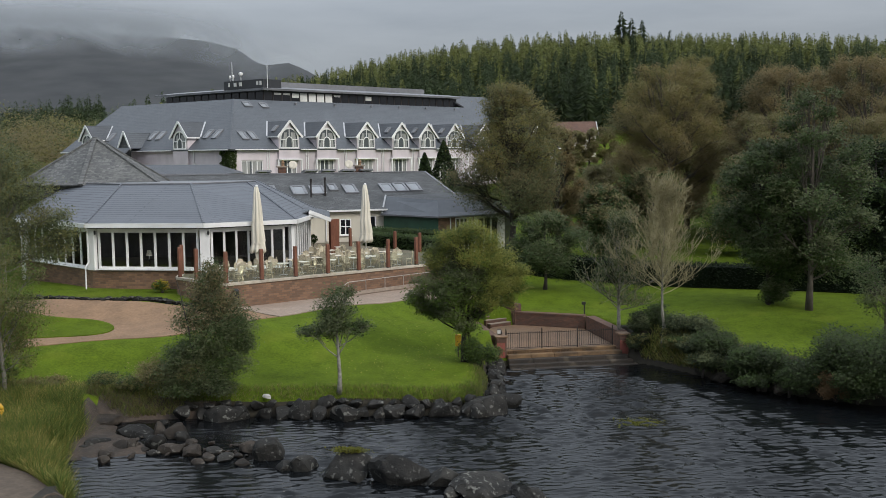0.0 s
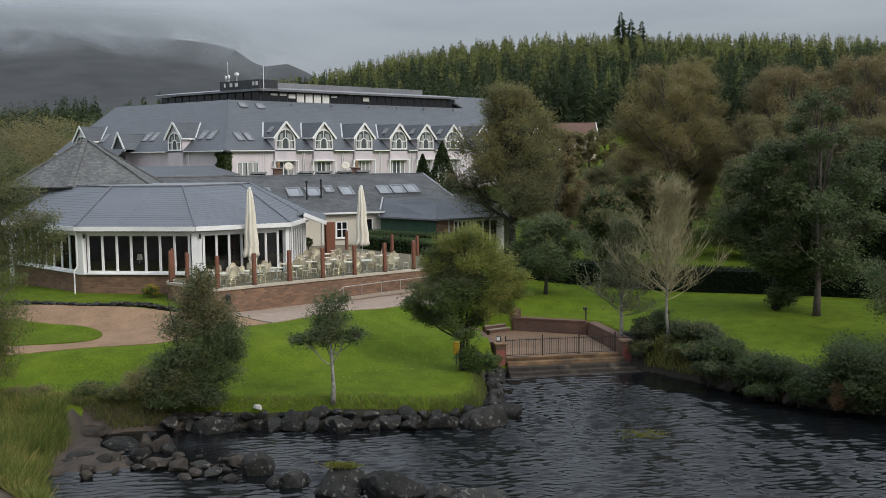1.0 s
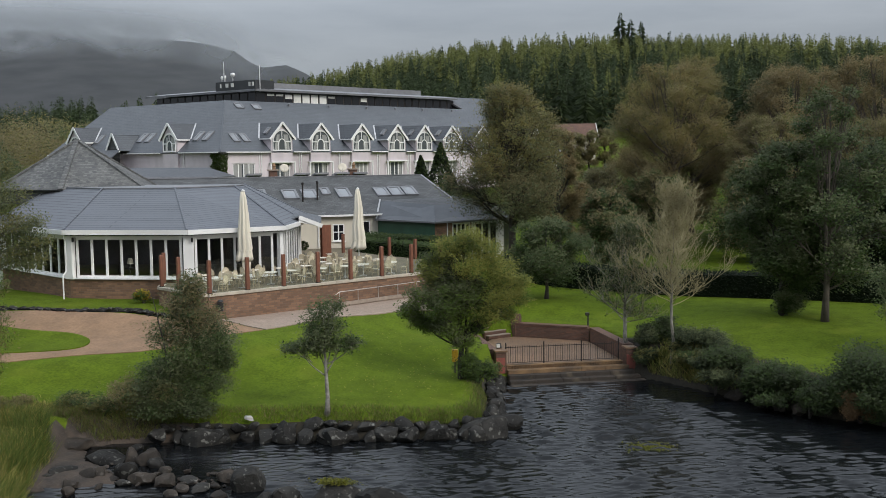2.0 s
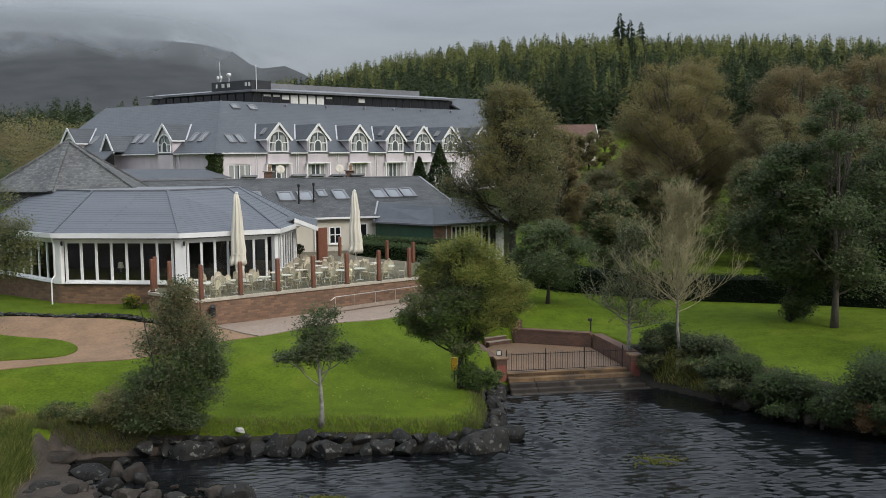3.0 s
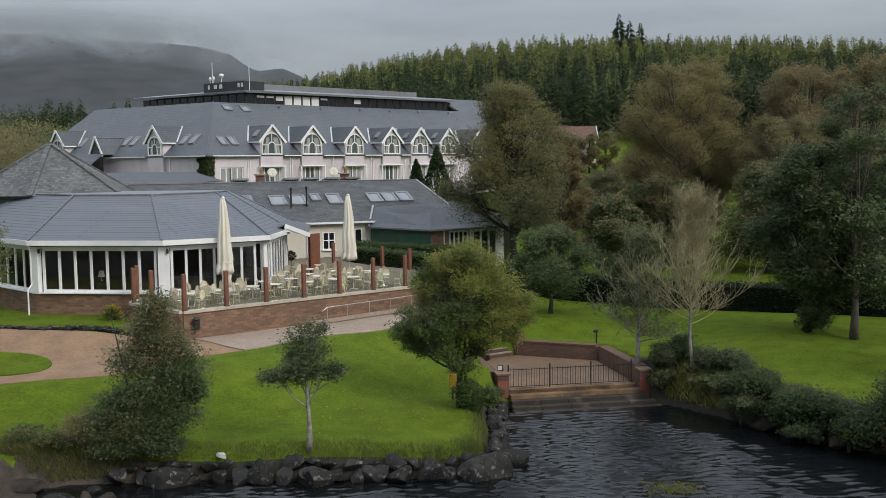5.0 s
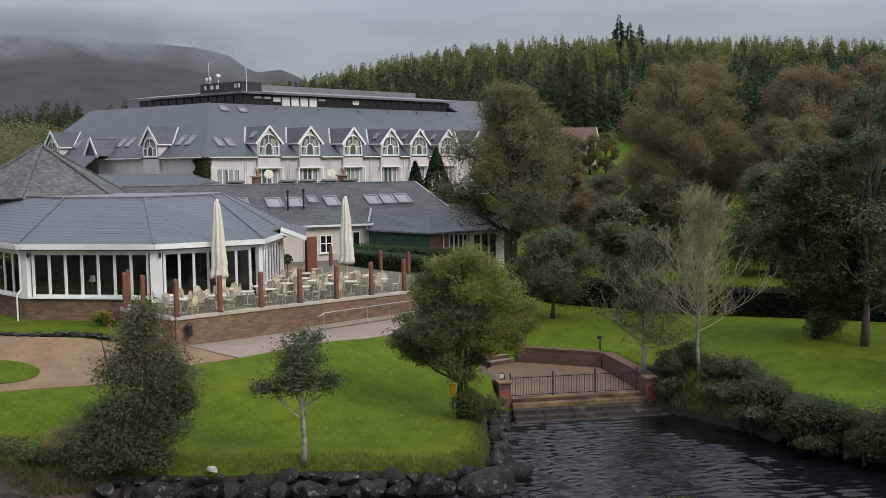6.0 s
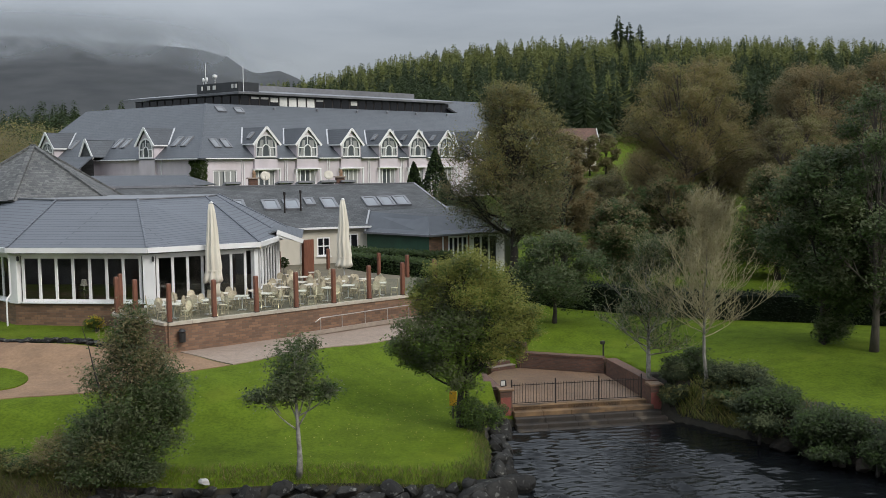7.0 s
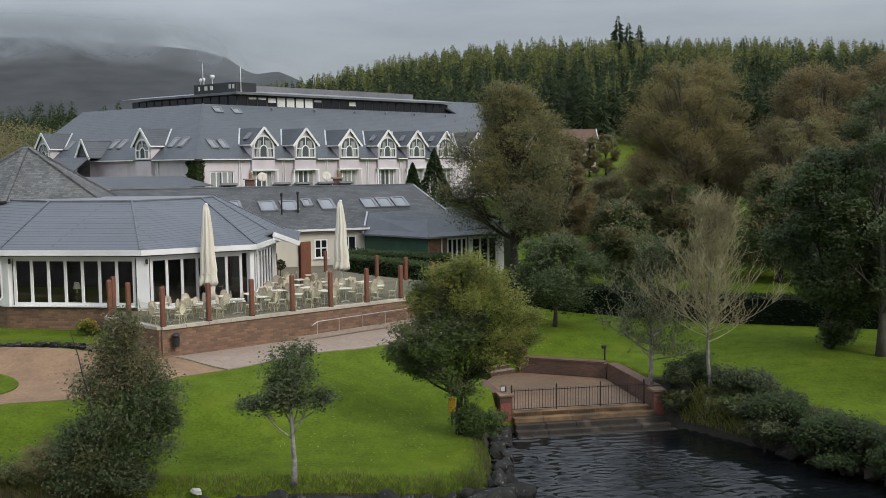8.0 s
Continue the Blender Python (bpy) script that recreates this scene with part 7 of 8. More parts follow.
def bistro_chair(x, y, yaw):
    """A cafe chair: round padded back in a bent cane frame, woven seat, four splayed legs."""
    c = thing("bistro_chair", 0, 0, 0, "cream woven cafe chair with a rounded back", "chair", "cafe chairs on the terrace")
    part("seat", Shape().prism([(0.2 * math.cos(a), 0.2 * math.sin(a)) for a in [k * math.pi / 6 for k in range(12)]], 0.43, 0.47), WICKER, c, bevel=0.01)
    back = Shape()
    ring = [(0.2 * math.cos(a), 0.23 * math.sin(a)) for a in [k * math.pi / 7 for k in range(14)]]
    back.add([(u, 0.2 + 0.08 * (v + 0.2), 0.72 + v) for u, v in ring] + [(u, 0.225 + 0.08 * (v + 0.2), 0.72 + v) for u, v in ring],
             [tuple(range(14)), tuple(range(27, 13, -1))] + [(i, (i + 1) % 14, 14 + (i + 1) % 14, 14 + i) for i in range(14)])
    part("backrest", back, WICKER, c)
    part("back_frame", Shape().tube([(-0.2, 0.17, 0.45), (-0.215, 0.21, 0.7), (-0.15, 0.235, 0.9), (0, 0.245, 0.965), (0.15, 0.235, 0.9), (0.215, 0.21, 0.7), (0.2, 0.17, 0.45)], 0.016, 6), CANE, c, "honey cane frame")
    for u, v in ((-1, -1), (1, -1), (1, 1), (-1, 1)):
        part("leg", Shape().tube([(u * 0.15, v * 0.14, 0.44), (u * 0.2, v * 0.19, 0.0)], 0.017, 6), CANE, c)
    part("stretcher", Shape().tube([(0.18 * math.cos(k * math.pi / 6), 0.17 * math.sin(k * math.pi / 6), 0.2) for k in range(13)], 0.01, 5), CANE, c)
    c.matrix_basis = pose(x, y, 4.2, 0, 0, yaw)
    return c


def cafe_table(x, y):
    t = thing("cafe_table", 0, 0, 0, "square pale-topped cafe table on a steel pedestal", "table", "cafe tables on the terrace")
    part("tabletop", Shape().box(0, 0, 0.71, 0.74, 0.7, 0.7), CREAM, t, bevel=0.008)
    part("pedestal", Shape().tube([(0, 0, 0.02), (0, 0, 0.71)], 0.035, 8), ALUMINIUM, t)
    for k in range(4):
        a = radians(45 + 90 * k)
        part("foot", Shape().bar((0, 0, 0.05), (0.3 * math.cos(a), 0.3 * math.sin(a), 0.02), 0.05, 0.03), ALUMINIUM, t)
    t.matrix_basis = pose(x, y, 4.2)
    return t


TABLES = []
rng = np.random.default_rng(12)
for row, (off, n, start) in enumerate(((1.2, 8, 0.8), (2.95, 8, 1.0), (4.7, 6, 4.6), (6.5, 6, 4.2), (8.3, 6, 4.4), (10.1, 5, 5.0), (11.9, 4, 5.6))):
    for k in range(n):
        x, y = along(T1, T2, start + k * 1.78 + rng.normal() * 0.2, -off + rng.normal() * 0.15)
        TABLES.append((x, y))
open_floor = lambda x, y: not (x < -9.4 and y > 63.4 + 0.6 * (x + 9.4)) and math.hypot(x + 5.45, y - 69.8) > 0.8 and math.hypot(x + 12.05, y - 63.3) > 0.7 and x < -2.2 and x + 0.5 * (y - 72) < -2.2 and math.hypot(x + 8, y - 73) > 1.4
chair0 = table0 = None
for x, y in TABLES:
    if not open_floor(x, y):
        continue
    turn = rng.uniform(0, 90)
    m = pose(x, y, 4.2, 0, 0, turn)
    if table0 is None:
        table0 = cafe_table(x, y)
    else:
        copy_thing(table0, m)
    for a in (0, 90, 180, 270):
        if rng.uniform() < 0.08:
            continue
        r = 0.62 + rng.uniform(0, 0.2)
        t = radians(turn + a + rng.normal() * 8)
        cx, cy, cyaw = x + r * math.cos(t), y + r * math.sin(t), math.degrees(t) - 90 + rng.normal() * 14
        if not open_floor(cx, cy):
            continue
        if chair0 is None:
            chair0 = bistro_chair(cx, cy, cyaw)
        else:
            copy_thing(chair0, pose(cx, cy, 4.2, 0, 0, cyaw))

# ramp with a steel handrail along the wall
ramp = tagged(thing("ramp", -4, 62.6, 2.7, "paved access ramp with a pale kerb against the terrace wall", "ramp"), kind="structure")
RA, RB = (-6.9, 60.35), (0.2, 66.25)
part("slope", Shape().prism([RA, RB, along(RA, RB, unit(RA, RB)[2], -1.1), along(RA, RB, 0, -0.9)], 2.4, [2.84, 2.98, 2.98, 2.84]), PAVERS, ramp)
part("kerb", Shape().bar((*RA, 2.86), (*RB, 3.0), 0.14, 0.2), COPING, ramp)
rail = thing("handrail", *along(RA, RB, 3.4), 3.2, "brushed steel handrail beside the ramp", "handrail")
pts = [(*along(RA, RB, s), 2.86 + 0.015 * s) for s in (1.25, 2.6, 4.1, 5.6, 7.1, 8.6)]
for x, y, z in pts:
    part("upright", Shape().tube([(x, y, z), (x, y, z + 0.72)], 0.022, 7), STEEL, rail)
part("rail", Shape().tube([(pts[0][0] - 0.25, pts[0][1] - 0.2, pts[0][2] + 0.55)] + [(x, y, z + 0.74) for x, y, z in pts], 0.024, 8), STEEL, rail)

# litter bin and lantern by the wall
bx, by = along(T1, T2, 0.55, 0.36)
bin_ = thing("litter_bin", bx, by, 2.75, "black wall-side litter bin with a hooded top", "bin")
part("body", Shape().lathe(bx, by, [(0.15, 3.28), (0.16, 3.3), (0.17, 3.72), (0.15, 3.73)], 14), BLACK, bin_)
part("hood", Shape().lathe(bx, by, [(0.17, 3.77), (0.18, 3.8), (0.1, 3.9), (0.02, 3.91)], 14), BLACK, bin_)
part("hood_post", Shape().box(bx, by + 0.1, 3.6, 3.82, 0.05, 0.05), IRON, bin_)
part("bracket", Shape().bar((bx, by, 3.4), (bx - 0.2, by + 0.3, 3.4), 0.08, 0.3), IRON, bin_)

# low dry-stone edging between the drive and the pavilion lawn
rng = np.random.default_rng(31)
edge = spline([(-31, 58.9, 0), (-25, 58.6, 0), (-21, 58.1, 0), (-18, 57.75, 0), (-15.9, 57.35, 0), (-14.6, 57.15, 0)], 8)
for a, b in zip(edge, edge[1:]):
    x, y = (a.x + b.x) / 2, (a.y + b.y) / 2
    rock("edging_stone", x, y, float(ground_z(x, y)) + 0.06, 0.42, 0.22, 0.15, int(rng.integers(1, 999)), ROCK, "dark mossy stone in the low edging of the drive", "edging stones", math.atan2(b.y - a.y, b.x - a.x), sub=2)

# ---- landing stage: paved platform, brick walls, steps into the lake, iron fence ----
stage = tagged(thing("landing_stage", 6.3, 56, 0.3, "sunken paved landing stage with brick walls and stained steps", "landing stage"), kind="structure")
F0, F1 = (3.45, 53.2), (9.6, 54.25)
part("floor", Shape().prism([F0, F1, (8.6, 59.9), (4.44, 61.6), (3.1, 60.9), (2.1, 58.5)], -0.5, 0.75), STAGE_PAVERS, stage)
ux, uy, fd, fyaw = unit(F0, F1)
for k, (out, z) in enumerate(((0.0, 0.77), (0.37, 0.58), (0.74, 0.39), (1.11, 0.2), (1.5, 0.03))):
    span, n = fd + (0.0, 0.25, 0.5, 0.7, 0.9)[k], 5
    for i in range(n):
        px, py = along(F0, F1, (i + 0.5) * span / n - 0.04 * k, out - 0.2)
        part("step", Shape().box(px, py, -0.6, z, span / n - 0.006, 0.4, fyaw), STEP_STONE if k < 2 else WET_STEP, stage, bevel=0.02)
WALLS = [((2.1, 58.5), (2.95, 54.0), 1.45), ((9.75, 54.7), (8.75, 59.95), 1.5), ((8.6, 60.05), (4.45, 61.75), 1.52), ((4.45, 61.75), (3.5, 63.2), 2.0)]
for a, b, z in WALLS:
    d, yaw = unit(a, b)[2:]
    m = along(a, b, d / 2, 0.25)
    part("brick_wall", Shape().box(*m, -0.3, z - 0.06, d + 0.16, 0.5, yaw), DARK_BRICK, stage)
    n = max(1, round(d / 0.9))
    for i in range(n):
        p = along(a, b, (i + 0.5) * d / n, 0.25)
        part("coping", Shape().box(*p, z - 0.055, z + 0.03, d / n - 0.008, 0.56, yaw), DARK_BRICK, stage)
for x, y, z in ((3.1, 53.4, 1.55), (9.98, 54.4, 1.46)):
    part("pier", Shape().box(x, y, -0.3, z - 0.08, 0.55, 0.6, 8), DARK_BRICK, stage, bevel=0.01)
    part("pier_cap", Shape().box(x, y, z - 0.075, z + 0.03, 0.66, 0.72, 8), STAGE_PAVERS, stage, bevel=0.015)
    part("red_panel", Shape().box(x + 0.01, y - 0.305, 0.35, z - 0.35, 0.44, 0.02, 8), RED_PAINT, stage, "faded red painted panel")
for k in range(6):
    a, b = (2.75, 60.7), (4.3, 61.75)
    p = along(a, b, unit(a, b)[2] / 2 - 0.1 * k, -0.1 - 0.34 * k)
    stair = part("stair", Shape().box(*p, 0.3, 0.705 + 0.2 * (k + 1), 1.6, 0.38, unit(a, b)[3]), DARK_BRICK, stage)
    part("tread", Shape().box(*p, 0.71 + 0.2 * (k + 1), 0.75 + 0.2 * (k + 1), 1.62, 0.42, unit(a, b)[3]), COPING, stair, bevel=0.01)
fence = thing("iron_fence", 6.4, 53.8, 0.75, "black iron railing along the landing stage", "fence")
a, b = (3.4, 53.45), (9.4, 54.45)
d = unit(a, b)[2]
for k in range(4):
    x, y = along(a, b, d * k / 3)
    part("post", Shape().box(x, y, 0.75, 1.84, 0.055, 0.055, fyaw).lathe(x, y, [(0.03, 1.845), (0.035, 1.88), (0.01, 1.92)], 8), IRON, fence)
for z in (0.85, 1.66):
    part("rail", Shape().bar((*a, z), (*b, z), 0.03, 0.025), IRON, fence)
for k in range(48):
    if k % 16 == 0:
        continue
    x, y = along(a, b, d * k / 48)
    part("bar", Shape().tube([(x, y, 0.83), (x, y, 1.74)], 0.011, 5), IRON, fence)
lamp = thing("lantern", 3.05, 53.7, 1.53, "small metal floodlight on the brick pier", "lamp")
part("housing", Shape().box(3.05, 53.65, 1.6, 1.86, 0.26, 0.18, 20, 0.2), BLACK, lamp, bevel=0.01)
part("lens", Shape().box(3.02, 53.55, 1.64, 1.84, 0.2, 0.02, 20), ALUMINIUM, lamp)
part("bracket", Shape().tube([(3.05, 53.7, 1.5), (3.05, 53.7, 1.62)], 0.03, 6), IRON, lamp)
LX, LY = 8.75, 60.8
gl = thing("garden_light", LX, LY, 1.65, "black bollard spotlight on the lawn", "lamp")
gz = float(ground_z(LX, LY))
part("stake", Shape().tube([(LX, LY, gz), (LX, LY, gz + 0.72)], 0.045, 7), BLACK, gl)
part("head", Shape().box(LX - 0.05, LY - 0.04, gz + 0.6, gz + 0.78, 0.24, 0.14, 20), BLACK, gl, bevel=0.02)
yb = thing("lifebuoy_box", 0.72, 49.6, 1.3, "yellow lifebuoy holder on a short post", "lifebuoy box")
zb = float(ground_z(0.72, 49.6))
part("post", Shape().box(0.72, 49.6, zb - 0.05, zb + 0.7, 0.07, 0.07), BARK, yb)
part("box", Shape().box(0.72, 49.55, zb + 0.55, zb + 1.15, 0.3, 0.16, 5), YELLOW, yb, bevel=0.03)
yb2 = thing("lifebuoy", -18.0, 38.9, 0.9, "yellow lifebuoy on a pale post in the reeds", "lifebuoy")
part("post", Shape().tube([(-18.0, 38.9, 0.4), (-18.0, 38.9, 2.0)], 0.05, 7), PALE_BARK, yb2)
part("ring", Shape().tube([(-18.0 + 0.27 * math.cos(k * math.pi / 8), 38.83, 1.45 + 0.27 * math.sin(k * math.pi / 8)) for k in range(17)], 0.075, 8), YELLOW, yb2, smooth=True)

# ---- boulders of the shore and the spit ----
rng = np.random.default_rng(55)
bank = spline([(-11.7, 42.5, 0), (-10.8, 42.5, 0), (-7.6, 42.6, 0), (-4.6, 42.5, 0), (-2.1, 42.5, 0), (0.3, 42.5, 0), (2.0, 43.4, 0), (2.6, 46.2, 0), (2.5, 49.4, 0), (2.9, 51.6, 0)], 9)
lengths = np.cumsum([0.0] + [(b - a).length for a, b in zip(bank, bank[1:])])
for row, spacing, big, lift in ((0, 0.86, 0.43, 0.2), (1, 0.74, 0.27, 0.56)):
    for s in np.arange(0.2 + 0.3 * row, lengths[-1], spacing):
        s = s + rng.normal() * 0.07
        k = min(len(bank) - 2, max(0, int(np.searchsorted(lengths, s)) - 1))
        a, b = bank[k], bank[k + 1]
        d = (b - a).normalized()
        c = a + d * (s - lengths[k]) + Vector((-d.y, d.x, 0)) * ((0.0, 0.26, -0.4)[row] + rng.normal() * 0.05)
        size = big * rng.uniform(0.62, 1.3)
        rock("bank_stone", c.x, c.y, lift + rng.normal() * 0.04, size * rng.uniform(0.95, 1.35), size, size * rng.uniform(0.75, 1.0), int(rng.integers(1, 9999)), ROCK, "dark rounded stone of the lawn's retaining bank", "stones of the bank", math.atan2(d.y, d.x) + rng.normal() * 0.25, worn=0.05)
rock("pale_stone", -7.85, 43.0, 0.85, 0.18, 0.15, 0.13, 3, PALE_ROCK, "pale round stone on the bank")
for x, y, s, f, mat in ((2.0, 43.2, 0.85, 0.8, ROCK), (2.75, 44.2, 0.6, 0.9, ROCK), (1.4, 42.6, 0.55, 0.7, ROCK), (-9.6, 42.4, 0.75, 0.6, ROCK), (-4.3, 42.3, 0.7, 0.7, ROCK)):
    rock("boulder", x, y, 0.15, s, s * 0.8, s * f, int(s * 1000 + x * 7), mat, "large dark boulder at the water's edge", "large boulders", worn=0.35)
for x, y, sx, sy, sz, seed in ((-3.6, 34.6, 1.15, 0.9, 1.15, 11), (-1.5, 34.0, 1.3, 0.9, 0.85, 12), (0.05, 33.7, 0.9, 0.8, 0.7, 13), (1.4, 32.9, 1.25, 0.8, 0.6, 14), (2.9, 32.2, 0.8, 0.6, 0.3, 15), (-5.35, 35.6, 0.8, 0.6, 0.62, 16), (-6.6, 36.7, 0.85, 0.7, 0.65, 17), (0.3, 32.5, 0.5, 0.4, 0.3, 18), (-5.9, 35.4, 0.45, 0.4, 0.3, 19)):
    r = rock("boulder", x, y, 0.05, sx * 0.86, sy * 0.86, sz * 0.88, seed, ROCK, "large lichen-spotted boulder in the lake", "boulders of the spit", rng.normal() * 0.4, sub=4, worn=0.12)
    if seed == 11:
        p = rng.normal(size=(900, 3)) * np.array([0.28, 0.25, 0.05]) + np.array([0.15, 0, 0.84])
        m = quads("moss", leaf_quads(rng, p, 0.09), [MOSS], r)
SPIT = [(-12.83, 40.09, 0.63, 0.21), (-11.83, 40.05, 0.26, 0.37), (-11.15, 39.69, 0.36, 0.45), (-11.44, 38.27, 0.37, 0.38), (-12.43, 38.08, 0.3, 0.29), (-10.59, 37.64, 0.43, 0.29), (-10.66, 39.43, 0.24, 0.27), (-10.18, 38.69, 0.21, 0.18), (-9.78, 37.31, 0.38, 0.23), (-13.92, 38.52, 0.46, 0.26), (-13.11, 37.14, 0.25, 0.2), (-12.83, 37.94, 0.34, 0.23), (-8.94, 37.43, 0.27, 0.17), (-9.28, 36.16, 0.2, 0.11), (-9.0, 36.57, 0.24, 0.17), (-8.31, 36.55, 0.29, 0.17), (-7.55, 35.96, 0.22, 0.16), (-7.56, 37.68, 0.34, 0.29), (-11.31, 37.3, 0.22, 0.14), (-12.86, 36.29, 0.2, 0.19), (-15.59, 41.59, 0.25, 0.13), (-12.08, 41.63, 0.2, 0.16), (-7.96, 36.96, 0.18, 0.11), (-11.8, 37.83, 0.18, 0.12), (-14.18, 37.99, 0.27, 0.14)]
for k, (x, y, w, h) in enumerate(SPIT):
    rock("spit_stone", x, y, h * 0.4, w * 1.22, w * 0.95, h * 0.95, 300 + k, BROWN_ROCK if k % 3 else ROCK, "brown-grey stone of the stony spit", "stones of the spit", rng.normal() * 0.5, worn=0.3)
for k in range(60):
    s = rng.uniform(0, 1)
    x, y, big = -14.8 + 8.6 * s + rng.normal() * 0.2, 38.6 - 1.3 * s + rng.normal() * 0.5, rng.uniform(0.06, 0.15)
    rock("spit_cobble", x, y, 0.02 + big * 0.3, big * rng.uniform(1, 1.6), big, big * 0.7, int(rng.integers(1, 9999)), BROWN_ROCK, "small brown cobble of the stony spit", "cobbles of the spit", rng.uniform(0, 3), sub=2)
for x, y in ((14.2, 48.7), (15.2, 47.4), (15.9, 46.1), (16.5, 45.7), (17.2, 45.6), (13.3, 50.3), (16.2, 46.9), (14.7, 47.5), (15.3, 46.5), (15.8, 45.7), (13.9, 48.4), (18.9, 44.7), (20.5, 43.9)):
    big = rng.uniform(0.25, 0.45)
    rock("bank_stone", x, y, 0.2, big * 1.4, big, big * 0.8, int(rng.integers(1, 9999)), BROWN_ROCK, "dark stone below the lake-side shrubs", "stones of the shrub bank", rng.uniform(0, 3))
for x, y, sx, sz, yaw in ((14.75, 49.3, 0.75, 0.2, -0.5), (15.25, 48.6, 0.5, 0.22, -0.8)):
    rock("bank_slab", x, y, 0.6, sx, 0.35, sz, int(x * 100), GREY_SLAB, "weathered grey stone slab below the lake-side shrubs", "slabs of the shrub bank", yaw, worn=0.2)
rock("shore_slab", -14.75, 41.7, 0.2, 0.8, 0.5, 0.22, 78, BROWN_ROCK, "flat brown slab at the water's edge", worn=0.8)


def blades(name, n, place, height, width, mats, label, seed, reach=9.0):
    """Tall grass: bent blades rooted on the ground; place gives plan points."""
    rng = np.random.default_rng(seed)
    p = place(rng, n)
    z = ground_z(p[:, 0], p[:, 1])
    keep = (z > 0.08) & (shore_distance(p[:, 0], p[:, 1]) < reach)
    p, z = p[keep], z[keep]
    m = len(p)
    a, h = rng.uniform(0, 2 * math.pi, m), height * rng.uniform(0.5, 1.25, m)
    lean = rng.uniform(0.1, 1.1, m) * h
    root = np.stack([p[:, 0], p[:, 1], z - 0.03], -1)
    side = np.stack([np.cos(a), np.sin(a), np.zeros(m)], -1) * width / 2
    b = rng.uniform(0, 2 * math.pi, m)
    tip = root + np.stack([np.cos(b) * lean, np.sin(b) * lean, h], -1)
    q = np.stack([root - side, root + side, tip + side * 0.25, tip - side * 0.25], 1)
    return tagged(quads(name, q, mats, None, rng.integers(0, len(mats), m)), label, "grass", kind="stuff")


def bank_edge(rng, n):
    i = rng.integers(0, len(bank) - 1, n)
    s = rng.uniform(0, 1, n)
    pts = np.array([(p.x, p.y) for p in bank])
    base = pts[i] * (1 - s[:, None]) + pts[i + 1] * s[:, None]
    d = pts[i + 1] - pts[i]
    nor = np.stack([-d[:, 1], d[:, 0]], -1) / np.linalg.norm(d, axis=1)[:, None]
    return base + nor * (0.55 + np.abs(rng.normal(size=n)) * 0.35)[:, None]


blades("bank_grass", 14000, bank_edge, 0.15, 0.02, [ROUGH_GRASS, LEAF_MID, LEAF_BROWN], "rough dry grass along the top of the stone bank", 61)
def off_track(rng, x, y, spread):
    """Keeps plan points on the bank, beyond the edge of the dirt track."""
    edge = np.interp(x, [p for p, _ in TRACK_EDGE], [q for _, q in TRACK_EDGE])
    return np.stack([x, np.where(y < edge + 0.1, edge + 0.1 + np.abs(rng.normal(size=len(x))) * spread, y)], -1)


def reed_bank(rng, n):
    """Plan points on the grassy bank, back from the mud of the spit."""
    y = rng.uniform(33.0, 42.4, n)
    x = np.interp(y, [33, 36.6, 37.6, 39.8, 42.4], [-12.6, -14.2, -14.8, -14.9, -16.1]) - np.abs(rng.normal(size=n)) * 2.6 + rng.normal(size=n) * 0.12
    return off_track(rng, x, y, 0.8)


blades("reeds", 34000, reed_bank, 0.5, 0.024, [ROUGH_GRASS, LEAF_MID, ROUGH_GRASS, REED], "tall yellow-green reeds and grass on the left bank", 62)
blades("track_grass", 7000, lambda r, n: off_track(r, r.uniform(-15.5, -11.9, n), np.full(n, 20.0), 0.45), 0.4, 0.024, [ROUGH_GRASS, REED, LEAF_MID], "tall grass between the track and the lake", 67)
blades("scrub_grass", 6000, lambda r, n: np.stack([r.uniform(-21, -13, n), 42.9 + np.abs(r.normal(size=n)) * 0.8], -1), 0.22, 0.025, [ROUGH_GRASS, REED], "rough grass at the foot of the lawn", 63)
blades("shore_grass", 5000, lambda r, n: np.stack([r.uniform(10.8, 13.5, n), 53.6 - (r.uniform(0, 1, n)) * 3.6], -1), 0.5, 0.03, [REED, ROUGH_GRASS], "dry grass below the bare tree", 64)
blades("bank_sedge", 9000, lambda r, n: np.stack([r.uniform(10.5, 24, n), 52.5 - np.abs(r.normal(size=n)) * 0.3, np.zeros(n)], -1)[:, :2] + np.stack([np.zeros(n), -8.5 * (r.uniform(0, 1, n))], -1), 0.4, 0.04, [LEAF_DARK, ROUGH_GRASS, LEAF_BROWN], "dark sedge and dead stalks under the lake-side shrubs", 65, 1.6)
blades("bramble_stalks", 9000, lambda r, n: np.stack([r.uniform(-21, -11.5, n), 42.3 + np.abs(r.normal(size=n)) * 0.7], -1), 0.26, 0.03, [LEAF_BROWN, LEAF_OLIVE, ROUGH_GRASS], "brown bramble stalks and grass on the inlet bank", 66)
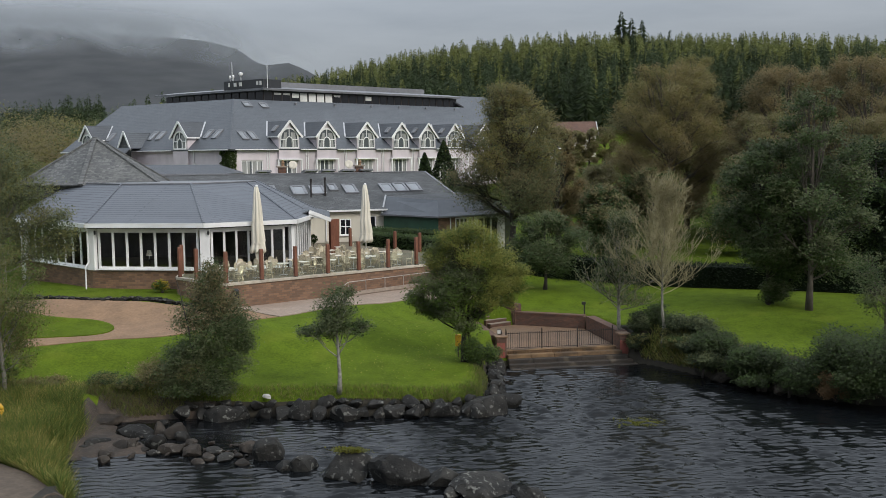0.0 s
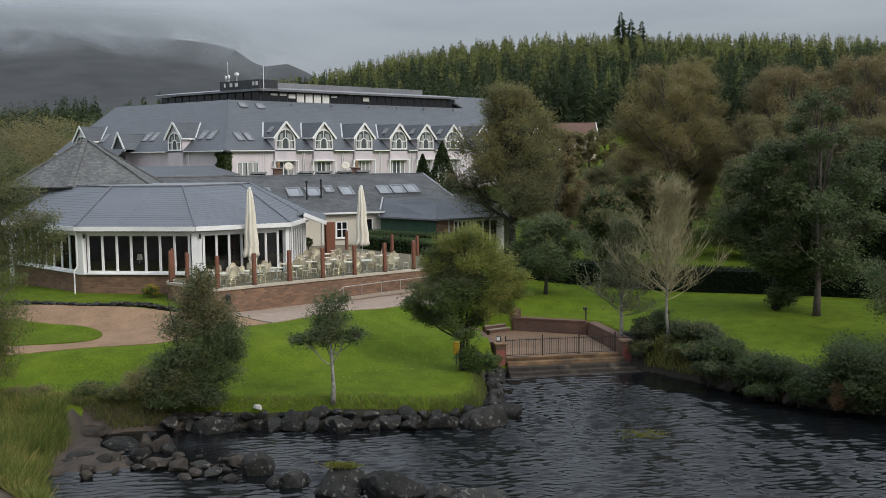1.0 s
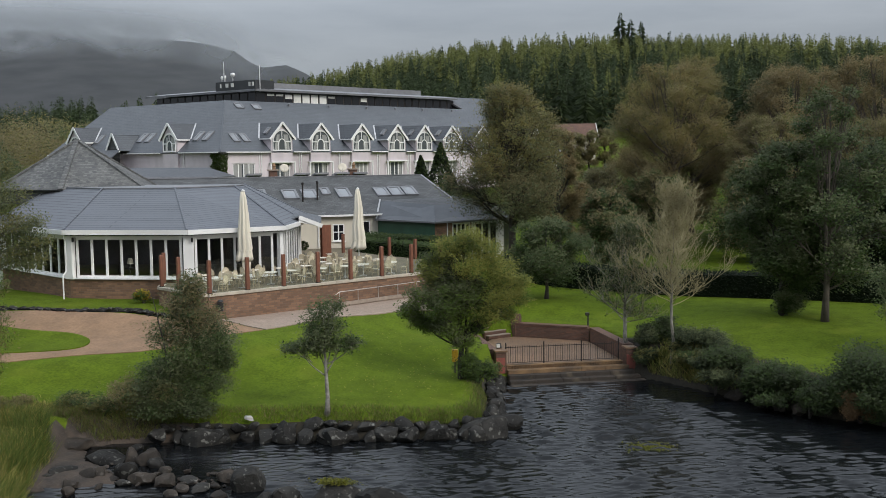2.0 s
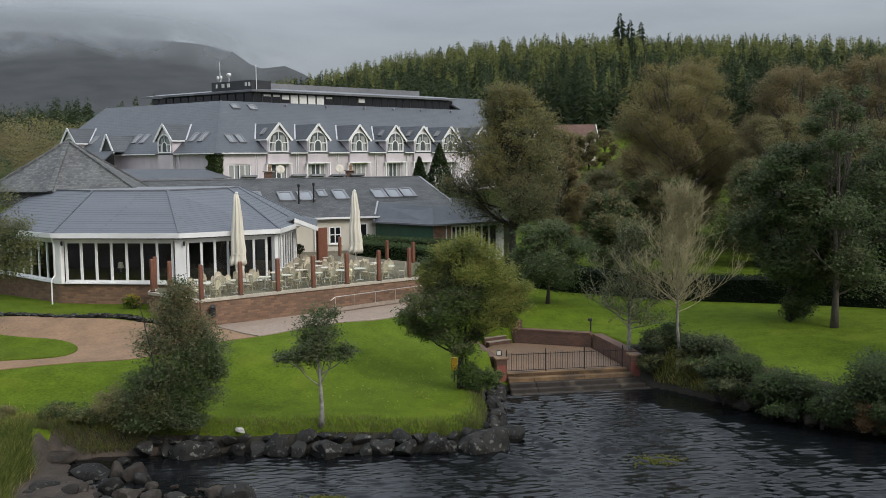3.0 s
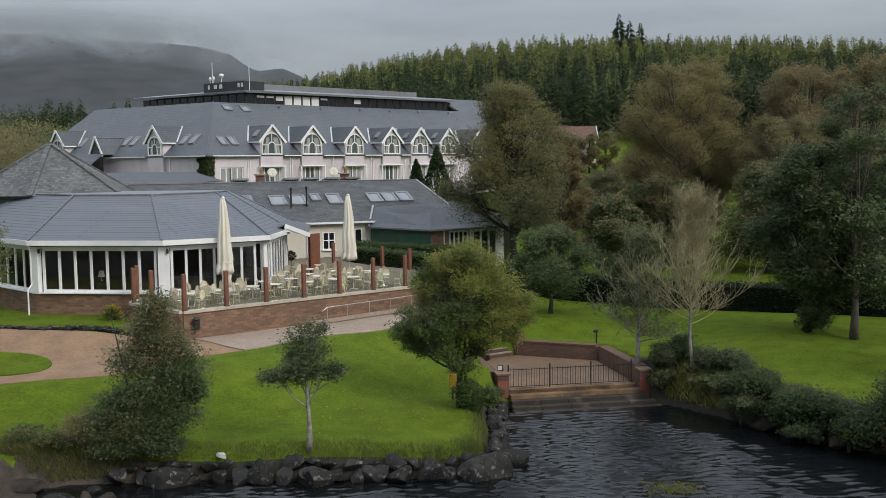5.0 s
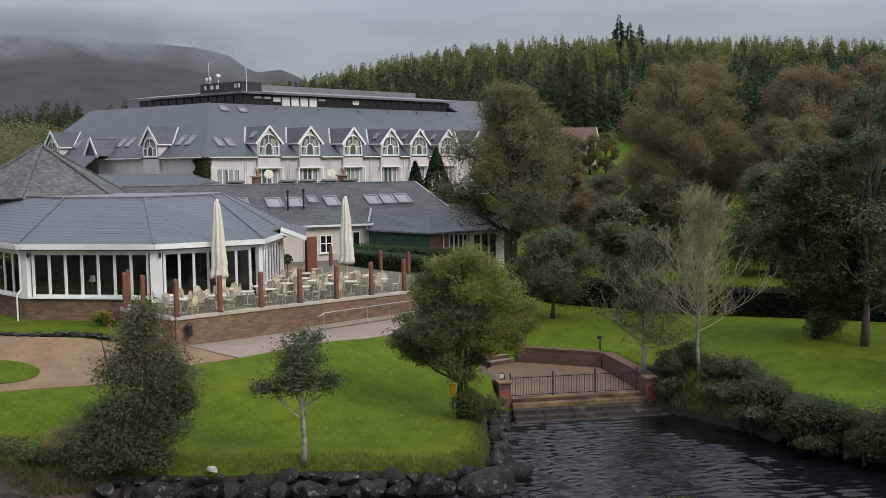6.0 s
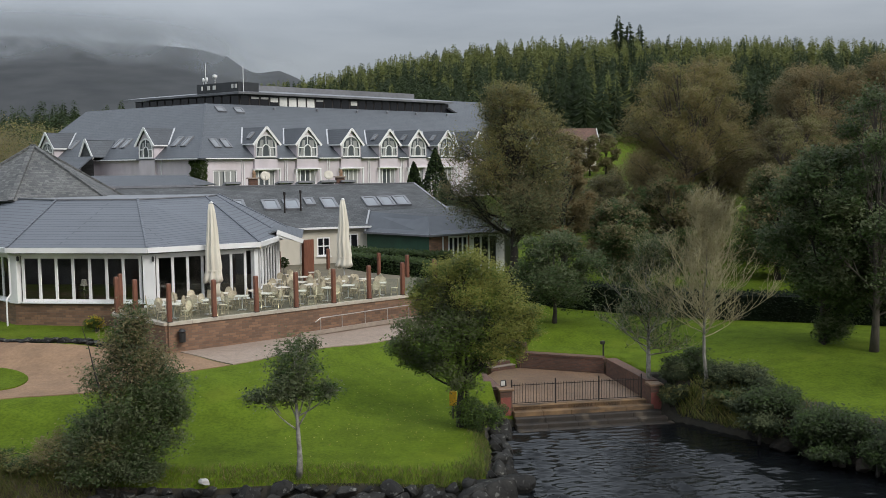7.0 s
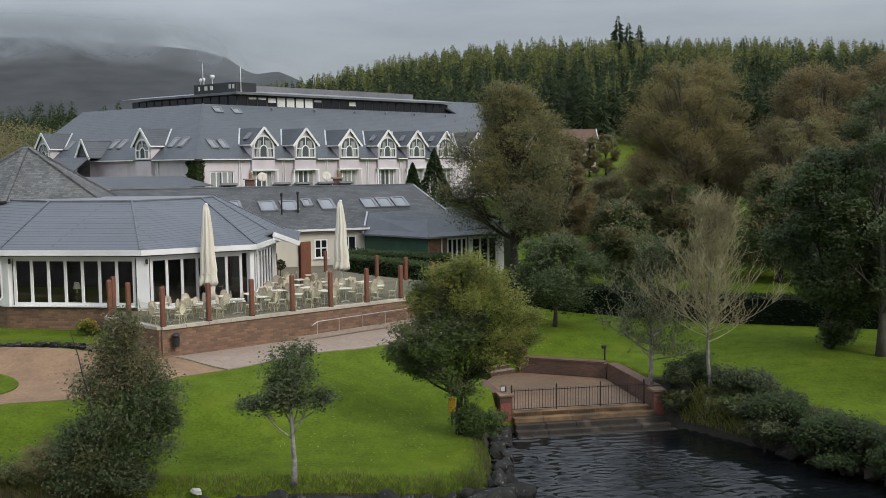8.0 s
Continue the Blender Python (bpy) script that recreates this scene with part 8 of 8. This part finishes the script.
weed = quads("water_weed", leaf_quads(np.random.default_rng(9), np.random.default_rng(8).normal(size=(500, 3)) * np.array([0.42, 0.3, 0.012]) + np.array([8.3, 41.2, 0.02]), 0.12), [MOSS])
tagged(weed, "floating patch of yellow-green water weed", "water weed", kind="stuff")
lrng = np.random.default_rng(15)
lp = np.stack([lrng.normal(size=380) * 2.6 - 1.3, 49.5 + lrng.normal(size=380) * 3.2, np.zeros(380)], -1)
lp = lp[(shore_distance(lp[:, 0], lp[:, 1]) > 1.2) & (lp[:, 1] < 55.5) & (in_platform(lp[:, 0], lp[:, 1], 1.0) < 0)]
lp[:, 2] = ground_z(lp[:, 0], lp[:, 1]) + 0.035
tagged(quads("fallen_leaves", leaf_quads(lrng, lp, 0.085), [LEAF_YELLOW], None), "yellow fallen leaves strewn on the lawn", "leaves", kind="stuff")
px0, py0 = -9.75, 74.0
pot = thing("potted_topiary", px0, py0, 4.2, "clipped round topiary in a dark pot by the porch", "potted plant")
part("pot", Shape().lathe(px0, py0, [(0.15, 4.2), (0.2, 4.22), (0.24, 4.55), (0.2, 4.56)], 14), BLACK, pot)
part("stem", Shape().tube([(px0, py0, 4.5), (px0, py0, 5.0)], 0.025, 6), DARK_BARK, pot)
trng = np.random.default_rng(19)
tv = trng.normal(size=(900, 3))
tv = tv / np.linalg.norm(tv, axis=1)[:, None] * trng.uniform(0.2, 0.36, 900)[:, None] + np.array([0, 0, 1.1])
quads("foliage", leaf_quads(trng, tv, 0.09), [LEAF_DARK], pot)
gx1, gy1 = 6.3, 77.0
gz1 = float(ground_z(gx1, gy1))
garden_table = thing("garden_table", gx1, gy1, gz1, "white slatted garden table beside the glazed room", "table")
for k in range(5):
    part("slat", Shape().box(gx1, gy1 - 0.36 + 0.18 * k, gz1 + 0.71, gz1 + 0.74, 1.5, 0.16), WHITE, garden_table)
for u, v in ((-0.65, -0.35), (0.65, -0.35), (0.65, 0.35), (-0.65, 0.35)):
    part("leg", Shape().box(gx1 + u, gy1 + v, gz1 - 0.02, gz1 + 0.706, 0.07, 0.07), WHITE, garden_table)
